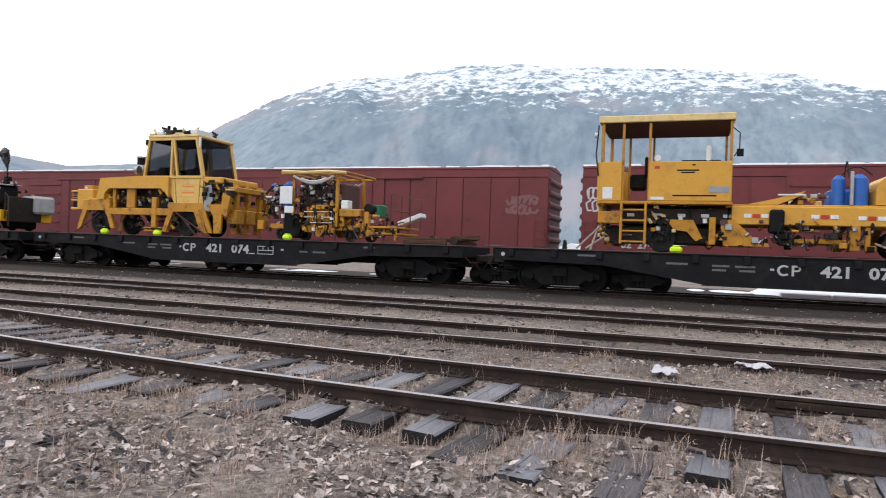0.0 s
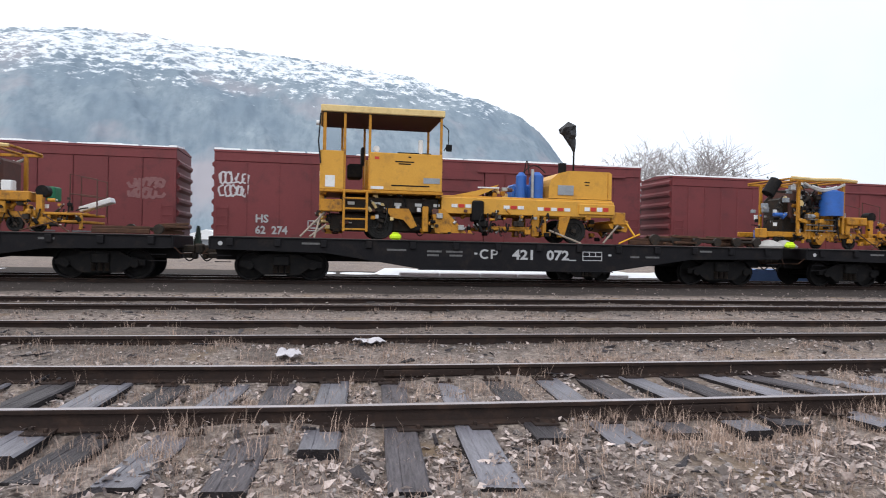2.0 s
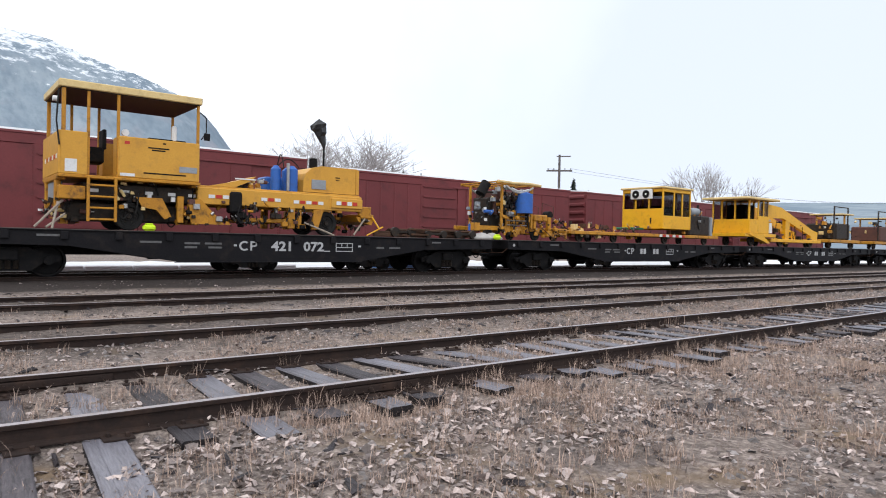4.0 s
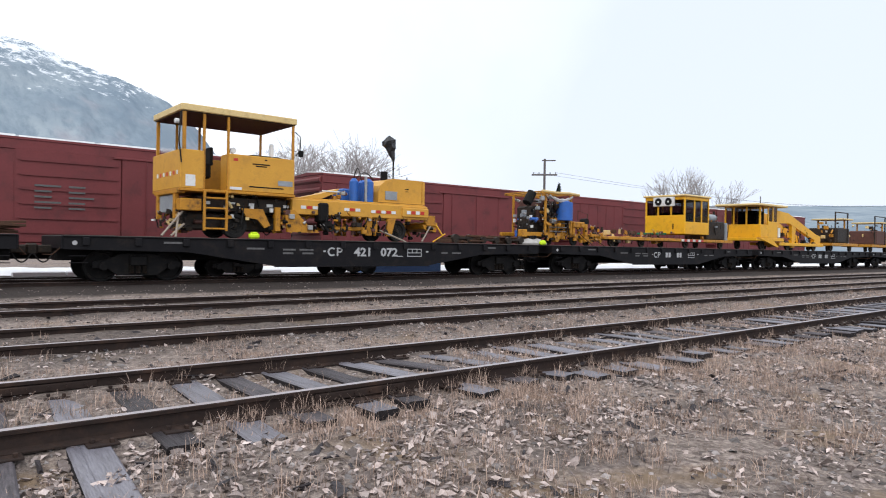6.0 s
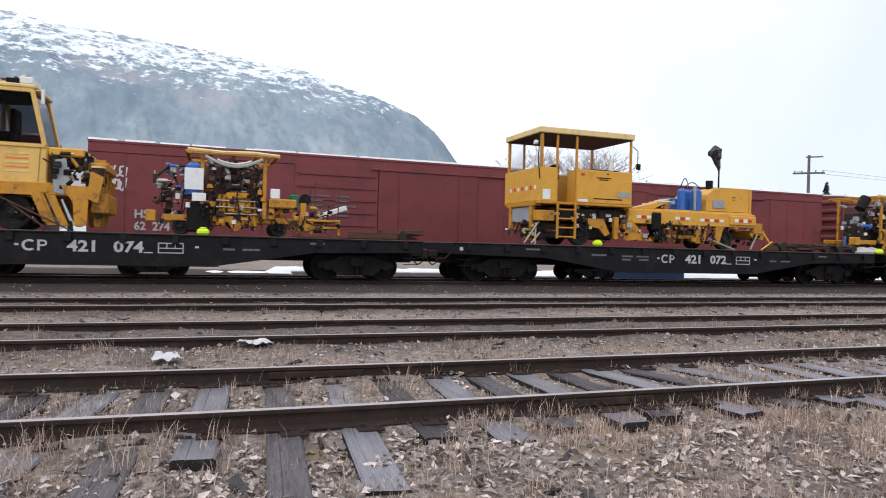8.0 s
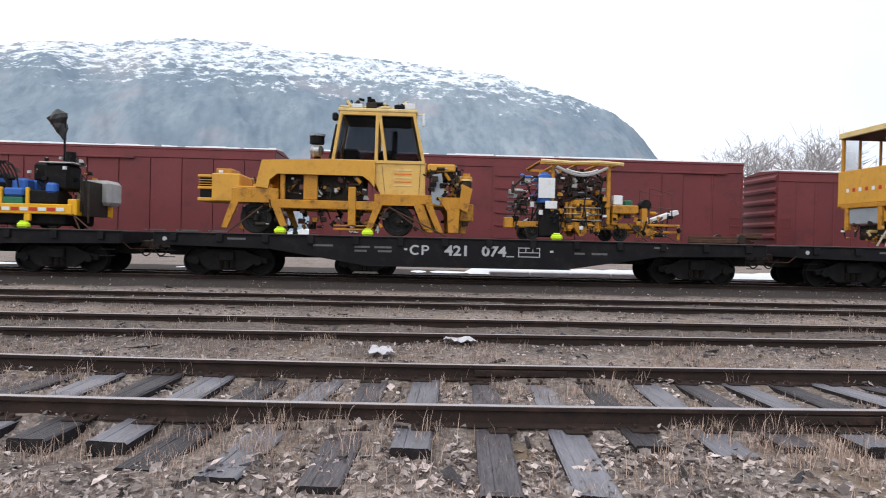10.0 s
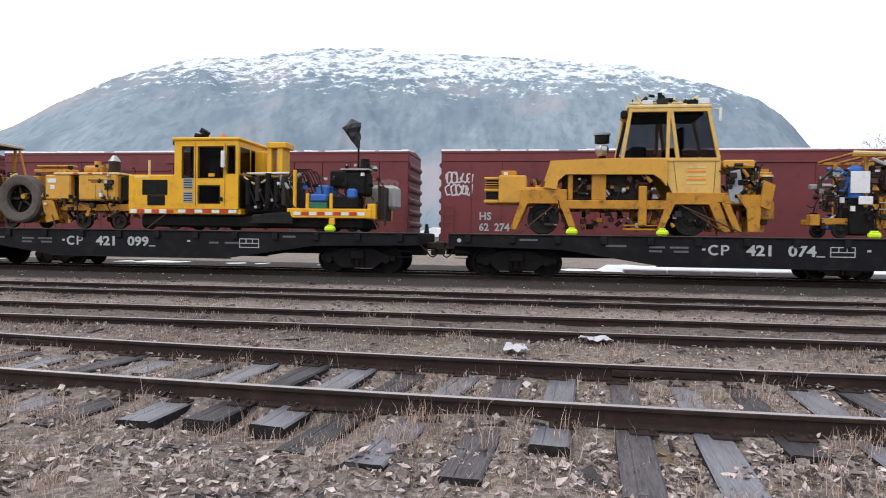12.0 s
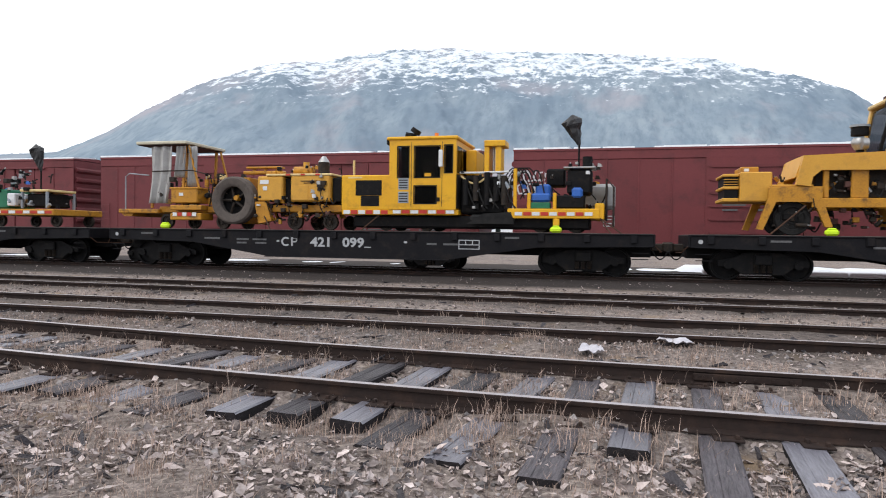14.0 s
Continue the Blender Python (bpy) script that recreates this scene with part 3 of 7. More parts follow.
# ties of the nearest track: x under the near rail, and x, y of the end that sticks out
NEAR_TIES = ((-5.28, -5.38, 4.16), (-4.79, -4.80, 3.97), (-4.14, -4.28, 4.17), (-3.67, -3.72, 4.05), (-3.12, -3.28, 3.93), (-2.66, -2.70, 4.07), (-2.18, -2.27, 4.14),
             (-1.72, -1.79, 4.15), (-1.28, -1.46, 3.73), (-0.80, -1.01, 3.60), (-0.35, -0.46, 3.49), (0.09, 0.0, 4.00), (0.60, 0.46, 3.33), (1.10, 0.95, 3.33), (1.55, 1.50, 4.07),
             (2.04, 1.96, 3.95), (2.47, 2.44, 4.06), (2.95, 2.98, 4.09), (3.35, 3.35, 4.20), (3.90, 4.06, 4.10), (4.45, 4.75, 4.20), (4.98, 5.25, 4.17))


def near_ties(track, seed):
    rnd = random.Random(seed)
    shapes = {}
    for k, (xi, xo, yo) in enumerate(NEAR_TIES):
        y_in = YB + bend(xi) - GAUGE / 2
        ang = math.atan2(xi - xo, y_in + 0.6 - yo)
        reach = round(YB + bend(xi) - yo, 1)
        if reach not in shapes:
            shapes[reach] = tie_shapes(rnd, 2, reach, 1.25)
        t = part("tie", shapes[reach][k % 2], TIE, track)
        # chunky raised ends where the tie stops short, sunken ones where it runs out
        z = -0.122 if reach < 1.45 else -0.140
        t.matrix_basis = pose(xi + math.tan(ang) * (GAUGE / 2 - 0.6), bend(xi), z + rnd.uniform(-0.006, 0.004), 0, rnd.uniform(-1.5, 1.5), -math.degrees(ang))


TRACK_B = build_track(YB, 0.0, -60, 90, "rusty rail track with grey weathered ties among leaves", True, ((-13, -5.6), (5.5, 22)), -0.127, seed=3)
near_ties(TRACK_B, 8)
TRACK_C = build_track(YC, 0.0, -90, 160, "rusty rail track half sunk in gravel and grass", False, ((-20, 32),), -0.178, 0.55, seed=5)
TRACK_D = build_track(YD, 0.0, -90, 160, "rusty rail track half sunk in gravel", False, ((-26, 40),), -0.176, 0.55, seed=6)
TRACK_E = build_track(YE, 0.0, -120, 220, "dark rail track under the work train", False, ((-40, 60),), -0.17, 0.6, seed=7)
TRACK_F = build_track(YF, ZF, -120, 220, "rail track under the parked boxcars")

# joint bars and spikes on the nearest track
for jx, side in ((3.02, -1), (8.5, 1), (-5.2, 1), (1.0, 1)):
    jy = YB + bend(jx) + side * GAUGE / 2
    g = Geo()
    g.box(jx - 0.42, jx + 0.42, jy - 0.034, jy - 0.012, -0.102, -0.041, 0.006)
    g.box(jx - 0.42, jx + 0.42, jy + 0.012, jy + 0.034, -0.102, -0.041, 0.006)
    for k in range(6):
        g.cyl((jx - 0.34 + k * 0.136, jy - 0.05, -0.070), (jx - 0.34 + k * 0.136, jy + 0.045, -0.070), 0.014, seg=6)
    part("joint_bar", g, RAIL, TRACK_B, "bolted rusty joint bar")
plate = Geo()
plate.box(-0.09, 0.09, -0.17, 0.17, -0.008, 0.006, 0.003)
for sx, sy in ((0.05, 0.085), (-0.05, -0.085), (0.05, -0.13)):
    plate.box(sx - 0.012, sx + 0.012, sy - 0.018, sy + 0.018, 0.0, 0.03, 0.003)
plate = plate.mesh("tie_plate")
for t in [o for o in TRACK_B.children if o.name.startswith("tie")]:
    for s in (-1, 1):
        p = part("tie_plate", plate, RAIL, TRACK_B)
        m = t.matrix_basis
        p.location = (m.translation.x, bend(m.translation.x) + s * GAUGE / 2, m.translation.z + 0.004)

# ---- trucks and flatcars ----
ROLLERS = []     # wheelsets that turn: object, radius, place in its truck
RIDERS = []      # things that ride on the train


def wheelset_mesh(r, half=0.7525):
    g = Geo()
    for s in (-1, 1):
        g.lathe([(0.0, s * (half + 0.03)), (0.1, s * (half + 0.03)), (0.13, s * (half - 0.02)), (r - 0.07, s * (half - 0.03)), (r - 0.055, s * (half + 0.06)),
                 (r - 0.004, s * (half + 0.06)), (r, s * (half - 0.03)), (r + 0.028, s * (half - 0.045)), (r + 0.02, s * (half - 0.08)), (r - 0.06, s * (half - 0.08)),
                 (0.11, s * (half - 0.10)), (0.08, s * (half - 0.12))], (0, 0, 0), "y", 28)
    g.cyl((0, -1.08, 0), (0, 1.08, 0), 0.075, seg=10)
    for s in (-1, 1):
        g.cyl((0, s * 1.0, 0), (0, s * 1.12, 0), 0.11, seg=10)
        for k in range(3):
            a = 2.094 * k
            g.cyl((0.06 * math.cos(a), s * 1.12, 0.06 * math.sin(a)), (0.06 * math.cos(a), s * 1.135, 0.06 * math.sin(a)), 0.016, seg=6)
    me = g.mesh("wheelset")
    me.materials.append(BLACK)
    return me


WHEELSET = wheelset_mesh(0.42)
SPRING = Geo().lathe([(0.0, 0.0), *[(0.07 if k % 2 else 0.05, 0.011 * k) for k in range(21)], (0.0, 0.23)], (0, 0, 0), "z", 8).mesh("spring")
SPRING.materials.append(GREASE)


def truck(parent, x, y, zr, roll):
    """A three-piece freight truck: side frames, bolster, springs, two wheelsets."""
    t = part("truck", Geo().box(x - 0.22, x + 0.22, y - 1.15, y + 1.15, zr + 0.42, zr + 0.70, 0.03), BLACK, parent)
    for s in (-1, 1):
        g = Geo()
        yy = y + s * 0.98
        prof = [(-1.12, 0.52), (-1.12, 0.38), (-0.75, 0.36), (-0.5, 0.17), (0.5, 0.17), (0.75, 0.36), (1.12, 0.38), (1.12, 0.52), (0.75, 0.60), (0.45, 0.74), (-0.45, 0.74), (-0.75, 0.60)]
        g.prism([(x + a, zr + b) for a, b in prof], yy - 0.07, yy + 0.07)
        part("side_frame", g, BLACK, t)
    for s in (-1, 1):
        for dx in (-0.17, 0, 0.17):
            sp = part("spring", SPRING, GREASE, t)
            sp.location = Vector((x + dx, y + s * 1.07, zr + 0.22)) - ORIGIN[parent.name]
    for dx in (-0.86, 0.86):
        w = part("wheelset", WHEELSET, BLACK, t)
        w.location = Vector((x + dx, y, zr + 0.42)) - ORIGIN[parent.name]
        if roll:
            ROLLERS.append((w, 0.42, w.location.copy()))
    return t


def coupler(parent, x, y, z, d):
    g = Geo()
    g.box(x, x + d * 0.5, y - 0.09, y + 0.09, z - 0.11, z + 0.11, 0.03)
    g.box(x + d * 0.38, x + d * 0.62, y - 0.17, y + 0.14, z - 0.15, z + 0.15, 0.05)
    return part("coupler", g, GREASE, parent)


def flatcar(uc, number, cp, seedv, box_at):
    h = 8.6
    y0, y1 = YE - 1.46, YE + 1.46
    car = thing("flatcar", (uc, YE, 0), "black steel flatcar with fishbelly side sill and white lettering", "flatcar", "work train flatcars")
    RIDERS.append(car)
    for s in (-1, 1):
        yy = YE + s * 1.40
        prof = [(uc - h, 1.17), (uc + h, 1.17), (uc + h, 0.86), (uc + 5.5, 0.80), (uc + 2.9, 0.40), (uc - 2.9, 0.40), (uc - 5.5, 0.80), (uc - h, 0.86)]
        part("side_sill", Geo().prism(prof, yy - 0.012, yy + 0.012), FLATCAR, car)
        part("sill_flange", Geo().box(uc - h, uc + h, yy - 0.05, yy + 0.05, 1.17, 1.205, 0.008), FLATCAR, car)
        fl = Geo().box(uc - 2.95, uc + 2.95, yy - 0.06, yy + 0.06, 0.375, 0.40, 0.006)
        part("lower_flange", fl, FLATCAR, car)
        for k in range(14):
            x = uc - 8.1 + k * 1.246
            bot = 0.96
            part("stake_pocket", Geo().box(x - 0.085, x + 0.085, yy + s * 0.012, yy + s * 0.085, bot, 1.165, 0.012), FLATCAR, car)
    part("centre_sill", Geo().box(uc - h, uc + h, YE - 0.32, YE + 0.32, 0.55, 1.16, 0.02), BLACK, car)
    for s in (-1, 1):
        part("end_sill", Geo().box(uc + s * h, uc + s * (h + 0.06), y0 + 0.04, y1 - 0.04, 0.86, 1.205, 0.02), FLATCAR, car)
        g = Geo()
        for k in range(3):
            z = 0.52 + k * 0.17
            g.tube([(uc + s * (h - 0.55), y0 + 0.02, z), (uc + s * (h - 0.12), y0 + 0.02, z)], 0.012)
        part("grab_iron", g, FLATCAR, car)
        g = Geo().tube([(uc + s * (h + 0.05), y0 + 0.1, 0.9), (uc + s * (h + 0.22), y0 + 0.2, 0.72), (uc + s * (h + 0.25), YE, 0.70)], 0.014)
        part("cut_lever", g, RUST, car)
        coupler(car, uc + s * (h + 0.02), YE, 0.84, s)
        g = Geo()
        for k in range(9):
            a = k / 8
            g.cyl((uc + s * (h + 0.05 + 0.42 * a), YE - 0.25, 0.72 - 0.22 * math.sin(math.pi * a)), (uc + s * (h + 0.05 + 0.42 * (a + 0.125)), YE - 0.25, 0.72 - 0.22 * math.sin(math.pi * min(1, a + 0.125))), 0.02, seg=6)
        part("air_hose", g, RUBBER, car)
    n = 58
    shape = Geo().box(-0.143, 0.143, -1.44, 1.44, -0.045, 0.0, 0.006).mesh("deck_plank")
    rnd = random.Random(seedv)
    for k in range(n):
        p = part("deck_plank", shape, DECKWOOD, car)
        p.location = (-8.45 + k * (16.9 / (n - 1)), 0, DECK + rnd.uniform(-0.006, 0.004))
    for s in (-1, 1):
        truck(car, uc + s * 6.75, YE, 0.0, True)
    g = Geo().cyl((uc + 1.2, YE - 0.5, 0.62), (uc + 2.4, YE - 0.5, 0.62), 0.17, seg=14)
    part("air_reservoir", g, BLACK, car)
    f = YE - 1.416
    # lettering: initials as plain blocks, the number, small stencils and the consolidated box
    q = Geo()
    for k in range(10):
        a0, a1 = radians(48 + k * 26.4), radians(48 + (k + 1) * 26.4)
        ring = [(cp + 0.095 + r * 1.12 * math.cos(a), 0.855 + r * math.sin(a)) for r, a in ((0.143, a0), (0.143, a1), (0.09, a1), (0.09, a0))]
        q.prism(ring, f - 0.004, f)
    part("initial_mark", q, STENCIL, car)
    q = Geo().box(cp + 0.27, cp + 0.325, f - 0.004, f, 0.72, 0.99, 0.002)
    q.box(cp + 0.325, cp + 0.40, f - 0.004, f, 0.945, 0.99, 0.002).box(cp + 0.325, cp + 0.40, f - 0.004, f, 0.83, 0.872, 0.002)
    for k in range(5):
        a0, a1 = radians(-90 + k * 36), radians(-54 + k * 36)
        q.prism([(cp + 0.40 + r * math.cos(a), 0.91 + r * math.sin(a)) for r, a in ((0.08, a0), (0.08, a1), (0.037, a1), (0.037, a0))], f - 0.004, f)
    part("initial_mark", q, STENCIL, car)
    if number:
        a, b = number.split()
        words("number", a, 0.39, STENCIL, car, (cp + 0.92, f - 0.004, 0.725), squeeze=1.2)
        words("number", b, 0.39, STENCIL, car, (cp + 1.96, f - 0.004, 0.725), squeeze=1.2)
        part("underline", Geo().box(cp + 2.66, cp + 2.88, f - 0.004, f, 0.705, 0.735, 0.002), STENCIL, car)
    else:
        for bx in (0.95, 1.2, 1.95, 2.2):
            part("lettering_bar", Geo().box(cp + bx, cp + bx + 0.18, f - 0.004, f, 0.73, 0.97, 0.002), STENCIL, car)
    q = Geo()
    x0, x1 = cp + box_at, cp + box_at + 0.62
    for z in (0.71, 0.83, 0.96):
        q.box(x0, x1, f - 0.004, f, z, z + 0.025, 0.002)
    for x in (x0, x0 + 0.2, x0 + 0.4, x1 - 0.025):
        q.box(x, x + 0.025, f - 0.004, f, 0.71 if x in (x0, x1 - 0.025) else 0.83, 0.985, 0.002)
    part("stencil_box", q, STENCIL, car)
    for bx, w, z in ((-1.6, 0.42, 0.88), (-1.6, 0.34, 0.77), (-1.05, 0.48, 0.88), (-0.95, 0.38, 0.77), (-2.75, 0.55, 0.90), (-0.22, 0.09, 0.84), (4.6, 0.3, 0.82), (5.1, 0.45, 0.82), (3.9, 0.1, 0.86), (-5.1, 0.5, 1.03), (6.9, 0.4, 1.03)):
        if abs(cp + bx + w / 2 - uc) < 8.3:
            part("stencil_bar", Geo().box(cp + bx, cp + bx + w, f - 0.003, f, z, z + 0.055, 0.002), FADED if w > 0.2 else STENCIL, car)
    part("fouling_dot", Geo().cyl((uc - 8.35, f - 0.006, 1.02), (uc - 8.35, f, 1.02), 0.06, seg=12), STENCIL, car)
    part("fouling_dot", Geo().cyl((uc + 8.1, f - 0.006, 1.02), (uc + 8.1, f, 1.02), 0.06, seg=12), STENCIL, car)
    return car


PITCH = 18.1
flatcar(-51.2, "", -53.3, 11, 3.0)
flatcar(-33.1, "421 099", -35.42, 12, 5.55)
flatcar(-14.95, "421 074", -16.5, 13, 3.0)
flatcar(3.25, "421 072", 2.15, 14, 3.08)
flatcar(21.4, "", 20.2, 15, 3.0)
flatcar(39.5, "", 38.3, 16, 3.0)
flatcar(57.6, "", 56.4, 17, 3.0)
flatcar(75.7, "", 74.5, 18, 3.0)

# ---- parked boxcars ----
def boxcar(x0, x1, door, seedv, top=4.80, label_extra=""):
    yn, yf = 28.1, 31.1
    xc = (x0 + x1) / 2
    rnd = random.Random(seedv)
    car = thing("boxcar", (xc, YF, ZF), "parked oxide red steel boxcar with a snow-edged roof" + label_extra, "boxcar", "parked boxcars")
    part("body", Geo().box(x0 + 0.03, x1 - 0.03, yn + 0.05, yf - 0.05, 0.75, top - 0.14, 0.02), OXIDE, car)
    part("side_sill", Geo().box(x0, x1, yn - 0.01, yn + 0.05, 0.62, 0.95, 0.015), OXIDE, car)
    part("top_chord", Geo().box(x0, x1, yn - 0.025, yn + 0.05, top - 0.52, top - 0.13, 0.02), OXIDE, car)
    part("eave", Geo().box(x0, x1, yn - 0.05, yn + 0.05, top - 0.165, top - 0.115, 0.01), OXIDE, car)
    d0, d1, r0 = door
    xs = list(np.linspace(x0, r0, 7)) if r0 - x0 > 4 else [x0, r0]
    for a, b in zip(xs, xs[1:]):
        part("side_panel", Geo().box(a + 0.012, b - 0.012, yn + 0.0, yn + 0.05, 0.95, top - 0.52, 0.012), OXIDE, car)
        part("side_post", Geo().box(b - 0.035, b + 0.035, yn - 0.022, yn + 0.05, 0.95, top - 0.52, 0.01), OXIDE, car)
    # plug door sheet with pressed ribs, then the smooth door
    part("ribbed_door", Geo().box(r0, d0, yn - 0.03, yn + 0.05, 0.98, top - 0.50, 0.012), OXIDE, car)
    for k in range(6):
        z = 1.35 + k * 0.52
        g = Geo().prism([(r0 + 0.1, z), (r0 + 0.2, z + 0.05), (d0 - 0.2, z + 0.05), (d0 - 0.1, z), (d0 - 0.2, z - 0.05), (r0 + 0.2, z - 0.05)], yn - 0.075, yn - 0.03)
        part("door_rib", g, OXIDE, car)
    part("door", Geo().box(d0 + 0.03, d1, yn - 0.055, yn + 0.05, 0.98, top - 0.56, 0.015), OXIDE, car)
    part("door_track", Geo().box(d0 - 0.3, d1 + 1.9, yn - 0.10, yn - 0.03, top - 0.58, top - 0.50, 0.012), OXIDE, car)
    part("door_track", Geo().box(d0 - 0.3, d1 + 1.9, yn - 0.09, yn - 0.03, 0.93, 0.99, 0.012), OXIDE, car)
    for fx in (0.2, 0.8):
        x = d0 + (d1 - d0) * fx
        part("lock_rod", Geo().cyl((x, yn - 0.085, 1.05), (x, yn - 0.085, top - 0.62), 0.018, seg=8), OXIDE, car)
    xs = list(np.linspace(d1, x1, max(2, int((x1 - d1) / 1.15) + 1)))
    for a, b in zip(xs, xs[1:]):
        part("side_panel", Geo().box(a + 0.012, b - 0.012, yn + 0.0, yn + 0.05, 0.95, top - 0.52, 0.012), OXIDE, car)
        part("side_post", Geo().box(b - 0.07, b, yn - 0.022, yn + 0.05, 0.95, top - 0.52, 0.01), OXIDE, car)
    # corrugated ends
    for s, xe in ((-1, x0), (1, x1)):
        part("end_wall", Geo().box(xe - 0.03 * s, xe, yn, yf, 0.8, top - 0.14, 0.012), OXIDE, car)
        for k in range(7):
            z = 1.15 + k * 0.5
            g = Geo().prism([(xe, z - 0.16), (xe + s * 0.10, z - 0.06), (xe + s * 0.10, z + 0.04), (xe, z + 0.14)], yn + 0.12, yf - 0.12)
            part("end_rib", g, OXIDE, car)
        g = Geo()
        for k in range(5):
            g.tube([(xe - s * 0.10, yn - 0.09, 1.0 + k * 0.35), (xe - s * 0.55, yn - 0.09, 1.0 + k * 0.35)], 0.012)
        g.tube([(xe - s * 0.10, yn - 0.07, 0.9), (xe - s * 0.10, yn - 0.07, 2.5)], 0.012)
        g.tube([(xe - s * 0.55, yn - 0.07, 0.9), (xe - s * 0.55, yn - 0.07, 2.5)], 0.012)
        part("ladder", g, OXIDE, car)
        coupler(car, xe, YF, ZF + 0.84, s)
        truck(car, xe - s * 2.3, YF, ZF, False)
    part("centre_sill", Geo().box(x0 + 0.1, x1 - 0.1, YF - 0.35, YF + 0.35, 0.35, 0.75, 0.02), BLACK, car)
    roof = Geo().sweep([(yn - 0.04, top - 0.12), (yn - 0.04, top - 0.07), (YF, top + 0.05), (yf + 0.04, top - 0.07), (yf + 0.04, top - 0.12)], x0 - 0.02, x1 + 0.02)
    part("roof", roof, OXIDE, car)
    g = Geo()
    a = x0
    while a < x1 - 0.3:
        b = min(x1, a + rnd.uniform(0.25, 1.1))
        th, edge = rnd.uniform(0.035, 0.075), rnd.uniform(0.0, 0.05) if rnd.random() < 0.93 else 0.4
        g.sweep([(yn - 0.04 + edge, top - 0.068), (yn - 0.02 + edge, top - 0.06 + th), (YF, top + 0.06 + th), (YF, top + 0.045)], a, b)
        a = b + (rnd.uniform(0.05, 0.3) if rnd.random() < 0.2 else -0.01)
    tagged(part("roof_snow", g, SNOW, car, "thin melting snow"), kind="stuff")
    return car


HS = boxcar(-4.2, 14.13, (6.9, 11.5, 3.4), 1)
LEFT_BOX = boxcar(-24.7, -5.62, (-16.3, -13.2, -18.9), 2, 4.80)
boxcar(-45.3, -26.3, (-33.0, -29.9, -35.5), 3, 4.78)
boxcar(15.68, 32.0, (23.0, 26.0, 20.6), 4, 4.52)
boxcar(33.6, 50.0, (42.0, 45.0, 39.0), 5, 4.52)
boxcar(51.6, 68.0, (60.0, 63.0, 57.0), 6, 4.52)
boxcar(-65.5, -46.8, (-54.0, -51.0, -57.0), 7, 4.78)
yb = 28.075
words("reporting_mark", "HS", 0.44, STENCIL, HS, (-2.58, yb, 1.86), squeeze=1.0)
words("number", "62  274", 0.44, STENCIL, HS, (-2.58, yb, 1.40), squeeze=0.95)
q = Geo()
for a, b, c, d in ((-0.5, -0.05, 1.95, 1.99), (-0.5, -0.05, 1.55, 1.59), (-0.5, -0.46, 1.55, 1.99), (-0.09, -0.05, 1.55, 1.99), (-0.38, -0.17, 1.65, 1.70), (-0.38, -0.17, 1.82, 1.86)):
    q.box(a, b, yb - 0.004, yb, c, d, 0.002)
part("stencil_box", q, STENCIL, HS)
for k in range(5):
    for j in range(2):
        x = 4.0 + j * 1.1
        part("stencil_bar", Geo().box(x, x + (0.55 if (k + j) % 3 else 0.85), 28.02, 28.03, 3.0 - k * 0.2, 3.07 - k * 0.2, 0.002), FADED, HS)
for k in range(3):
    part("stencil_bar", Geo().box(-10.9 + 1.3 * k, -10.0 + 1.3 * k, 28.085, 28.095, 1.30, 1.36, 0.002), FADED, LEFT_BOX)


def spray(parent, x0, z0, w, h, mat, seedv, thick=0.045, y=28.09, rows=2):
    """Illegible looping spray strokes."""
    rnd = random.Random(seedv)
    for r in range(rows):
        for k in range(5):
            cx, cz = x0 + w * (k + 0.5) / 5, z0 + h * (r + 0.5) / rows
            g = Geo()
            a0, n = rnd.uniform(0, 6), rnd.randint(7, 12)
            rx, rz = w / 9 * rnd.uniform(0.8, 1.3), h / rows / 2.3 * rnd.uniform(0.8, 1.15)
            pts = [(cx + rx * math.cos(a0 + i * 0.62) + 0.03 * math.sin(i * 2.1), cz + rz * math.sin(a0 + i * 0.62 * rnd.choice((1, 1, 1.4)))) for i in range(n)]
            for i, ((ax, az), (bx, bz)) in enumerate(zip(pts, pts[1:])):
                d = Vector((bx - ax, 0, bz - az))
                m = Matrix.Translation((ax, y - 0.006 * (k % 2) - 0.0004 * i, az)) @ pose(0, 0, 0, 0, -math.degrees(math.atan2(d.z, d.x)), 0)
                g.box(-0.02, d.length + 0.02, -0.001, 0.001, -thick, thick, 0.0005, m)
            tagged(part("spray_stroke", g, mat, parent), kind="stuff")


spray(HS, -3.98, 2.85, 1.1, 1.0, GRAFFITI, 4, 0.032)
spray(LEFT_BOX, -7.4, 2.7, 1.3, 0.8, OLD_GRAFFITI, 9, 0.06)

# ---- beyond the boxcars ----
def snow_bank():
    rnd = random.Random(5)
    g = Geo()
    xs = np.arange(-60, 110, 0.5)
    n = 7
    for x in xs:
        hgt = (0.34 if x > 3 else 0.03) + 0.12 * noise.noise((x * 0.25, 0, 3)) + 0.10 * noise.noise((x * 1.4, 2, 3))
        for k in range(n):
            a = k / (n - 1)
            g.v.append((x, 34.5 + 3.2 * a + 0.3 * noise.noise((x, a * 3, 1)), -0.56 + hgt * math.sin(math.pi * a) ** 0.6))
    for i in range(len(xs) - 1):
        g.f += [(i * n + k, i * n + k + 1, (i + 1) * n + k + 1, (i + 1) * n + k) for k in range(n - 1)]
    me = g.mesh("snow_bank")
    me.materials.append(SNOW)
    me.polygons.foreach_set("use_smooth", [True] * len(me.polygons))
    tagged(new("snow_bank", me), "ploughed ridge of old snow beyond the parked boxcars", "snow bank", kind="stuff")


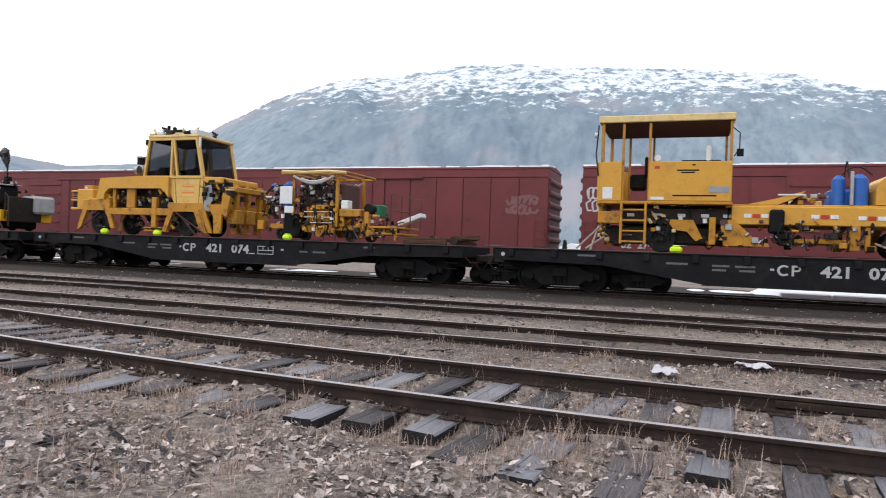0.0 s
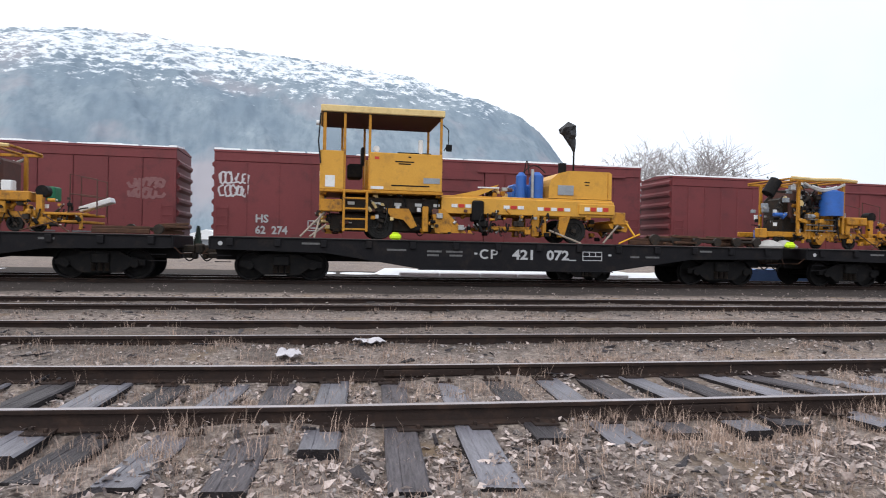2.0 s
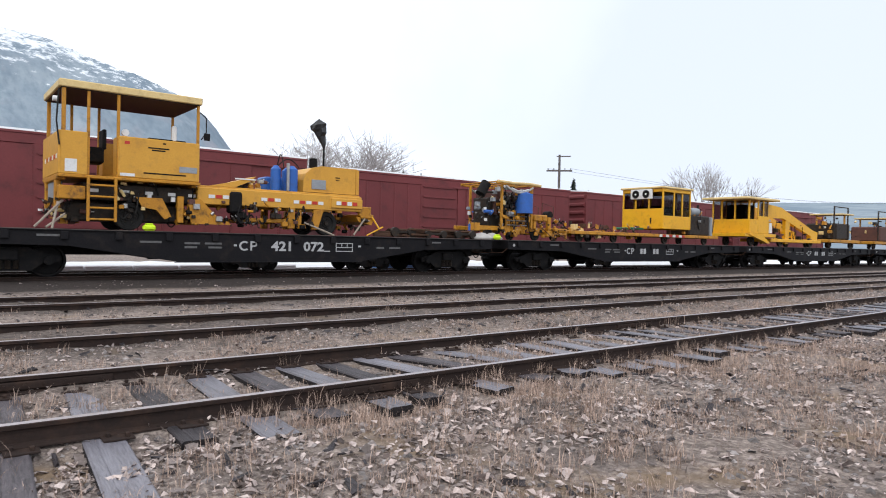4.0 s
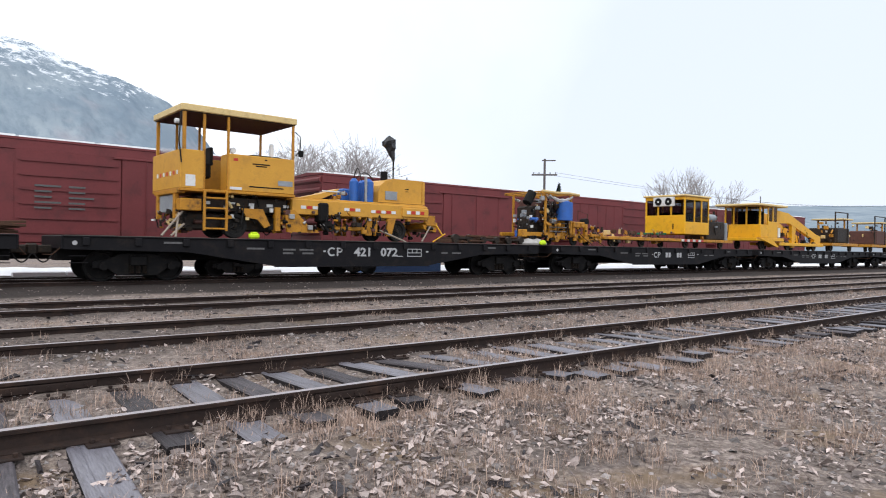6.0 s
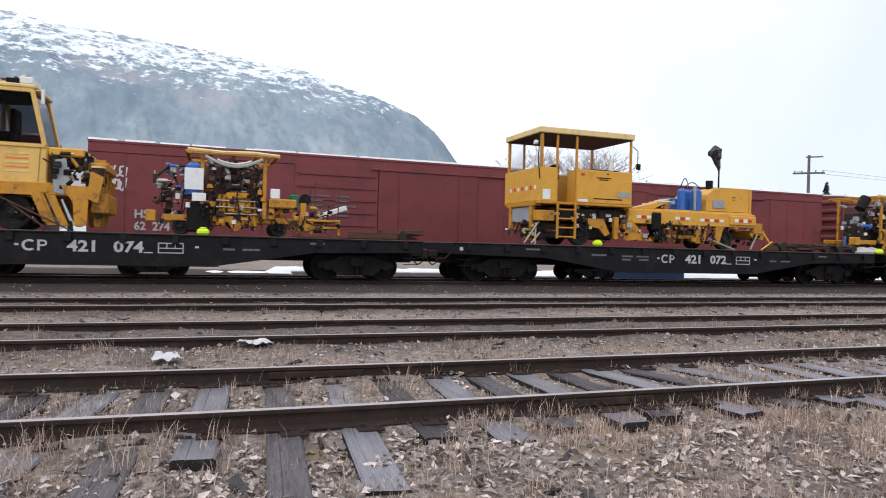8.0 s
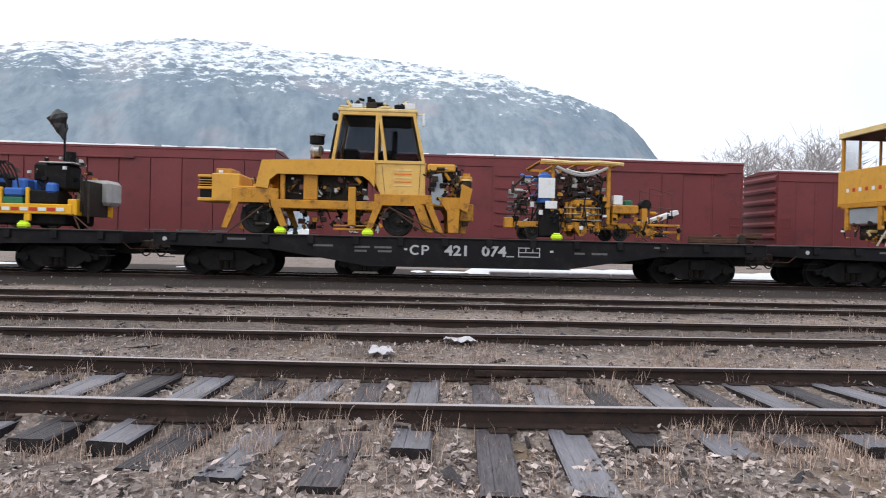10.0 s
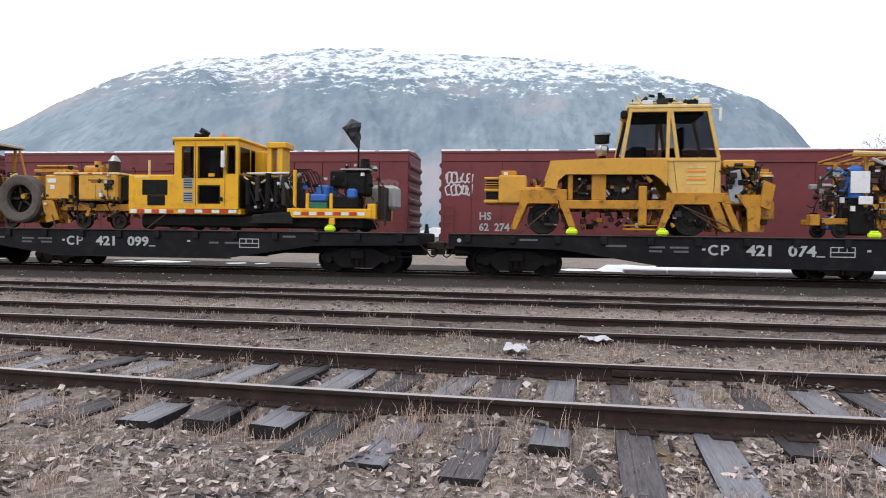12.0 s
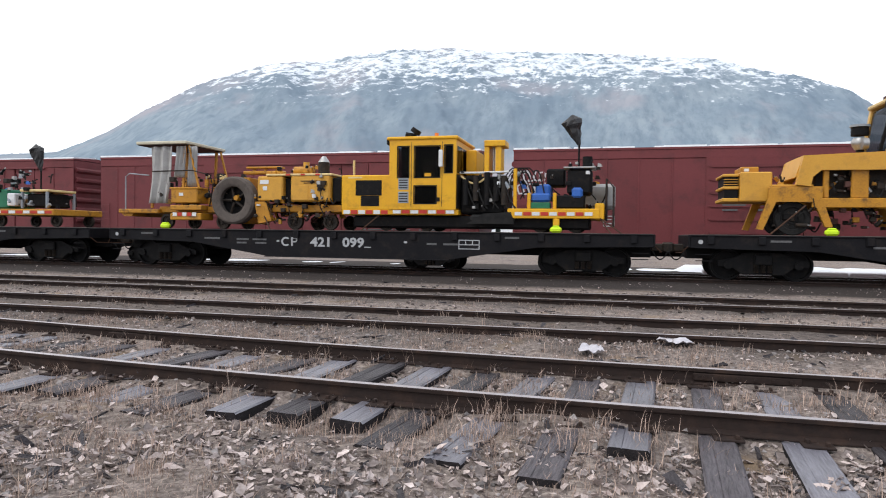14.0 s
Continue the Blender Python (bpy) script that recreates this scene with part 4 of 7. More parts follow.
snow_bank()
for k in range(6):
    x = 4.0 + k * 2.05
    ob = part("concrete_barrier", Geo().box(x, x + 2.0, 33.4, 33.9, -0.6, -0.32, 0.04), CONCRETE)
    tagged(ob, "pale concrete block in a low row", "barrier", "low concrete blocks")
g = Geo()
g.prism([(21.2, -0.6), *[(21.2 + k * 0.42, 0.10 + 0.05 * math.sin(k * 2.2)) for k in range(15)], (27.08, -0.6)], 33.2, 34.2)
tagged(part("tarpaulin_cover", g, TARP), "low stack under a blue tarpaulin", "tarpaulin")


# ---- track machines on the flatcars ----
def pb(parent, name, mat, x0, x1, y0, y1, z0, z1, b=0.02, label=""):
    """A chamfered box part, y counted from the train's centre line."""
    return part(name, Geo().box(x0, x1, YE + y0, YE + y1, z0, z1, b), mat, parent, label)


def bar(g, p, q, w=0.06, d=None):
    """A square bar between two points, y from the train's centre line."""
    p, q = Vector((p[0], YE + p[1], p[2])), Vector((q[0], YE + q[1], q[2]))
    v = q - p
    m = Matrix.Translation(p) @ v.to_track_quat("Z", "Y").to_matrix().to_4x4()
    d = d or w
    return g.box(-w / 2, w / 2, -d / 2, d / 2, 0, v.length, 0.008, m)


def pbar(parent, name, mat, p, q, w=0.06, d=None, label=""):
    return part(name, bar(Geo(), p, q, w, d), mat, parent, label)


def pcyl(parent, name, mat, p, q, r, seg=14, label="", r2=None):
    g = Geo().cyl((p[0], YE + p[1], p[2]), (q[0], YE + q[1], q[2]), r, r2, seg=seg)
    return part(name, g, mat, parent, label, smooth=True)


def ptube(parent, name, mat, pts, r=0.02, label=""):
    return part(name, Geo().tube([(x, YE + y, z) for x, y, z in pts], r, 6), mat, parent, label, smooth=True)


def pprism(parent, name, mat, prof, y0, y1, label=""):
    return part(name, Geo().prism(prof, YE + y0, YE + y1), mat, parent, label)


def hose(parent, p, q, sag, r=0.018, mat=None, side=0.0):
    pts = []
    for k in range(9):
        a = k / 8
        pts.append((p[0] + (q[0] - p[0]) * a, p[1] + (q[1] - p[1]) * a + side * math.sin(math.pi * a), p[2] + (q[2] - p[2]) * a - sag * math.sin(math.pi * a)))
    return ptube(parent, "hose", mat or RUBBER, pts, r)


def wheel(parent, x, y, z, r, w=0.14, mat=None, rim=None):
    g = Geo().lathe([(0.0, -w / 2 + 0.03), (r * 0.3, -w / 2 + 0.02), (r * 0.35, -w / 2 + 0.05), (r * 0.62, -w / 2 + 0.05), (r * 0.68, -w / 2), (r * 0.95, -w / 2), (r, -w / 2 + 0.03), (r, w / 2 - 0.03),
                     (r * 0.95, w / 2), (r * 0.6, w / 2), (0, w / 2 - 0.03)], (x, YE + y, z), "y", 26)
    wh = part("wheel", g, mat or RUBBER, parent, smooth=True)
    part("hub", Geo().lathe([(0, -w / 2 - 0.03), (r * 0.16, -w / 2 - 0.03), (r * 0.22, -w / 2 + 0.04)], (x, YE + y, z), "y", 14), rim or GREASE, wh)
    g = Geo()
    for k in range(6):
        a = k * math.pi / 3
        g.cyl((x + r * 0.42 * math.cos(a), YE + y - w / 2 + 0.05, z + r * 0.42 * math.sin(a)), (x + r * 0.42 * math.cos(a), YE + y - w / 2 + 0.02, z + r * 0.42 * math.sin(a)), 0.02, seg=6)
    part("lug_nuts", g, rim or GREASE, wh)
    return wh


def clutter(parent, x0, x1, y0, y1, z0, z1, n, mats, seedv, big=0.3):
    """The valves, cylinders, brackets and hoses that crowd a machine."""
    rnd = random.Random(seedv)
    for k in range(n):
        x, y, z = rnd.uniform(x0, x1), rnd.uniform(y0, y1), rnd.uniform(z0, z1)
        m = rnd.choice(mats)
        kind = rnd.random()
        s = rnd.uniform(0.3, 1.0) * big
        if kind < 0.34:
            pb(parent, "valve_block", m, x - s * 0.35, x + s * 0.35, y - s * 0.3, y + s * 0.3, max(z0, z - s * 0.3), min(z1, z + s * 0.3), 0.015)
        elif kind < 0.62:
            d = rnd.choice(((s, 0, 0), (0, 0, s), (s * 0.6, 0, s * 0.6), (-s * 0.5, 0, s * 0.7)))
            q = (x + d[0], y, min(z1, z + d[2]))
            if (Vector(q) - Vector((x, y, z))).length > 0.05:
                c = pcyl(parent, "hydraulic_cylinder", m, (x, y, z), q, 0.035 + 0.03 * rnd.random(), 10)
                part("piston_rod", Geo().cyl((q[0], YE + q[1], q[2]), (q[0] + d[0] * 0.35, YE + q[1], q[2] + d[2] * 0.35), 0.018, seg=8), STEEL, c)
        elif kind < 0.80:
            q = (x + rnd.uniform(-0.6, 0.6) * big * 2, y + rnd.uniform(-0.1, 0.1), z0 + (z1 - z0) * rnd.random())
            hose(parent, (x, y, z), q, rnd.uniform(-0.15, 0.2), 0.014 + 0.01 * rnd.random())
        elif kind < 0.92:
            pprism(parent, "bracket", m, [(x, z), (x + s * 0.8, z), (x + s * 0.55, min(z1 + 0.1, z + s * 0.5)), (x + s * 0.1, min(z1 + 0.1, z + s * 0.6))], y - 0.02, y + 0.02)
        else:
            pcyl(parent, "filter_canister", rnd.choice((WHITE, BLACK, m)), (x, y, z), (x, y, z + s * 0.6), 0.06, 12)


def tape(parent, x0, x1, y, z0, z1, n):
    """Red and white reflective strip."""
    w = (x1 - x0) / n
    for k in range(n):
        pb(parent, "reflector", REDTAPE if k % 2 else WHITE, x0 + k * w + 0.015, x0 + (k + 1) * w - 0.015, y - 0.006, y, z0, z1, 0.002)


def bagged_stack(parent, x, y, z0, z1, w):
    """A pole with a black plastic bag blown against it."""
    pole = pcyl(parent, "exhaust_pipe", BLACK, (x, y, z0), (x, y, z1 - 0.1), 0.03, 10)
    g = Geo()
    n, rows = 12, 8
    rnd = random.Random(int(abs(x) * 10))
    for j in range(rows):
        a = j / (rows - 1)
        rad = w * (0.14 + 1.0 * a ** 0.9) * (1.0 if j < rows - 1 else 0.25)
        for i in range(n):
            t = 2 * math.pi * i / n
            k = 0.75 + 0.5 * rnd.random()
            g.v.append((x - w * 0.55 * a + rad * 0.55 * math.cos(t) * k, YE + y + rad * 0.35 * math.sin(t) * k, z0 + (z1 - z0) * (0.45 + 0.55 * a) + (0.14 * w * math.cos(t) if j > 4 else 0)))
    for j in range(rows - 1):
        g.f += [(j * n + i, j * n + (i + 1) % n, (j + 1) * n + (i + 1) % n, (j + 1) * n + i) for i in range(n)]
    g.f.append(tuple((rows - 1) * n + i for i in range(n)))
    part("plastic_bag", g, BAG, pole, "black plastic bag tied over the stack")


def machine(name, u0, label, category="track machine"):
    ob = thing(name, (u0, YE, DECK), label, category, "track machines on the train")
    RIDERS.append(ob)
    return ob


def ballast_regulator():
    m = machine("ballast_regulator", -18.8, "faded yellow ballast regulator with glazed cab, on a flatcar")
    for s in (-1, 1):
        y0, y1 = (-1.05, -0.93) if s < 0 else (0.93, 1.05)
        pb(m, "frame_beam", YELLOW, -20.55, -17.45, y0, y1, 1.95, 2.2)
        pb(m, "frame_beam", YELLOW, -21.6, -20.3, y0, y1, 2.2, 2.5)
        pb(m, "frame_beam", YELLOW, -17.6, -15.9, y0, y1, 2.15, 2.42)
        pb(m, "frame_post", YELLOW, -18.34, -18.12, y0 - 0.02, y1 + 0.02, 1.5, 2.6)
        for wx in (-20.96, -16.92):
            pprism(m, "wheel_guard", YELLOW, [(wx - 0.92, 1.38), (wx - 0.76, 1.36), (wx - 0.45, 2.10), (wx + 0.45, 2.10), (wx + 0.72, 1.45), (wx + 0.90, 1.45), (wx + 0.62, 2.25), (wx - 0.62, 2.25)], y0, y1)
            wheel(m, wx, s * 0.76, DECK + 0.45, 0.45, 0.16, RUBBER)
        pprism(m, "hood_side", PALE, [(-20.95, 2.55), (-20.78, 3.30), (-18.72, 3.36), (-17.6, 3.34), (-17.6, 2.6), (-17.75, 2.78), (-17.95, 2.92), (-20.35, 2.92), (-20.55, 2.75), (-20.6, 2.5)], y0 + 0.02 * s, y1 - 0.02 * s)
    pprism(m, "hood_top", PALE, [(-20.95, 2.75), (-20.76, 3.32), (-18.75, 3.40), (-18.75, 3.33), (-20.66, 3.26), (-20.85, 2.75)], -0.93, 0.93)
    pb(m, "engine_bay", GREASE, -20.4, -17.9, -0.55, 0.75, 2.2, 3.1, 0.05)
    for x in (-20.28, -19.62, -19.52):
        pb(m, "bay_post", YELLOW, x, x + (0.14 if x < -20 else 0.3), -0.95, -0.85, 2.2, 2.94)
    clutter(m, -20.2, -17.9, -0.95, -0.6, 2.25, 2.85, 48, [GREASE, GREASE, YELLOW, STEEL, REDBROWN], 3, 0.28)
    clutter(m, -20.2, -17.6, -1.0, 0.5, 1.4, 2.0, 56, [YELLOW, GREASE, GREASE, REDBROWN, GREASE], 4, 0.3)
    pb(m, "plough_blade", YELLOW, -18.75, -17.6, -1.0, -0.9, 1.36, 1.42)
    pb(m, "plough_blade", YELLOW, -18.75, -17.6, -1.0, -0.9, 1.48, 1.52)
    clutter(m, -22.0, -20.4, -1.0, -0.7, 1.4, 2.2, 22, [YELLOW, GREASE, GREASE, BLACK], 17, 0.28)
    clutter(m, -17.6, -16.1, -1.0, -0.7, 1.4, 2.3, 22, [YELLOW, GREASE, GREASE, BLACK], 18, 0.28)
    # front box with grille
    pb(m, "front_box", PALE, -22.25, -21.45, -0.75, 0.75, 2.12, 2.92, 0.03)
    pb(m, "front_frame", PALE, -22.68, -22.25, -0.65, 0.65, 2.12, 2.22)
    pb(m, "front_frame", PALE, -22.68, -22.25, -0.65, 0.65, 2.46, 2.54)
    pb(m, "front_frame", PALE, -22.68, -22.25, -0.65, 0.65, 2.80, 2.88)
    pb(m, "radiator", BLACK, -22.62, -22.27, -0.6, 0.6, 2.2, 2.82)
    for k in range(3):
        pb(m, "grille_slat", PALE, -22.65, -22.27, -0.63, -0.605, 2.58 + k * 0.07, 2.60 + k * 0.07, 0.004)
    pb(m, "battery_box", YELLOW, -22.2, -21.75, -0.5, 0.5, 2.92, 3.08)
    pb(m, "battery_box", WHITE, -22.12, -22.0, -0.52, -0.5, 2.95, 3.03, 0.004)
    clutter(m, -21.9, -21.0, -0.7, 0.5, 2.55, 2.95, 10, [YELLOW, GREASE, PALE], 8, 0.26)
    pb(m, "walkway", PALE, -21.5, -20.5, -0.95, 0.95, 2.50, 2.56)
    # cab: posts, panels, glass, roof
    for s in (-1, 1):
        y = s * 0.92
        for p, q in (((-18.80, 3.36), (-18.58, 4.76)), ((-17.58, 3.32), (-17.56, 4.74)), ((-16.22, 3.36), (-16.52, 4.74)), ((-18.84, 3.34), (-16.2, 3.34)), ((-18.6, 4.70), (-16.5, 4.70)), ((-17.30, 3.36), (-17.50, 4.72))):
            pbar(m, "cab_post", CABPAINT, (p[0], y, p[1]), (q[0], y, q[1]), 0.15, 0.09)
        pprism(m, "cab_side_panel", CABPAINT, [(-17.68, 2.92), (-17.38, 2.32), (-16.16, 2.32), (-16.18, 3.36), (-17.68, 3.36)], y - 0.04, y + 0.04)
        pprism(m, "side_window", GLASS, [(-18.72, 3.40), (-17.62, 3.40), (-17.60, 4.66), (-18.53, 4.66)], y - 0.006, y + 0.006)
        pprism(m, "side_window", GLASS, [(-17.26, 3.40), (-16.28, 3.40), (-16.55, 4.66), (-17.44, 4.66)], y - 0.006, y + 0.006)
    pprism(m, "windscreen", GLASS, [(-18.80, 3.4), (-18.58, 4.68), (-18.57, 4.68), (-18.79, 3.4)], -0.86, 0.86)
    pprism(m, "rear_window", GLASS, [(-16.22, 3.4), (-16.52, 4.68), (-16.51, 4.68), (-16.21, 3.4)], -0.86, 0.86)
    pb(m, "cab_rear_panel", CABPAINT, -16.22, -16.14, -0.92, 0.92, 2.32, 3.36)
    pb(m, "cab_floor", GREASE, -18.7, -16.2, -0.88, 0.88, 3.0, 3.3)
    pb(m, "operator_seat", BLACK, -17.55, -17.05, -0.3, 0.3, 3.3, 3.75, 0.08)
    pb(m, "operator_seat", BLACK, -17.15, -17.0, -0.3, 0.3, 3.7, 4.35, 0.06)
    pb(m, "dashboard", BLACK, -18.55, -18.1, -0.6, 0.6, 3.3, 3.75, 0.06)
    # black slab just below the cab roof
    pb(m, "dark_roof_slab", BLACK, -18.5, -16.6, -0.8, 0.8, 4.60, 4.70, 0.02)
    for k in range(5):
        pb(m, "label_bar", AMBER if k % 2 else CREAM, -17.05, -16.55, -0.972, -0.962, 2.66 + k * 0.11, 2.70 + k * 0.11, 0.002)
    for k in range(3):
        pb(m, "label_bar", BLACK, -18.55, -18.2 + 0.2 * (k % 2), -1.062, -1.052, 3.02 + k * 0.08, 3.05 + k * 0.08, 0.002)
    pb(m, "cab_roof", CREAM, -18.68, -16.42, -1.0, 1.0, 4.75, 4.86, 0.03)
    clutter(m, -18.5, -16.7, -0.95, 0.6, 4.87, 5.12, 56, [GREASE, BLACK, BLACK, CREAM, REDBROWN], 12, 0.3)
    hose(m, (-18.2, -0.9, 4.95), (-16.8, -0.9, 4.9), 0.05, 0.02, CREAM)
    pb(m, "air_conditioner", WHITE, -18.4, -18.15, -0.7, -0.3, 4.86, 5.02, 0.03)
    pb(m, "air_conditioner", WHITE, -17.0, -16.75, -0.7, -0.3, 4.86, 4.98, 0.03)
    ptube(m, "mirror_arm", CREAM, [(-16.45, -0.95, 4.7), (-16.2, -1.1, 4.72)], 0.015)
    pb(m, "mirror", WHITE, -16.28, -16.2, -1.14, -1.08, 4.35, 4.72, 0.015)
    pb(m, "work_lamp", BLACK, -18.85, -18.68, -0.95, -0.75, 4.5, 4.72, 0.04)
    ptube(m, "exhaust_pipe", BLACK, [(-18.92, -0.7, 3.4), (-18.82, -0.75, 3.9), (-18.72, -0.8, 4.4)], 0.045)
    pcyl(m, "air_cleaner", BLACK, (-19.32, -0.5, 3.86), (-19.32, -0.5, 4.08), 0.21, 18)
    pcyl(m, "air_cleaner_cap", GREY, (-19.32, -0.5, 4.08), (-19.32, -0.5, 4.14), 0.24, 18)
    pcyl(m, "intake_pipe", BLACK, (-19.3, -0.5, 3.35), (-19.32, -0.5, 3.75), 0.10, 12)
    part("cleaner_bowl", Geo().lathe([(0.0, -0.2), (0.12, -0.17), (0.19, -0.05), (0.2, 0.05), (0.15, 0.14)], (-19.32, YE - 0.5, 3.66), "z", 18), STEEL, m, "bright metal bowl", smooth=True)
    for p, q in (((-17.42, 3.34), (-17.30, 2.40)), ((-17.30, 2.40), (-16.34, 2.40)), ((-16.34, 2.40), (-16.30, 3.34))):
        pbar(m, "door_seam", GREASE, (p[0], -0.964, p[1]), (q[0], -0.964, q[1]), 0.022, 0.008)
    for k, x in enumerate((-18.5, -18.15, -17.75, -17.35, -16.95, -16.65)):
        pb(m, "roof_box", (CREAM, WHITE, GREASE, CREAM, BLACK, WHITE)[k], x - 0.14, x + 0.16, -0.98, -0.55 + 0.2 * (k % 3), 4.86, 4.93 + 0.05 * (k % 3), 0.02)
    pcyl(m, "headlamp", STEEL, (-19.22, -0.78, 3.62), (-19.36, -0.78, 3.62), 0.15, 16)
    # rear: conveyor head, wings and plough plates
    pb(m, "rear_frame", PALE, -16.1, -15.3, -1.05, 1.05, 3.1, 3.32, 0.04)
    pb(m, "rear_frame", YELLOW, -16.1, -15.0, -1.1, 1.1, 2.1, 2.35, 0.03)
    for s in (-1, 1):
        pprism(m, "wing_plate", YELLOW, [(-15.80, 2.36), (-15.15, 2.36), (-15.20, 1.36), (-15.48, 1.36), (-15.52, 1.95)], s * 1.15 - 0.04, s * 1.15 + 0.04)
        pprism(m, "wing_plate", YELLOW, [(-15.12, 2.75), (-14.82, 2.62), (-14.95, 1.95), (-15.2, 2.05)], s * 1.18 - 0.05, s * 1.18 + 0.05)
        pprism(m, "wing_arm", YELLOW, [(-16.5, 2.15), (-16.2, 2.15), (-15.9, 1.36), (-16.1, 1.36)], s * 0.98 - 0.05, s * 0.98 + 0.05)
        pprism(m, "wing_arm", YELLOW, [(-16.15, 2.15), (-15.95, 2.15), (-15.62, 1.36), (-15.8, 1.36)], s * 1.05 - 0.04, s * 1.05 + 0.04)
    for k, y in enumerate((-0.75, -0.1, 0.6)):
        pprism(m, "broom_post", YELLOW, [(-15.1, 1.36), (-14.95, 1.36), (-14.85, 3.1), (-15.05, 3.1)], y, y + 0.16)
        pb(m, "broom_box", YELLOW, -15.15, -14.75, y - 0.2, y + 0.3, 1.7, 2.2, 0.03)
    pb(m, "rear_hopper", YELLOW, -15.4, -14.8, -0.9, 1.1, 2.8, 3.0, 0.03)
    pcyl(m, "rear_canister", GREASE, (-14.98, -1.0, 2.6), (-14.98, -1.0, 2.85), 0.15, 14)
    pcyl(m, "canister_lid", CREAM, (-14.98, -1.0, 2.85), (-14.98, -1.0, 2.90), 0.17, 14)
    clutter(m, -16.0, -15.2, -1.0, -0.7, 2.3, 3.25, 40, [GREASE, GREASE, BLACK, BLACK, CREAM, YELLOW], 14, 0.3)
    clutter(m, -16.05, -15.0, -1.16, -1.0, 2.3, 3.25, 26, [GREASE, BLACK, GREASE], 16, 0.26)
    clutter(m, -15.6, -14.9, -1.0, 1.0, 1.5, 2.7, 18, [GREASE, YELLOW, BLACK], 15, 0.3)
    pprism(m, "plastic_sheet", GREY, [(-15.95, 3.0), (-15.7, 3.05), (-15.62, 2.5), (-15.75, 2.12), (-15.95, 2.2), (-16.0, 2.6)], -1.12, -1.08, "torn grey plastic sheet")
    for p, q in (((-20.72, 2.0), (-21.6, 1.25)), ((-17.2, 2.05), (-15.55, 1.25)), ((-16.95, 1.9), (-16.1, 1.3))):
        ptube(m, "tie_down_chain", RUST, [(p[0], -1.1, p[1]), (q[0], -1.38, q[1])], 0.022)


ballast_regulator()


def tamper(u, blue_left, seedv, name="tamper"):
    """A small hand tamper with a canvas canopy; u is its middle tool."""
    m = machine(name, u, "small yellow tamping machine with rolled canvas canopy, on a flatcar" if blue_left else "yellow tamping machine with a blue tank and canopy, on a flatcar")
    X = u
    for s in (-1, 1):
        pb(m, "frame_beam", YELLOW, X - 1.9, X + 2.2, s * 0.75 - 0.06, s * 0.75 + 0.06, 1.58, 1.76)
        wheel(m, X + 1.15, s * 0.75, DECK + 0.22, 0.22, 0.12, RUBBER)
        wheel(m, X - 1.45, s * 0.75, DECK + 0.22, 0.22, 0.12, RUBBER)
        pbar(m, "canopy_post", YELLOW, (X - 0.92, s * 0.95, 1.7), (X - 0.92, s * 0.95, 3.4), 0.09)
        pbar(m, "canopy_post", YELLOW, (X + 0.72, s * 0.95, 1.7), (X + 0.72, s * 0.95, 3.4), 0.10)
        pbar(m, "canopy_rail", YELLOW, (X - 1.32, s * 1.08, 3.43), (X + 1.1, s * 1.08, 3.43), 0.10, 0.08)
        pts = [(X - 0.85 + 1.5 * k / 10, s * 1.1, 3.34 - 0.24 * math.sin(math.pi * k / 10) ** 1.0) for k in range(11)]
        ptube(m, "canvas_swag", CLOTH, pts, 0.045)
        ptube(m, "canvas_swag", WHITE, [(a, b - 0.02, c + 0.07) for a, b, c in pts[2:9]], 0.025)
    for x in (-1.3, -0.7, -0.1, 0.5, 1.05):
        pbar(m, "canopy_slat", YELLOW, (X + x, -1.08, 3.47), (X + x, 1.08, 3.47), 0.12, 0.05)
    ptube(m, "rolled_canvas", CREAM, [(X - 1.3, -1.1, 3.50), (X - 0.4, -1.12, 3.46), (X + 0.4, -1.12, 3.49), (X + 1.1, -1.1, 3.45)], 0.05)
    # tamping workhead
    for s in (-1, 1):
        y = s * 0.72
        pprism(m, "tamping_tool", YELLOW, [(X - 0.22, 1.75), (X + 0.24, 1.75), (X + 0.20, 1.55), (X + 0.05, 1.36), (X - 0.06, 1.36), (X - 0.20, 1.55)], y - 0.12, y + 0.12)
        pb(m, "workhead", YELLOW, X - 0.25, X + 0.25, y - 0.15, y + 0.15, 1.85, 2.22, 0.05)
        pb(m, "workhead_cap", YELLOW, X - 0.32, X + 0.34, y - 0.17, y + 0.17, 2.22, 2.42, 0.08)
        for dx in (-0.5, -0.36, 0.36, 0.5):
            pcyl(m, "squeeze_cylinder", YELLOW, (X + dx, y - 0.05, 1.5), (X + dx * 0.9, y - 0.05, 2.35), 0.06, 10)
        for z in (1.82, 2.0, 2.18):
            pcyl(m, "cross_rod", STEEL, (X - 0.55, y - 0.16, z), (X + 0.55, y - 0.16, z), 0.022, 8)
        ptube(m, "hose_loop", RUBBER, [(X - 0.5 + 0.1 * k, y - 0.18, 2.35 + 0.22 * math.sin(math.pi * k / 10)) for k in range(11)], 0.025)
    for z in (2.44, 2.54, 2.62):
        pcyl(m, "chrome_coil", STEEL, (X - 0.2, -0.7, z), (X + 0.25, -0.7, z + 0.02), 0.035, 8)
    pb(m, "engine", GREASE, X - 1.1, X + 0.6, -0.35, 0.6, 1.7, 2.9, 0.06)
    clutter(m, X - 0.9, X + 0.7, -0.95, -0.5, 1.4, 3.1, 60, [YELLOW, GREASE, GREASE, GREASE, REDBROWN, BLACK], seedv, 0.26)
    pb(m, "mid_housing", REDBROWN, X - 0.85, X + 0.7, -0.5, 0.75, 2.2, 3.2, 0.08)
    clutter(m, X - 0.95, X + 0.8, -1.1, -0.75, 1.4, 2.5, 46, [YELLOW, GREASE, YELLOW, BLACK], seedv + 8, 0.22)
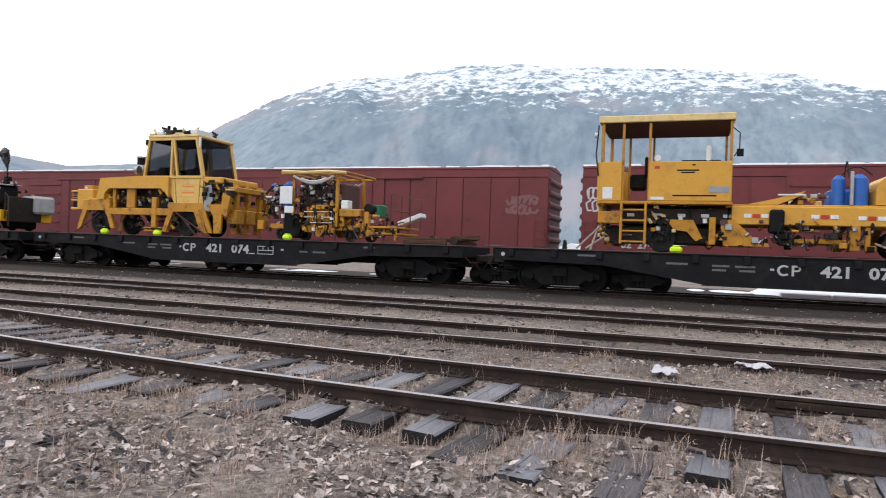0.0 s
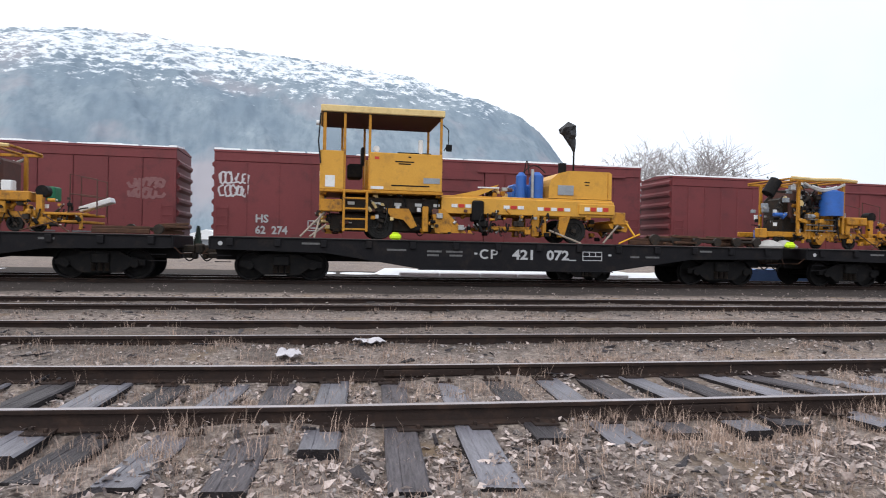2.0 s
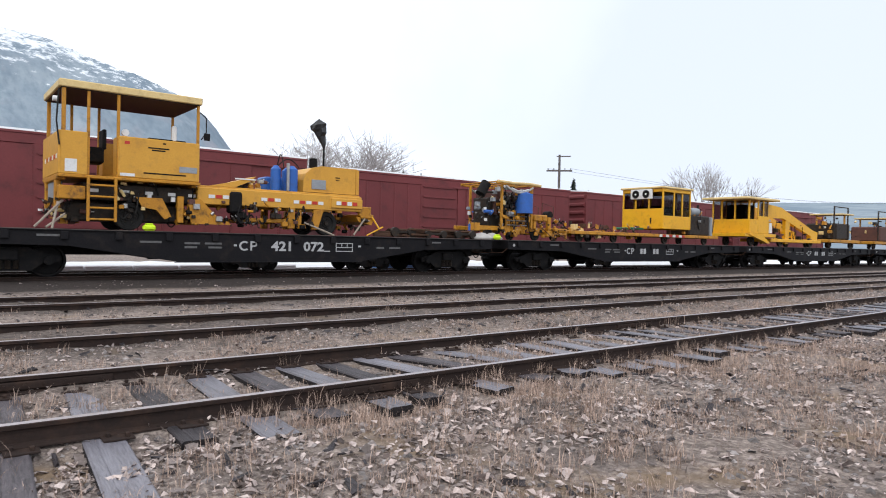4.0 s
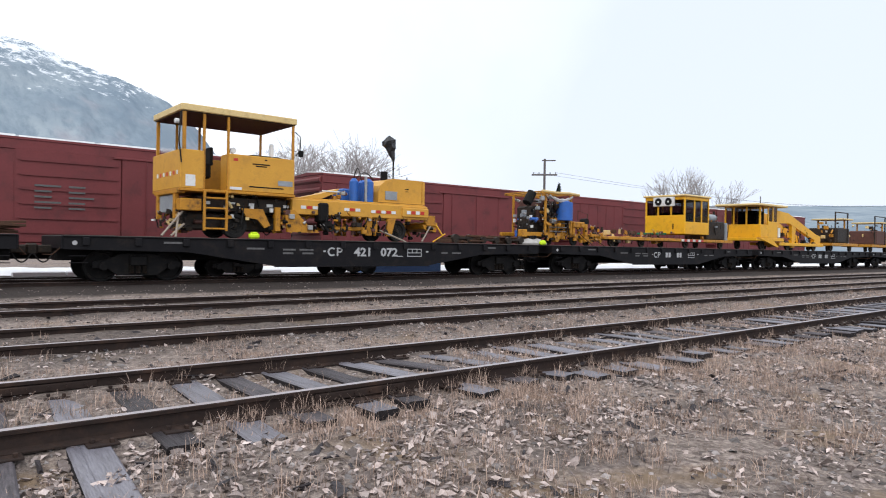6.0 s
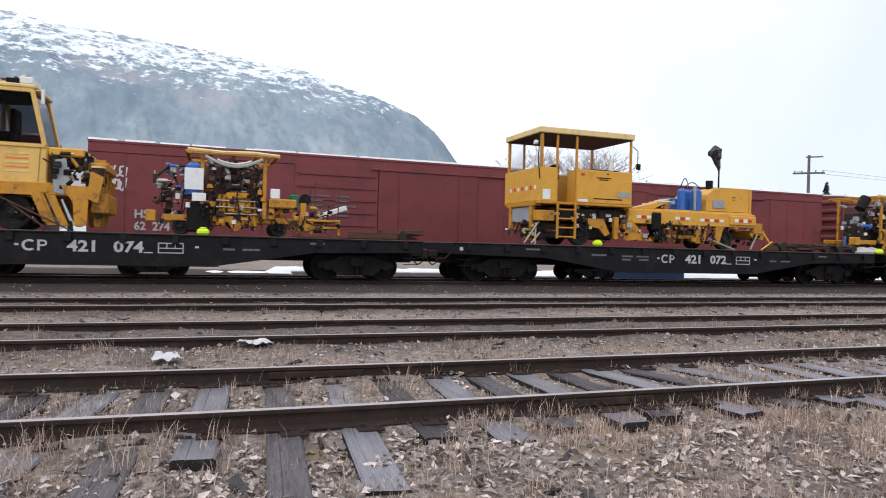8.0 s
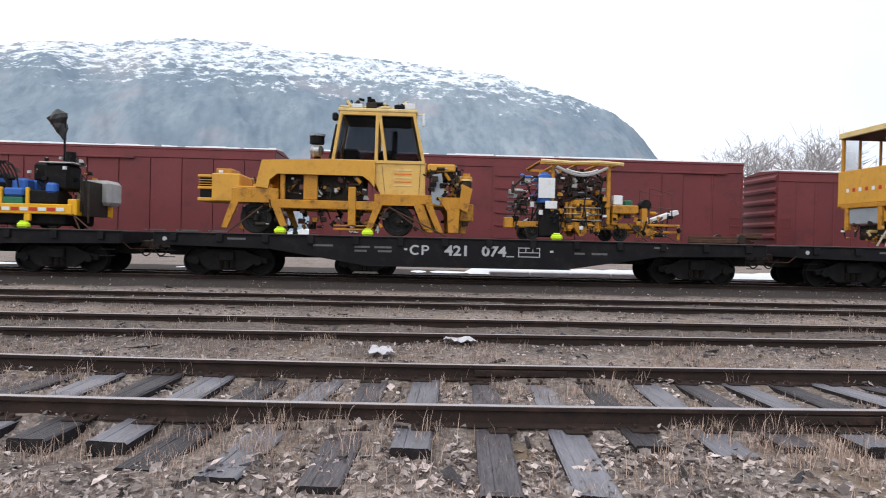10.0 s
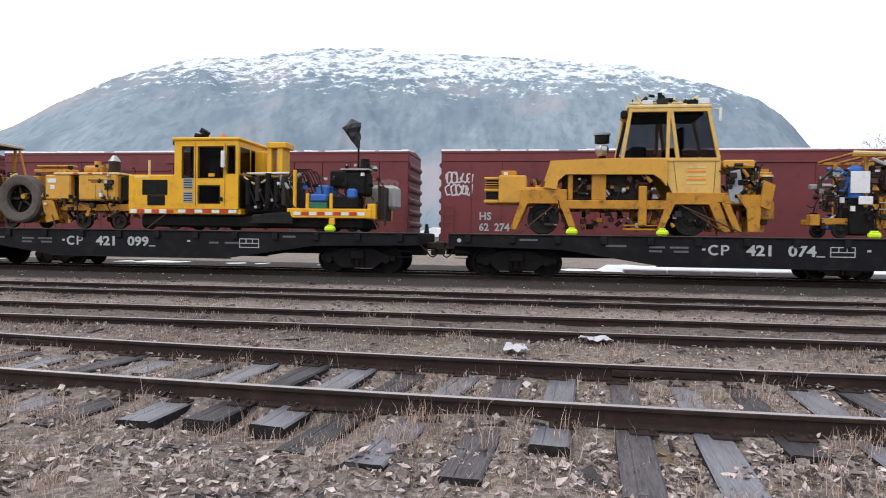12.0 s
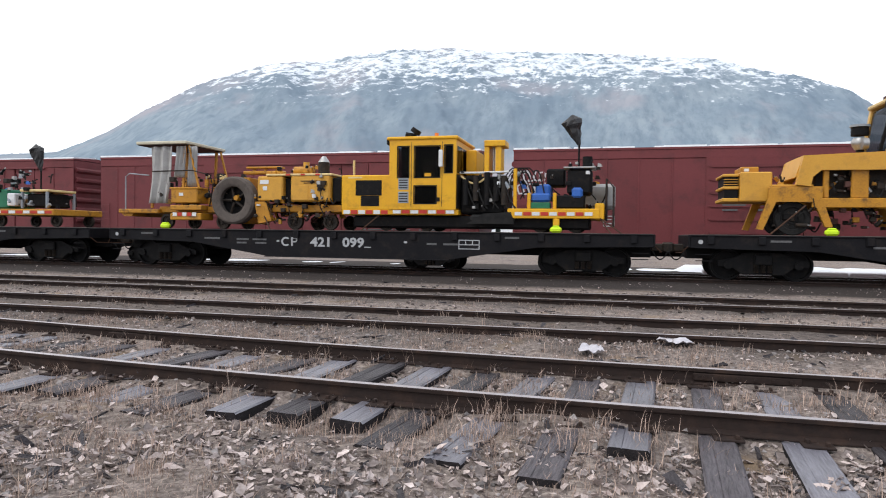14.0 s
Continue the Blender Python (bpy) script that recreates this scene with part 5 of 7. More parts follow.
    clutter(m, X - 0.8, X + 0.7, -0.95, -0.5, 2.5, 3.3, 44, [GREASE, BLACK, STEEL, REDBROWN, GREASE], seedv + 9, 0.3)
    clutter(m, X + 0.8, X + 2.9, -1.1, -0.8, 1.35, 2.1, 34, [YELLOW, GREASE, BLACK, YELLOW], seedv + 10, 0.24)
    if blue_left:
        clutter(m, X - 2.1, X - 1.2, -1.1, -0.7, 1.9, 3.1, 44, [GREASE, BLACK, GREY, REDBROWN, GREASE, STEEL, BLUE], seedv + 11, 0.28)
    # tank and left end
    tx = X - 1.14 if blue_left else X + 0.25
    ty, tr = (-0.85, 0.22) if blue_left else (-1.0, 0.36)
    pcyl(m, "fuel_tank", BLUE, (tx, ty, 2.3), (tx, ty, 3.08), tr, 20)
    pcyl(m, "tank_cap", BLUE, (tx, ty, 3.08), (tx, ty, 3.18), tr * 0.88, 20, r2=0.08)
    if not blue_left:
        pcyl(m, "tilted_lamp", BLACK, (X - 2.0, -0.9, 2.95), (X - 1.7, -0.9, 3.4), 0.2, 12)
        clutter(m, X - 1.9, X - 0.3, -1.1, -0.7, 2.2, 3.3, 26, [BLACK, GREASE, GREY, STEEL, CREAM], seedv + 5, 0.34)
    if blue_left:
        pb(m, "white_sheet", WHITE, tx - 0.22, tx + 0.26, -1.12, -1.09, 2.42, 3.0, 0.01, "white sheet fixed to the tank")
        pb(m, "white_sheet", WHITE, tx - 0.02, tx + 0.33, -1.14, -1.11, 2.12, 2.34, 0.01)
        pb(m, "pump_box", BLACK, tx - 0.15, tx + 0.45, -1.0, -0.4, 1.3, 2.1, 0.05)
    clutter(m, X - 2.1, X - 1.2, -1.0, 0.2, 1.45, 2.7, 30, [BLACK, GREASE, GREY, STEEL, REDBROWN, BLUE], seedv + 1, 0.3)
    ptube(m, "boom", GREASE, [(X - 2.05, -0.9, 2.75), (X - 1.75, -0.9, 3.05), (X - 1.35, -0.9, 3.05)], 0.04)
    pb(m, "step_box", YELLOW, X - 2.3, X - 2.05, -1.0, -0.7, 1.55, 1.85, 0.02)
    # right end: console, seat, frame, ramp plate, rail
    pb(m, "console", YELLOW, X + 0.85, X + 1.6, -1.05, -0.4, 2.02, 2.28, 0.03)
    pb(m, "console_leg", YELLOW, X + 0.85, X + 1.0, -1.0, -0.5, 1.7, 2.02)
    if blue_left:
        pb(m, "white_case", WHITE, X + 0.88, X + 1.14, -1.0, -0.7, 2.28, 2.56, 0.02)
    pb(m, "operator_seat", BLACK, X + 0.55, X + 0.75, -0.8, -0.3, 2.0, 2.5, 0.05)
    pcyl(m, "lamp_drum", BLACK, (X + 1.85, -0.95, 2.3), (X + 1.85, -0.65, 2.3), 0.16, 14)
    pbar(m, "rear_post", YELLOW, (X + 1.8, -0.9, 1.5), (X + 1.8, -0.9, 2.2), 0.16)
    pb(m, "rear_post_foot", YELLOW, X + 1.65, X + 2.0, -1.0, -0.6, 1.4, 1.62)
    pb(m, "battery_box", GREEN if blue_left else GREY, X + 1.55, X + 1.8, 0.1, 0.6, 2.1, 2.5, 0.03)
    for z in (1.48, 1.68):
        pb(m, "rear_platform", YELLOW, X + 1.9, X + 2.85, -1.0, 1.0, z, z + 0.07, 0.015)
    for x in (2.0, 2.78):
        pb(m, "rear_platform_leg", YELLOW, X + x, X + x + 0.08, -1.0, -0.9, 1.3, 1.68)
    if blue_left:
        pl = Geo().box(0, 0.88, -0.3, 0.15, -0.08, 0.07, 0.02, Matrix.Translation((X + 2.42, YE + 0.4, 1.88)) @ pose(0, 0, 0, 0, -20, 0))
        part("ramp_plate", pl, WHITE, m, "scuffed white plate propped at a slant")
    for y in (-0.1, 0.8):
        ptube(m, "hand_rail", REDBROWN, [(X + 2.25, y, 1.7), (X + 2.25, y, 2.85), (X + 2.95, y, 2.72), (X + 2.95, y, 1.7)], 0.022)
        ptube(m, "hand_rail", REDBROWN, [(X + 2.25, y, 2.3), (X + 2.95, y, 2.25)], 0.018)
    clutter(m, X + 1.0, X + 2.6, -0.9, 0.6, 1.45, 2.0, 22, [YELLOW, GREASE, YELLOW, REDBROWN], seedv + 2, 0.26)
    for p, q in (((X + 1.3, 1.75), (X + 1.75, 1.25)), ((X + 1.9, 1.7), (X + 2.7, 1.2)), ((X + 2.2, 1.5), (X + 1.5, 1.25))):
        ptube(m, "tie_down_chain", RUST, [(p[0], -1.0, p[1]), (q[0], -1.36, q[1])], 0.02)


tamper(-11.55, True, 40)
tamper(13.7, False, 60)


def canopied_adzer():
    m = machine("canopied_crane_machine", 1.8, "yellow rail machine with flat canopy and ladder, on a flatcar")
    roof = part("canopy", Geo().box(-2.5, 1.02, YE - 1.3, YE + 1.3, 4.76, 4.95, 0.02), CREAM, m)
    # thin dark sheet across the underside of the cream canopy
    part("canopy_underside", Geo().box(-2.45, 0.97, YE - 1.25, YE + 1.25, 4.735, 4.755, 0.004), GREASE, roof)
    for s in (-1, 1):
        for x in (-2.38, -1.82, -1.12, 0.93):
            pbar(m, "canopy_post", YELLOW, (x, s * 1.2, 2.6), (x, s * 1.2, 4.76), 0.07 if x != -2.38 else 0.09)
        pprism(m, "clear_sheet", HAZED, [(-2.35, 3.68), (-1.85, 3.68), (-1.85, 4.74), (-2.35, 4.74)], s * 1.2 - 0.004, s * 1.2 + 0.004) if s > 0 else None
    pb(m, "platform", YELLOW, -2.5, 1.0, -1.28, 1.28, 2.52, 2.6, 0.015)
    pb(m, "front_pulpit", PALE, -2.46, -1.84, -1.27, -1.20, 2.6, 3.68, 0.015)
    pb(m, "front_pulpit", PALE, -2.50, -2.44, -1.27, 1.27, 2.6, 3.68, 0.015)
    pb(m, "front_pulpit", PALE, -2.46, -1.84, 1.20, 1.27, 2.6, 3.68, 0.015)
    pb(m, "data_sheet", WHITE, -2.35, -2.08, -1.276, -1.271, 2.66, 2.98, 0.002)
    for k in range(7):
        pb(m, "reflector", REDTAPE if k % 2 else WHITE, -2.508, -2.502, -1.1 + k * 0.3, -0.97 + k * 0.3, 2.98, 3.1, 0.002)
    pb(m, "side_cabinet", PALE, -1.12, 0.97, -1.27, -0.62, 2.6, 3.68, 0.025)
    pb(m, "side_cabinet", PALE, -1.12, 0.97, 0.62, 1.27, 2.6, 3.68, 0.025)
    for x0, x1, z in ((-0.4, 0.15, 3.42), (-0.3, 0.05, 3.36), (-0.5, 0.6, 2.74), (-0.02, 0.06, 3.56)):
        pb(m, "label_bar", BLACK, x0, x1, -1.278, -1.272, z, z + 0.035, 0.002)
    pb(m, "name_plate", GREY, 0.42, 0.9, -1.279, -1.272, 2.84, 3.0, 0.003)
    pb(m, "label_plate", WHITE, -1.08, -0.72, -1.279, -1.272, 2.64, 2.72, 0.002)
    pb(m, "label_plate", REDTAPE, -0.98, -0.85, -1.279, -1.272, 3.48, 3.56, 0.002)
    pb(m, "operator_seat", BLACK, -1.7, -1.25, -0.25, 0.25, 3.0, 3.45, 0.06)
    pb(m, "seat_back", BLACK, -1.3, -1.2, -0.25, 0.25, 3.4, 3.95, 0.05)
    pb(m, "white_bottle", WHITE, 0.32, 0.45, -0.9, -0.8, 3.7, 4.15, 0.03)
    pb(m, "control_desk", BLACK, -0.3, 0.7, -0.9, -0.65, 3.68, 3.76, 0.02)
    pcyl(m, "headlamp", WHITE, (-0.92, -1.0, 3.8), (-0.92, -1.1, 3.8), 0.09, 14)
    pcyl(m, "headlamp", WHITE, (-2.62, -1.15, 4.45), (-2.52, -1.15, 4.45), 0.07, 12)
    ptube(m, "mirror_arm", BLACK, [(0.97, -1.25, 4.55), (1.12, -1.32, 4.4), (1.12, -1.32, 4.0), (1.0, -1.27, 3.8)], 0.015)
    pb(m, "mirror", BLACK, 1.05, 1.22, -1.36, -1.32, 3.78, 3.98, 0.02)
    ptube(m, "pull_rope", RUBBER, [(-2.5, -1.28, 4.7), (-2.55, -1.3, 3.9), (-2.48, -1.3, 3.3)], 0.02)
    # ladder
    for x in (-1.82, -1.18):
        pb(m, "ladder_stile", YELLOW, x - 0.035, x + 0.035, -1.34, -1.27, 1.42, 2.58, 0.012)
    for k in range(4):
        pb(m, "ladder_rung", YELLOW, -1.8, -1.2, -1.33, -1.22, 1.46 + k * 0.29, 1.51 + k * 0.29, 0.012)
    # underworks
    pb(m, "step_box", YELLOW, -2.46, -1.86, -1.2, -0.85, 1.98, 2.32, 0.02)
    for y in (-0.8, 0.75):
        pb(m, "radiator_post", YELLOW, -2.5, -2.36, y, y + 0.16, 1.75, 2.52)
    pb(m, "radiator", GREY, -2.44, -2.3, -0.64, 0.75, 1.95, 2.45, 0.02)
    pb(m, "front_sill", YELLOW, -2.5, -2.3, -1.1, 1.1, 2.46, 2.56)
    clutter(m, -2.6, -2.2, -1.0, 1.0, 1.5, 1.95, 22, [YELLOW, CREAM, GREASE, RUST], 78, 0.26)
    clutter(m, -1.1, 0.9, -1.1, -0.86, 1.5, 2.5, 34, [YELLOW, GREASE, BLACK, GREASE, CREAM], 79, 0.24)
    pb(m, "under_frame", GREASE, -1.9, 0.95, -0.85, 0.85, 2.0, 2.45, 0.03)
    for x in (-1.7, -0.95, -0.35, 0.25, 0.8):
        pb(m, "reflector", WHITE, x, x + 0.2, -0.862, -0.856, 2.2, 2.29, 0.002)
    pb(m, "lower_frame", GREASE, -2.2, 0.8, -0.6, 0.6, 1.45, 1.95, 0.04)
    for s in (-1, 1):
        wheel(m, -0.76, s * 0.8, DECK + 0.38, 0.38, 0.2, RUBBER)
        wheel(m, 5.15, s * 0.8, DECK + 0.38, 0.38, 0.2, RUBBER)
        pprism(m, "rocker_arm", YELLOW, [(-0.62, 2.12), (0.05, 2.12), (0.3, 1.62), (0.12, 1.55), (-0.1, 1.8), (-0.45, 1.85)], s * 1.0 - 0.04, s * 1.0 + 0.04)
        pb(m, "guide_post", YELLOW, 0.45, 0.62, s * 1.0 - 0.08, s * 1.0 + 0.08, 1.46, 2.2)
        pprism(m, "lift_plate", YELLOW, [(0.72, 2.1), (1.05, 2.15), (1.75, 1.45), (0.82, 1.45)], s * 1.1 - 0.05, s * 1.1 + 0.05)
        pb(m, "main_beam", PALE, 1.0, 6.35, s * 1.0 - 0.08, s * 1.0 + 0.08, 2.02, 2.5, 0.02)
        pprism(m, "end_bracket", YELLOW, [(4.6, 2.0), (4.95, 2.05), (4.75, 1.4), (4.55, 1.4)], s * 1.05 - 0.05, s * 1.05 + 0.05)
        pb(m, "hanger", YELLOW, 3.75, 3.98, s * 1.02 - 0.06, s * 1.02 + 0.06, 1.4, 2.05)
        pb(m, "hanger", YELLOW, 4.08, 4.2, s * 1.02 - 0.06, s * 1.02 + 0.06, 1.4, 2.0)
        pb(m, "lower_rail", YELLOW, 2.3, 4.2, s * 0.95 - 0.04, s * 0.95 + 0.04, 1.56, 1.68)
    pb(m, "deck_plate", PALE, 1.0, 6.35, -0.95, 0.95, 2.48, 2.56, 0.015)
    tape(m, 1.28, 1.9, -1.09, 2.2, 2.3, 3)
    tape(m, 2.85, 3.5, -1.09, 2.2, 2.3, 3)
    tape(m, 3.9, 4.95, -1.09, 2.18, 2.28, 5)
    tape(m, 5.35, 6.15, -1.16, 2.2, 2.32, 4)
    pb(m, "bumper_panel", PALE, 5.2, 6.35, -1.15, -1.05, 2.1, 2.42)
    pb(m, "rear_step", YELLOW, 6.35, 6.85, -1.05, 1.05, 1.82, 1.95)
    pb(m, "rear_step", YELLOW, 6.3, 6.75, -1.05, -0.9, 1.9, 2.2)
    pprism(m, "rear_horn", YELLOW, [(6.2, 1.85), (6.9, 1.85), (6.8, 1.6), (6.3, 1.7)], -1.0, 1.0)
    pb(m, "black_seat", BLACK, 1.9, 2.25, -1.2, -0.8, 1.8, 2.42, 0.05)
    pb(m, "seat_cover", BLACK, 2.05, 2.4, -1.15, -0.7, 1.62, 1.85, 0.05)
    pprism(m, "sloped_guard", PALE, [(1.35, 2.56), (2.05, 2.72), (2.75, 2.93), (2.6, 2.78), (2.1, 2.56)], -0.95, -0.3)
    pb(m, "guard_edge", WHITE, 2.1, 2.75, -0.97, -0.95, 2.80, 2.84, 0.01)
    clutter(m, 2.1, 3.5, -0.9, 0.5, 2.56, 2.85, 18, [CREAM, GREASE, YELLOW, STEEL, REDBROWN], 71, 0.3)
    clutter(m, 0.6, 2.9, -1.05, -0.5, 1.4, 2.1, 30, [GREASE, BLACK, YELLOW, STEEL, REDBROWN], 72, 0.3)
    clutter(m, 2.9, 5.8, -0.9, 0.6, 1.4, 2.0, 26, [YELLOW, GREASE, REDBROWN, BLACK], 73, 0.32)
    clutter(m, -1.7, 0.7, -0.95, 0.2, 1.4, 2.1, 20, [YELLOW, GREASE, REDBROWN], 74, 0.28)
    clutter(m, 0.6, 4.6, -1.22, -1.02, 1.4, 2.15, 60, [GREASE, YELLOW, BLACK, GREASE, REDBROWN, STEEL], 75, 0.26)
    clutter(m, 5.4, 6.8, -1.1, 0.5, 1.35, 2.05, 26, [GREASE, YELLOW, BLACK], 76, 0.3)
    clutter(m, -2.4, -1.9, -1.1, 0.6, 1.35, 1.95, 14, [GREASE, YELLOW, REDBROWN], 77, 0.28)
    # blue tanks and hood
    for x, y, r in ((3.55, -0.55, 0.16), (3.98, -0.75, 0.2), (4.12, -0.2, 0.2)):
        pcyl(m, "hydraulic_tank", BLUE, (x, y, 2.56), (x, y, 3.25), r, 18)
        pcyl(m, "tank_dome", BLUE, (x, y, 3.25), (x, y, 3.36), r * 0.95, 18, r2=r * 0.4)
    pb(m, "blue_reservoir", BLUE, 3.45, 4.2, 0.0, 0.7, 2.56, 3.05, 0.05)
    pb(m, "tank_strap", STEEL, 3.74, 3.82, -0.98, -0.9, 2.56, 3.42, 0.01)
    hose(m, (3.6, -0.6, 3.36), (4.3, -0.6, 3.36), -0.22, 0.018)
    hose(m, (3.75, -0.7, 3.3), (3.75, -0.2, 3.36), -0.4, 0.018)
    hood = [(4.32, 2.58), (6.34, 2.58), (6.34, 3.38), (6.26, 3.43), (4.95, 3.43), (4.62, 3.34), (4.40, 3.16), (4.33, 2.95)]
    pprism(m, "engine_hood", PALE, hood, -0.9, 0.9)
    pb(m, "hood_seam", YELLOW, 6.2, 6.23, -0.912, -0.902, 2.6, 3.4, 0.003)
    pb(m, "grey_panel", GREY, 4.6, 5.1, -0.93, -0.90, 2.68, 2.98, 0.006)
    pb(m, "label_bar", BLACK, 5.45, 5.62, -0.91, -0.902, 3.08, 3.11, 0.002)
    pb(m, "label_bar", BLACK, 5.47, 5.60, -0.91, -0.902, 3.0, 3.02, 0.002)
    pcyl(m, "air_intake", BLACK, (4.95, -0.3, 3.42), (4.95, -0.3, 3.72), 0.13, 14)
    bagged_stack(m, 5.28, -0.4, 3.4, 4.95, 0.5)
    for p, q in (((-2.35, 1.95), (-3.0, 1.25)), ((-2.3, 1.6), (-2.75, 1.25)), ((-2.45, 1.9), (-2.62, 1.22)), ((6.5, 1.8), (5.9, 1.25)), ((4.3, 1.6), (5.2, 1.22))):
        ptube(m, "tie_down_strap", TANSTRAP, [(p[0], -1.05, p[1]), (q[0], -1.36, q[1])], 0.03)
    ptube(m, "yellow_strap", LEMON, [(6.75, -1.0, 1.95), (7.0, -1.15, 1.5)], 0.03)
    ptube(m, "yellow_strap", LEMON, [(6.4, -1.36, 1.25), (7.25, -1.0, 1.55)], 0.025)


canopied_adzer()


def tool_cart():
    m = machine("tie_crane_cart", -39.0, "yellow rail cart with cream roof, hanging canvas and large wheel")
    pb(m, "platform", YELLOW, -41.75, -40.2, -1.0, 1.0, 1.72, 1.86)
    pprism(m, "platform_end", YELLOW, [(-41.75, 1.75), (-41.2, 1.75), (-41.3, 1.62), (-41.6, 1.62)], -0.9, 0.9)
    pb(m, "main_frame", YELLOW, -40.3, -37.2, -0.8, 0.8, 1.75, 1.95)
    pb(m, "tool_box", YELLOW, -39.58, -38.6, -1.2, -0.5, 2.05, 2.52, 0.03)
    pb(m, "tool_box_lid", YELLOW, -39.62, -38.56, -1.22, -0.48, 2.5, 2.56, 0.015)
    pb(m, "bumper", YELLOW, -39.6, -38.45, -1.2, -0.5, 1.5, 1.72, 0.02)
    pb(m, "bumper", YELLOW, -39.6, -38.45, -1.2, -0.5, 1.82, 1.98, 0.02)
    tape(m, -39.5, -38.6, -1.215, 1.62, 1.74, 5)
    pb(m, "label_plate", WHITE, -39.25, -39.1, -1.226, -1.222, 2.28, 2.38, 0.002)
    roof = pb(m, "roof", TANROOF, -40.95, -39.05, -1.15, 1.15, 3.98, 4.08, 0.02)
    # thin dark sheet below the pale roof
    part("roof_underside", Geo().box(-40.9, -39.1, YE - 1.1, YE + 1.1, 3.955, 3.975, 0.004), GREASE, roof)
    for s in (-1, 1):
        for x in (-40.5, -39.35):
            pbar(m, "roof_post", YELLOW, (x, s * 0.9, 1.9), (x + 0.1, s * 0.9, 3.94), 0.08)
        pbar(m, "roof_brace", YELLOW, (-38.7, s * 0.92, 2.5), (-39.1, s * 0.92, 3.95), 0.06)
    # hanging canvas
    for x0, x1, z0, y, sd in ((-40.5, -39.65, 2.05, -1.0, 1), (-39.55, -39.15, 2.9, -0.98, 2), (-39.1, -38.8, 2.6, -0.9, 3)):
        g = Geo()
        n, rows = 14, 9
        for j in range(rows):
            a = j / (rows - 1)
            for i in range(n):
                b = i / (n - 1)
                xx = x0 + (x1 - x0) * (b * (1 - 0.15 * a) + 0.1 * a * math.sin(sd + a * 3))
                g.v.append((xx, YE + y + 0.06 * math.sin(b * 16 + sd + a * 2), 3.92 + (z0 - 3.92) * a))
        for j in range(rows - 1):
            g.f += [(j * n + i, j * n + i + 1, (j + 1) * n + i + 1, (j + 1) * n + i) for i in range(n - 1)]
        c = part("canvas_curtain", g, CLOTH, m, "grey canvas hanging in folds", smooth=True)
        md = c.modifiers.new("thickness", "SOLIDIFY")
        md.thickness = 0.012
    ptube(m, "hand_rail", GREY, [(-41.5, -0.95, 1.86), (-41.5, -0.95, 2.95), (-41.35, -0.95, 3.05), (-40.6, -0.95, 2.98)], 0.022)
    ptube(m, "hand_rail", GREASE, [(-40.4, -1.05, 3.1), (-38.9, -1.05, 3.12), (-38.4, -1.05, 3.0)], 0.02)
    hub_at = (-37.34, YE - 1.0, DECK + 0.92)
    g = Geo().lathe([(0.44, -0.15), (0.50, -0.2), (0.70, -0.2), (0.76, -0.14), (0.77, 0.14), (0.70, 0.2), (0.50, 0.2), (0.44, 0.15), (0.44, -0.15)], hub_at, "y", 38)
    w = part("large_wheel", g, WORN_TYRE, m, "large worn grey-brown wheel", smooth=True)
    part("rim", Geo().lathe([(0.0, 0.10), (0.15, 0.06), (0.22, 0.13), (0.43, 0.13), (0.45, -0.1)], hub_at, "y", 30), BLACK, w)
    for k in range(5):
        a = 0.6 + k * 2 * math.pi / 5
        p = Vector(hub_at)
        d = Vector((math.cos(a), 0, math.sin(a)))
        part("spoke", Geo().cyl(p + d * 0.08, p + d * 0.44, 0.05, 0.035, 8), GREASE, w)
    part("hub", Geo().lathe([(0.0, -0.1), (0.08, -0.1), (0.11, 0.05)], (hub_at[0] + 0.08, hub_at[1], hub_at[2] + 0.08), "y", 14), YELLOW, w)
    pb(m, "wheel_arm", YELLOW, -38.5, -37.3, -0.75, -0.6, 2.0, 2.25)
    pb(m, "wheel_arm", YELLOW, -37.4, -37.0, -0.7, 0.6, 1.4, 2.9)
    for s in (-1, 1):
        wheel(m, -40.0, s * 0.75, DECK + 0.25, 0.25, 0.13, GREASE)
        wheel(m, -37.9, s * 0.75, DECK + 0.25, 0.25, 0.13, GREASE)
    clutter(m, -40.2, -38.0, -1.0, 0.4, 1.9, 3.1, 60, [GREASE, GREASE, YELLOW, BLACK, REDBROWN, CREAM], 81, 0.3)
    clutter(m, -38.5, -37.6, -0.9, 0.3, 1.5, 3.0, 36, [GREASE, GREASE, YELLOW, BLACK, REDBROWN], 82, 0.3)


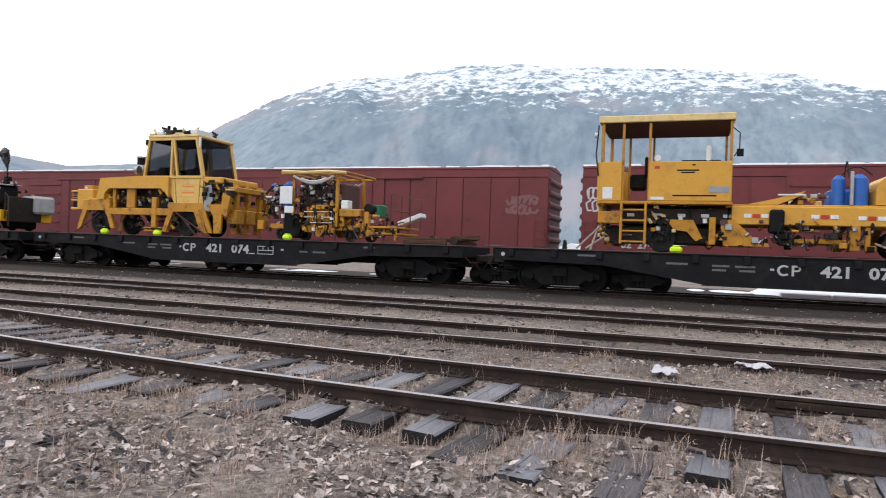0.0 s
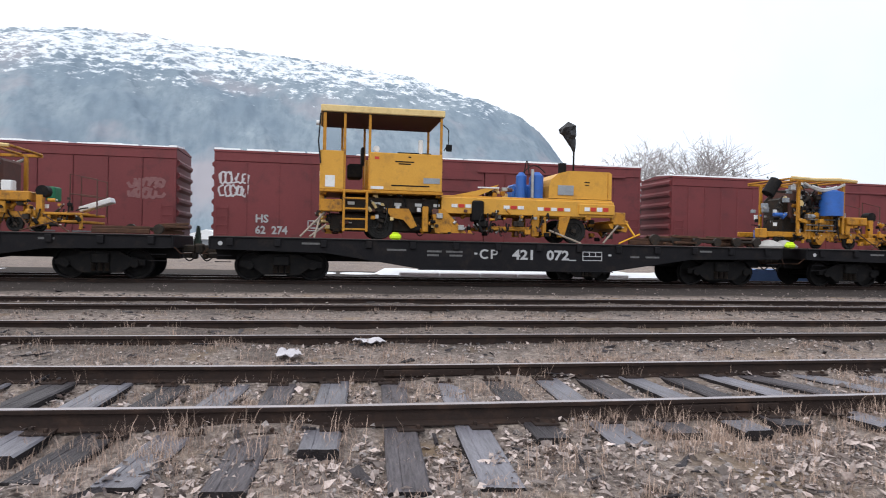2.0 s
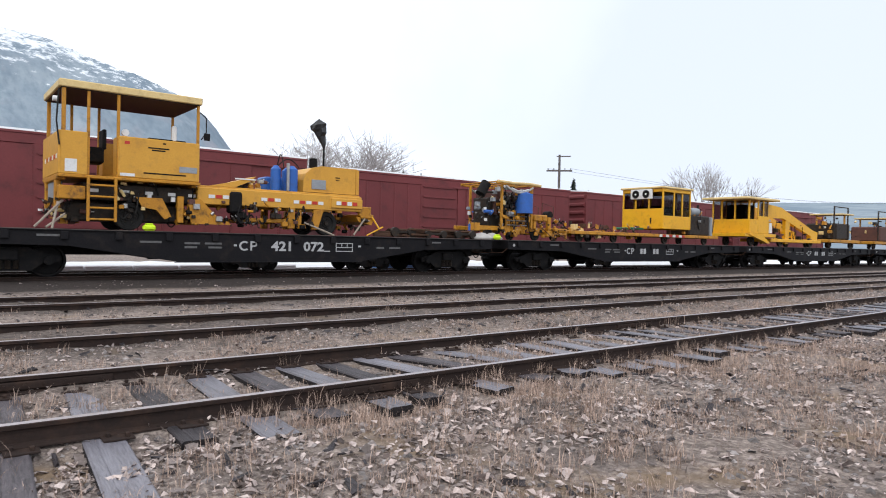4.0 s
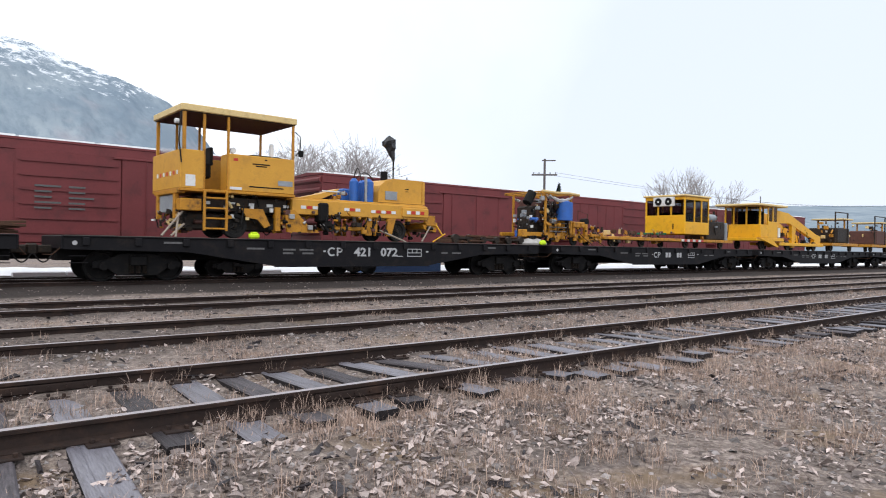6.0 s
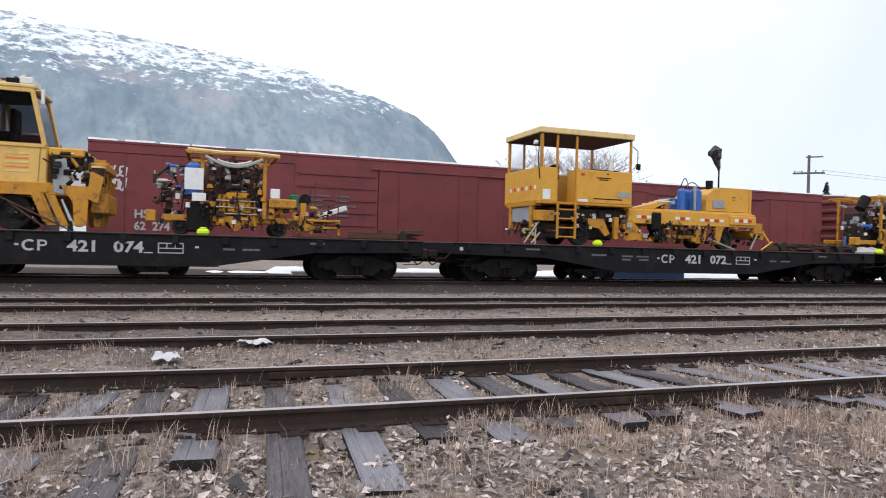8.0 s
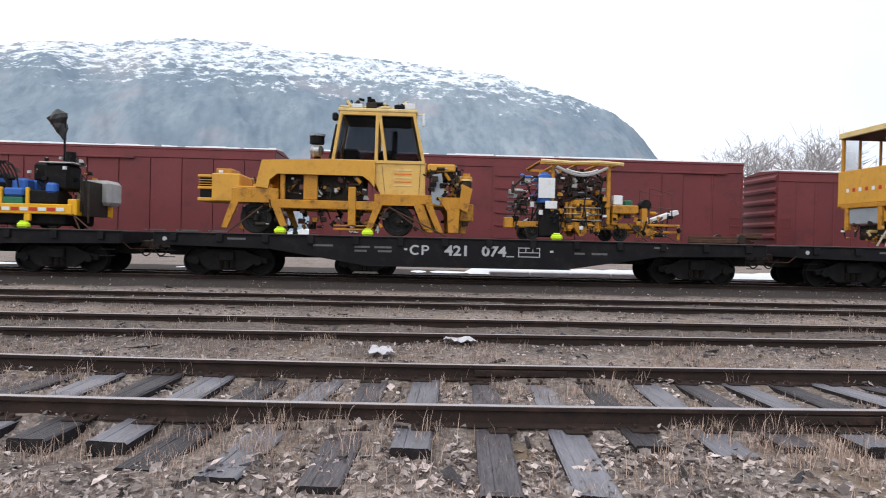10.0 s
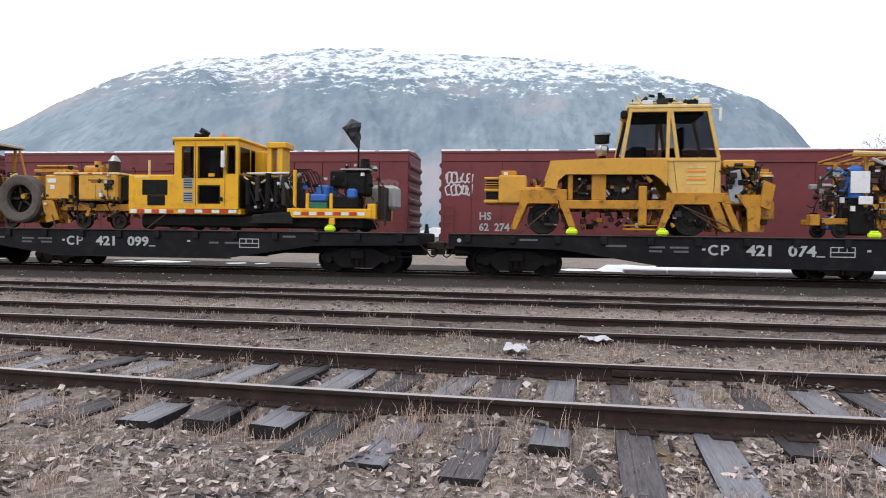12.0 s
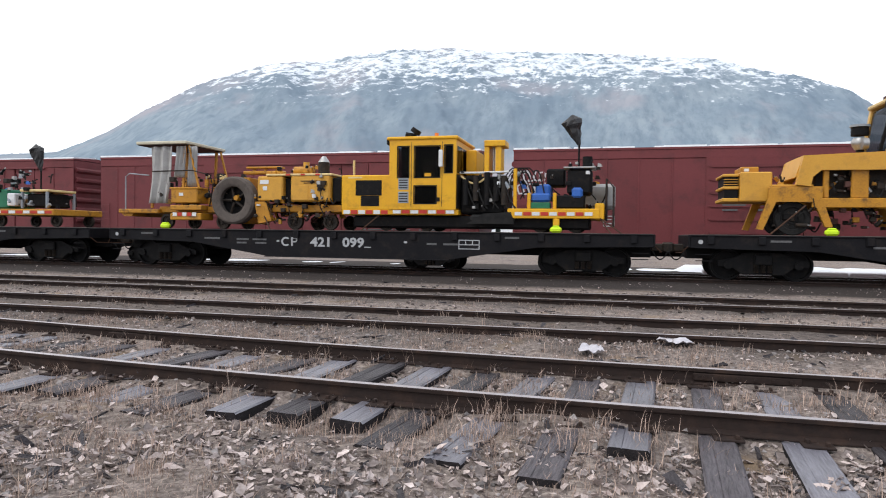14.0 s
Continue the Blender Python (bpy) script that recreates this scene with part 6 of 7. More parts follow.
def engine_cart():
    m = machine("spike_machine", -35.2, "oily yellow rail machine with engine hood and air cleaner")
    pb(m, "front_housing", PALE, -36.5, -35.62, -1.1, 0.8, 2.12, 2.9, 0.04)
    pb(m, "engine_housing", PALE, -35.35, -34.02, -1.1, 0.9, 2.1, 2.92, 0.04)
    # black block paints the shade in the gap between the housings
    pb(m, "dark_gap_fill", BLACK, -35.64, -35.33, -0.9, 0.8, 2.05, 2.85)
    pb(m, "hood_top", CREAM, -36.2, -33.95, -1.12, 0.92, 2.90, 2.97, 0.02)
    pb(m, "radiator", BLACK, -34.0, -33.68, -0.95, 0.8, 2.1, 2.85, 0.03)
    for k in range(3):
        pb(m, "reflector", REDTAPE, -35.5 + k * 0.5, -35.35 + k * 0.5, -1.128, -1.122, 2.91, 2.96, 0.002)
    for x0, x1, z in ((-35.0, -34.3, 2.72), (-34.9, -34.4, 2.66), (-35.25, -35.15, 2.55), (-36.4, -36.1, 2.65), (-36.3, -36.15, 2.45)):
        pb(m, "label_bar", WHITE if x0 < -36 else GREASE, x0, x1, -1.112, -1.104, z, z + (0.13 if x0 < -36 else 0.03), 0.002)
    pb(m, "hood_door", PALE, -35.3, -34.75, -1.115, -1.10, 2.15, 2.6, 0.006)
    pb(m, "hood_door", PALE, -34.7, -34.08, -1.115, -1.10, 2.15, 2.6, 0.006)
    pcyl(m, "muffler", YELLOW, (-35.5, -0.5, 3.12), (-34.85, -0.5, 3.12), 0.13, 16)
    pcyl(m, "muffler_outlet", PALE, (-35.1, -0.5, 3.2), (-35.1, -0.5, 3.38), 0.1, 12)
    pcyl(m, "air_cleaner", GREASE, (-34.45, -0.6, 2.97), (-34.45, -0.6, 3.36), 0.18, 16)
    pcyl(m, "air_cleaner_cap", STEEL, (-34.45, -0.6, 3.36), (-34.45, -0.6, 3.55), 0.19, 16, r2=0.06)
    pb(m, "boom", YELLOW, -37.3, -35.9, -0.6, -0.3, 3.02, 3.12)
    pb(m, "boom", YELLOW, -37.2, -35.95, -0.6, -0.3, 3.2, 3.26)
    for x in (-37.1, -36.7, -36.3):
        pbar(m, "boom_lacing", YELLOW, (x, -0.45, 3.05), (x + 0.2, -0.45, 3.22), 0.05)
    pb(m, "boom_post", YELLOW, -36.45, -36.1, -0.65, -0.2, 2.85, 3.1)
    pb(m, "main_frame", YELLOW, -36.6, -33.7, -0.9, 0.9, 1.78, 2.0)
    pprism(m, "leg", YELLOW, [(-36.6, 2.1), (-36.2, 2.1), (-36.0, 1.5), (-36.45, 1.4)], -1.1, -0.9)
    for s in (-1, 1):
        wheel(m, -35.28, s * 0.85, DECK + 0.27, 0.27, 0.15, GREASE)
        wheel(m, -34.1, s * 0.8, DECK + 0.25, 0.25, 0.13, GREASE)
    clutter(m, -36.4, -33.8, -1.1, 0.3, 1.35, 2.1, 60, [YELLOW, GREASE, REDBROWN, GREASE, PALE], 91, 0.3)
    clutter(m, -36.6, -33.9, -1.2, -1.02, 1.5, 2.25, 36, [GREASE, YELLOW, BLACK, GREASE], 93, 0.24)
    clutter(m, -36.4, -34.0, -0.9, 0.4, 2.95, 3.25, 16, [GREASE, YELLOW, BLACK], 94, 0.24)
    clutter(m, -34.7, -34.1, -1.18, -1.08, 2.1, 2.9, 18, [STEEL, GREASE], 92, 0.25)
    ptube(m, "lifting_mast", CREAM, [(-33.75, 0.2, 2.5), (-33.75, 0.2, 3.5)], 0.04)
    ptube(m, "tie_down_chain", RUST, [(-36.3, -1.05, 1.7), (-35.9, -1.36, 1.22)], 0.02)


def cab_machine():
    m = machine("cab_tamper", -30.0, "bright yellow enclosed-cab track machine with open engine bay")
    pb(m, "front_hood", LEMON, -33.62, -32.05, -1.15, 1.15, 1.85, 2.9, 0.03)
    pb(m, "hood_grille", BLACK, -33.15, -32.32, -1.165, -1.15, 2.28, 2.74, 0.01)
    pb(m, "hood_grille", BLACK, -32.98, -32.40, -1.165, -1.15, 1.96, 2.272, 0.01)
    pb(m, "label_bar", CREAM, -33.4, -32.95, -1.156, -1.151, 2.8, 2.85, 0.002)
    tape(m, -33.55, -32.1, -1.17, 1.72, 1.84, 6)
    pb(m, "sill", LEMON, -33.6, -29.95, -1.16, 1.16, 1.70, 1.86)
    # cab shell: panels around the openings
    x0, x1, z0, z1 = -32.07, -30.02, 1.86, 3.92
    yn = -1.2
    holes = [(-31.80, -31.47, 2.82, 3.72), (-31.28, -30.52, 2.82, 3.72), (-31.28, -30.62, 2.05, 2.55), (-30.36, -30.14, 2.95, 3.74)]
    for y0, y1 in ((yn, yn + 0.06), (1.14, 1.20)):
        xs = sorted({x0, x1, *[h[0] for h in holes], *[h[1] for h in holes]})
        zs = sorted({z0, z1, *[h[2] for h in holes], *[h[3] for h in holes]})
        for a, b in zip(xs, xs[1:]):
            run = None
            for c, d in zip(zs, zs[1:]):
                hole = any(h[0] <= a and b <= h[1] and h[2] <= c and d <= h[3] for h in holes)
                if not hole:
                    run = (run[0], d) if run else (c, d)
                if hole or d == zs[-1]:
                    if run:
                        pb(m, "cab_panel", LEMON, a, b, y0, y1, run[0], run[1], 0.001)
                    run = None
    for h in holes:
        pb(m, "cab_window", GLASS, h[0] - 0.01, h[1] + 0.01, yn + 0.025, yn + 0.035, h[2] - 0.01, h[3] + 0.01, 0.002)
        g = Geo()
        for a, b, c, d in ((h[0] - 0.03, h[1] + 0.03, h[2] - 0.03, h[2]), (h[0] - 0.03, h[1] + 0.03, h[3], h[3] + 0.03), (h[0] - 0.03, h[0], h[2], h[3]), (h[1], h[1] + 0.03, h[2], h[3])):
            g.box(a, b, YE + yn - 0.012, YE + yn + 0.002, c, d, 0.004)
        part("window_gasket", g, BLACK, m)
    pb(m, "cab_front", LEMON, x0, x0 + 0.06, -1.14, 1.14, z0, 2.9)
    pb(m, "cab_front_glass", GLASS, x0 + 0.02, x0 + 0.03, -1.1, 1.1, 2.95, 3.8, 0.002)
    pb(m, "cab_back", LEMON, x1 - 0.06, x1, -1.14, 1.14, z0, 3.92)
    for y0, y1 in ((-1.06, -0.4), (-0.3, 0.35), (0.45, 1.06)):
        pb(m, "rear_window", GLASS, x1 + 0.002, x1 + 0.014, y0, y1, 2.95, 3.74, 0.003)
        # added black sheet: the dim inside behind each pane as colour
        pb(m, "dark_pane_backing", BLACK, x1 - 0.004, x1 + 0.001, y0, y1, 2.95, 3.74, 0.001)
    pb(m, "rear_bulkhead", GREASE, x1 + 0.002, x1 + 0.03, -1.14, 1.14, 1.9, 2.9, 0.006)
    # added solid black block in place of the shaded cab inside
    pb(m, "dark_cab_fill", BLACK, -31.9, -30.2, -0.6, 1.1, 1.9, 3.85, 0.03)
    pb(m, "operator_seat", GREASE, -31.1, -30.7, -0.95, -0.65, 2.8, 3.4, 0.05)
    pb(m, "cab_roof", LEMON, x0 - 0.08, x1 + 0.06, -1.25, 1.25, 3.92, 4.02, 0.03)
    g = Geo()
    for a in (-31.38, -30.44):
        g.box(a - 0.008, a + 0.008, YE + yn - 0.008, YE + yn, 1.95, 3.85, 0.002)
    part("door_seam", g, GREASE, m)
    for z in (2.05, 2.45):
        pb(m, "side_vent", GREY, -31.78, -31.46, yn - 0.012, yn, z, z + 0.34, 0.004)
        for k in range(4):
            pb(m, "vent_slat", BLACK, -31.75, -31.49, yn - 0.016, yn - 0.011, z + 0.04 + k * 0.075, z + 0.07 + k * 0.075, 0.002)
    pb(m, "yellow_notice", LEMON, -30.98, -30.78, yn + 0.012, yn + 0.024, 2.84, 2.94, 0.002)
    pb(m, "mirror", WHITE, -30.52, -30.40, yn - 0.14, yn - 0.06, 3.1, 3.6, 0.02)
    pb(m, "door_latch", BLACK, -30.62, -30.5, yn - 0.03, yn, 2.1, 2.22, 0.01)
    tape(m, -31.95, -30.05, -1.215, 1.74, 1.84, 7)
    ptube(m, "exhaust", BLACK, [(-31.75, -0.5, 4.02), (-31.75, -0.5, 4.18), (-31.45, -0.5, 4.12)], 0.09)
    pcyl(m, "exhaust_cap", BLACK, (-31.5, -0.5, 4.22), (-31.42, -0.5, 4.34), 0.16, 12)
    pcyl(m, "beacon", AMBER, (-30.75, -0.7, 4.08), (-30.75, -0.7, 4.18), 0.06, 12)
    pb(m, "beacon_base", WHITE, -30.85, -30.65, -0.8, -0.6, 4.02, 4.08, 0.01)
    pb(m, "work_lamp", BLACK, -32.2, -32.08, -1.1, -0.9, 3.8, 4.02, 0.03)
    pb(m, "rear_housing", LEMON, -29.95, -29.62, -0.2, 1.0, 2.95, 3.72, 0.03)
    for k, x in enumerate((-29.75, -29.45, -29.12, -28.85, -28.62)):
        pcyl(m, "oil_filter", (BLACK, GREASE, BLACK, BLACK, GREASE)[k], (x, -1.08, 2.0 + 0.12 * (k % 2)), (x, -1.08, 2.75 + 0.1 * (k % 3)), 0.085, 14)
        hose(m, (x, -1.12, 2.7), (x + 0.35, -1.1, 1.9), 0.12, 0.022)
    for k in range(3):
        x = -28.4 + 0.3 * k
        hose(m, (x, -0.95, 2.95), (x + 0.35, -0.95, 2.2), -0.18 - 0.08 * k, 0.022)
    pb(m, "mast", LEMON, -29.25, -29.1, -0.9, -0.3, 2.95, 3.78)
    pb(m, "mast", LEMON, -28.92, -28.75, -0.9, -0.3, 2.95, 3.78)
    pb(m, "mast_head", LEMON, -29.25, -28.62, -0.95, -0.25, 3.72, 3.9)
    pcyl(m, "mast_rod", STEEL, (-29.0, -0.7, 2.95), (-29.0, -0.7, 3.75), 0.035, 10)
    pb(m, "engine_block", BLACK, -29.95, -28.65, -0.9, 0.9, 1.75, 2.85, 0.06)
    ptube(m, "white_pipe", WHITE, [(-29.95, -1.0, 2.95), (-29.2, -1.0, 2.95), (-28.5, -1.0, 2.97)], 0.03)
    hose(m, (-29.9, -1.05, 2.85), (-29.1, -1.05, 2.85), 0.22, 0.03, CREAM)
    pb(m, "rubber_mat", RUBBER, -29.6, -28.3, -1.2, -0.8, 1.5, 1.72, 0.06)
    pprism(m, "hanging_mat", RUBBER, [(-29.7, 1.45), (-28.3, 1.45), (-28.4, 1.8), (-29.2, 1.75)], -1.2, -1.15)
    clutter(m, -29.9, -28.3, -1.15, -0.8, 1.8, 2.95, 40, [BLACK, GREASE, STEEL, BLACK, GREY], 101, 0.3)
    for k in range(5):
        hose(m, (-28.7 + 0.1 * k, -0.8, 2.7), (-28.0 + 0.1 * k, -0.6, 2.4), -0.55, 0.02)
    pb(m, "rear_deck", LEMON, -28.5, -25.92, -1.18, 1.18, 1.62, 1.90, 0.02)
    tape(m, -28.3, -26.1, -1.19, 1.70, 1.80, 9)
    pb(m, "rear_bracket", LEMON, -26.05, -25.8, -1.15, 1.15, 1.6, 2.05)
    pb(m, "tow_lug", LEMON, -27.2, -27.02, -1.2, -1.1, 1.42, 1.62)
    for x in (-28.35, -27.95, -27.22):
        pb(m, "deck_post", LEMON, x, x + 0.1, -1.1, -1.0, 1.9, 2.35 if x > -28.2 else 3.05)
    for y in (-0.6, 0.0):
        pb(m, "blue_canister", BLUE, -27.75, -27.32, y - 0.25, y + 0.2, 2.2, 2.62, 0.06)
    pb(m, "blue_canister", BLUE, -27.85, -27.3, -1.05, -0.7, 2.1, 2.34, 0.05)
    pb(m, "green_box", GREEN, -27.85, -27.3, -1.08, -0.7, 1.9, 2.08, 0.02)
    pb(m, "black_locker", BLACK, -27.15, -26.35, -1.05, -0.4, 1.92, 2.28, 0.03)
    pb(m, "oil_tank", BLACK, -27.5, -26.95, -0.2, 0.5, 2.6, 3.12, 0.05)
    pb(m, "standing_engine", BLACK, -26.85, -26.15, -0.9, -0.1, 2.3, 3.05, 0.08)
    pb(m, "engine_top_plate", STEEL, -26.95, -26.05, -0.95, -0.05, 3.05, 3.1, 0.02)
    pcyl(m, "air_cleaner", BLACK, (-26.3, -0.5, 3.1), (-26.3, -0.5, 3.42), 0.14, 14)
    pb(m, "blue_drum", BLUE, -26.7, -26.4, -1.1, -0.85, 2.2, 2.5, 0.06)
    pb(m, "generator_case", CLOTH, -26.5, -25.5, 0.2, 1.1, 1.95, 2.7, 0.1, "dusty grey-tan engine cover")
    bagged_stack(m, -26.55, -0.35, 3.1, 4.6, 0.52)
    ptube(m, "end_rail", GREASE, [(-25.75, -1.0, 1.7), (-25.75, -1.0, 2.75), (-25.55, -1.0, 2.5), (-25.55, -1.0, 1.4)], 0.03)
    pb(m, "end_screen", GREASE, -25.78, -25.72, -0.9, 0.6, 1.6, 2.6, 0.01)
    clutter(m, -28.3, -26.0, -1.0, 0.6, 1.95, 2.9, 44, [BLACK, GREASE, BLACK, STEEL, BLUE, YELLOW, REDBROWN], 102, 0.28)
    clutter(m, -26.9, -26.0, -0.95, -0.2, 2.4, 3.4, 14, [BLACK, GREASE, STEEL], 103, 0.22)
    clutter(m, -33.2, -26.4, -0.8, 0.6, 1.3, 1.65, 30, [BLACK, GREASE, REDBROWN], 104, 0.35)
    pb(m, "under_frame", BLACK, -33.3, -26.2, -0.95, 0.8, 1.32, 1.68, 0.05)
    for s in (-1, 1):
        for x in (-32.3, -31.0, -27.6, -26.6):
            wheel(m, x, s * 0.75, DECK + 0.25, 0.25, 0.13, GREASE)
    for p, q in (((-32.4, 1.7), (-32.9, 1.22)), ((-26.0, 1.7), (-25.3, 1.2)), ((-25.9, 1.6), (-25.6, 1.2))):
        ptube(m, "tie_down_chain", RUST, [(p[0], -1.1, p[1]), (q[0], -1.36, q[1])], 0.02)


def generator_cart(u0):
    m = machine("welder_cart", u0, "low yellow rail cart with generator and green box")
    pb(m, "deck_frame", YELLOW, u0 - 2.0, u0 + 1.25, -1.15, 1.15, 1.62, 1.84, 0.02)
    tape(m, u0 - 1.9, u0 + 1.2, -1.16, 1.68, 1.78, 10)
    g = pb(m, "generator_frame", CREAM, u0 - 0.35, u0 + 0.85, -1.0, 0.3, 2.45, 2.53, 0.015)
    for x in (-0.3, 0.75):
        pb(m, "generator_post", GREY, u0 + x, u0 + x + 0.08, -1.0, -0.9, 1.86, 2.45)
        pb(m, "generator_post", GREY, u0 + x, u0 + x + 0.08, 0.2, 0.3, 1.86, 2.45)
    pb(m, "generator", BLACK, u0 - 0.2, u0 + 0.7, -0.85, 0.2, 1.9, 2.4, 0.06)
    pb(m, "green_box", GREEN, u0 - 2.0, u0 - 0.95, -0.9, 0.3, 1.86, 2.55, 0.06)
    pb(m, "white_case", WHITE, u0 - 0.9, u0 - 0.55, -1.0, -0.4, 1.95, 2.4, 0.03)
    bagged_stack(m, u0 - 0.12, -0.3, 2.5, 4.15, 0.5)
    clutter(m, u0 - 2.0, u0 + 1.2, -1.1, 0.5, 1.86, 2.6, 44, [BLACK, GREASE, STEEL, GREY], int(abs(u0)), 0.28)
    clutter(m, u0 - 2.1, u0 - 0.3, -1.1, 0.2, 1.9, 3.3, 50, [BLACK, GREASE, BLACK, GREY, STEEL], int(abs(u0)) + 7, 0.36)
    clutter(m, u0 - 1.9, u0 - 0.3, -0.8, 0.4, 2.5, 3.2, 20, [BLACK, GREASE, BLUE], int(abs(u0)) + 1, 0.3)
    for s in (-1, 1):
        for x in (-1.4, 1.0):
            wheel(m, u0 + x, s * 0.75, DECK + 0.22, 0.22, 0.12, GREASE)


def open_cab_machine():
    """The yellow cab with twin fans, its windows facing down the train, on a long low frame."""
    m = machine("fan_cab_machine", 21.0, "bright yellow cab with white twin-fan cooler on a low frame")
    x0, x1 = 23.2, 25.6
    for x in (x0, x1 - 0.08):
        pb(m, "cab_wall", LEMON, x, x + 0.08, -1.2, 1.2, 1.95, 2.95)
        pb(m, "cab_header", LEMON, x, x + 0.08, -1.2, 1.2, 3.75, 3.92)
        for y in (-1.2, -0.42, 0.36, 1.1):
            pb(m, "cab_post", LEMON, x, x + 0.08, y, y + 0.1, 2.95, 3.75)
        pb(m, "cab_glass", GLASS, x + 0.035, x + 0.045, -1.12, 1.12, 2.95, 3.75, 0.002)
    for y in (-1.2, 1.12):
        pb(m, "cab_side", LEMON, x0 + 0.08, x1 - 0.08, y, y + 0.08, 1.95, 2.6)
        pb(m, "cab_side_header", LEMON, x0 + 0.08, x1 - 0.08, y, y + 0.08, 3.75, 3.92)
        for x in (0.9, 1.6):
            pb(m, "cab_post", LEMON, x0 + x, x0 + x + 0.1, y, y + 0.08, 2.6, 3.75)
        pb(m, "cab_glass", GLASS, x0 + 0.08, x1 - 0.08, y + 0.035, y + 0.045, 2.6, 3.75, 0.002)
    pb(m, "cab_roof", CREAM, x0 - 0.1, x1 + 0.1, -1.28, 1.28, 3.92, 4.02, 0.03)
    # black filler block, gives the cab its inner shade by colour
    pb(m, "dark_cab_fill", BLACK, x0 + 0.5, x1 - 0.5, -0.7, 0.7, 2.0, 3.1, 0.05)
    fan = pb(m, "cooler", WHITE, x0 - 0.14, x0 - 0.01, -0.62, 0.62, 3.42, 3.9, 0.02, "white cooler with two black fans")
    for y in (-0.3, 0.3):
        part("fan", Geo().cyl((x0 - 0.16, YE + y, 3.66), (x0 - 0.14, YE + y, 3.66), 0.2, seg=20), BLACK, fan)
        part("fan_hub", Geo().cyl((x0 - 0.17, YE + y, 3.66), (x0 - 0.16, YE + y, 3.66), 0.05, seg=10), WHITE, fan)
    pb(m, "door_handle", BLACK, x0 - 0.02, x0, -0.55, -0.48, 2.2, 2.5, 0.006)
    pb(m, "green_tray", GREEN, x0 - 0.9, x0 - 0.1, -0.2, 1.1, 1.9, 2.0)
    pb(m, "low_frame", YELLOW, 16.8, 28.6, -1.0, 1.0, 1.55, 1.7)
    tape(m, 23.2, 25.4, -1.02, 1.56, 1.68, 8)
    clutter(m, 16.6, 23.0, -1.0, 0.6, 1.4, 2.05, 70, [YELLOW, YELLOW, GREASE, REDBROWN, RUST, CREAM], 111, 0.4)
    pb(m, "engine_block", GREASE, 26.3, 28.2, -0.7, 0.7, 1.7, 2.75, 0.06)
    pcyl(m, "air_cleaner", GREY, (26.5, -0.5, 2.95), (27.3, -0.5, 2.95), 0.2, 16)
    pcyl(m, "exhaust_stack", GREASE, (27.7, -0.3, 2.7), (27.7, -0.3, 3.35), 0.07, 12)
    pb(m, "radiator", GREY, 28.25, 28.45, -0.75, 0.75, 1.7, 2.7, 0.03)
    clutter(m, 25.8, 28.6, -1.0, 0.6, 1.5, 3.2, 46, [GREY, GREASE, YELLOW, BLACK, CREAM, REDBROWN], 112, 0.4)
    for s in (-1, 1):
        for x in (17.6, 20.0, 24.0, 27.6):
            wheel(m, x, s * 0.75, DECK + 0.22, 0.22, 0.12, GREASE)


def boom_machine():
    m = machine("boom_loader", 36.0, "bright yellow cab machine with pale roof and sloping boom")
    x0 = 31.6
    pb(m, "platform", LEMON, x0 - 0.6, 34.6, -1.2, 1.2, 1.75, 1.95)
    pb(m, "cab_lower", LEMON, x0, x0 + 2.2, -1.15, 1.15, 1.95, 2.75, 0.03)
    for y in (-1.12, -0.3, 0.5, 1.04):
        for x in (x0, x0 + 2.1):
            pb(m, "cab_post", LEMON, x, x + 0.1, y, y + 0.1, 2.75, 3.85)
    pb(m, "cab_glass", GLASS, x0 + 0.04, x0 + 0.05, -1.05, 1.05, 2.78, 3.8, 0.002)
    # black filler stands for the shade inside the cab
    pb(m, "dark_cab_fill", BLACK, x0 + 0.6, x0 + 1.6, -0.6, 0.6, 2.7, 3.6, 0.05)
    pb(m, "roof", CREAM, x0 - 0.7, x0 + 3.0, -1.4, 1.4, 3.85, 3.98, 0.03)
    pprism(m, "step_guard", LEMON, [(x0 - 0.5, 1.95), (x0 + 1.2, 1.95), (x0 + 2.2, 1.4), (x0 + 1.9, 1.4)], -1.25, -1.1)
    for s in (-1, 1):
        pprism(m, "boom", LEMON, [(33.9, 2.9), (33.9, 3.75), (36.0, 3.6), (40.2, 2.35), (41.0, 2.2), (40.9, 1.5), (40.0, 1.55), (40.0, 1.95), (36.2, 2.95)], s * 0.7 - 0.12, s * 0.7 + 0.12)
        pprism(m, "boom_leg", LEMON, [(36.6, 2.95), (37.2, 2.85), (37.0, 1.4), (36.6, 1.4)], s * 0.7 - 0.1, s * 0.7 + 0.1)
        for x in (32.5, 36.0, 40.0):
            wheel(m, x, s * 0.75, DECK + 0.3, 0.3, 0.14, GREASE)
    pb(m, "lower_frame", LEMON, 34.5, 41.2, -0.95, 0.95, 1.5, 1.7)
    for y in (-1.16, 1.10):
        pb(m, "cab_side", LEMON, x0 + 0.9, x0 + 2.2, y, y + 0.06, 1.95, 2.95)
        pb(m, "cab_side_window", GLASS, x0 + 1.0, x0 + 2.1, y + 0.02, y + 0.03, 2.95, 3.8, 0.002)
        pb(m, "cab_side_post", LEMON, x0 + 0.9, x0 + 1.02, y, y + 0.06, 2.95, 3.85)
        pb(m, "cab_side_post", LEMON, x0 + 1.5, x0 + 1.62, y, y + 0.06, 2.95, 3.85)
    pb(m, "white_case", WHITE, 34.0, 34.3, -1.1, -0.8, 2.0, 2.6)
    ptube(m, "antenna", GREASE, [(33.9, 0.0, 3.98), (33.9, 0.0, 4.6)], 0.03)
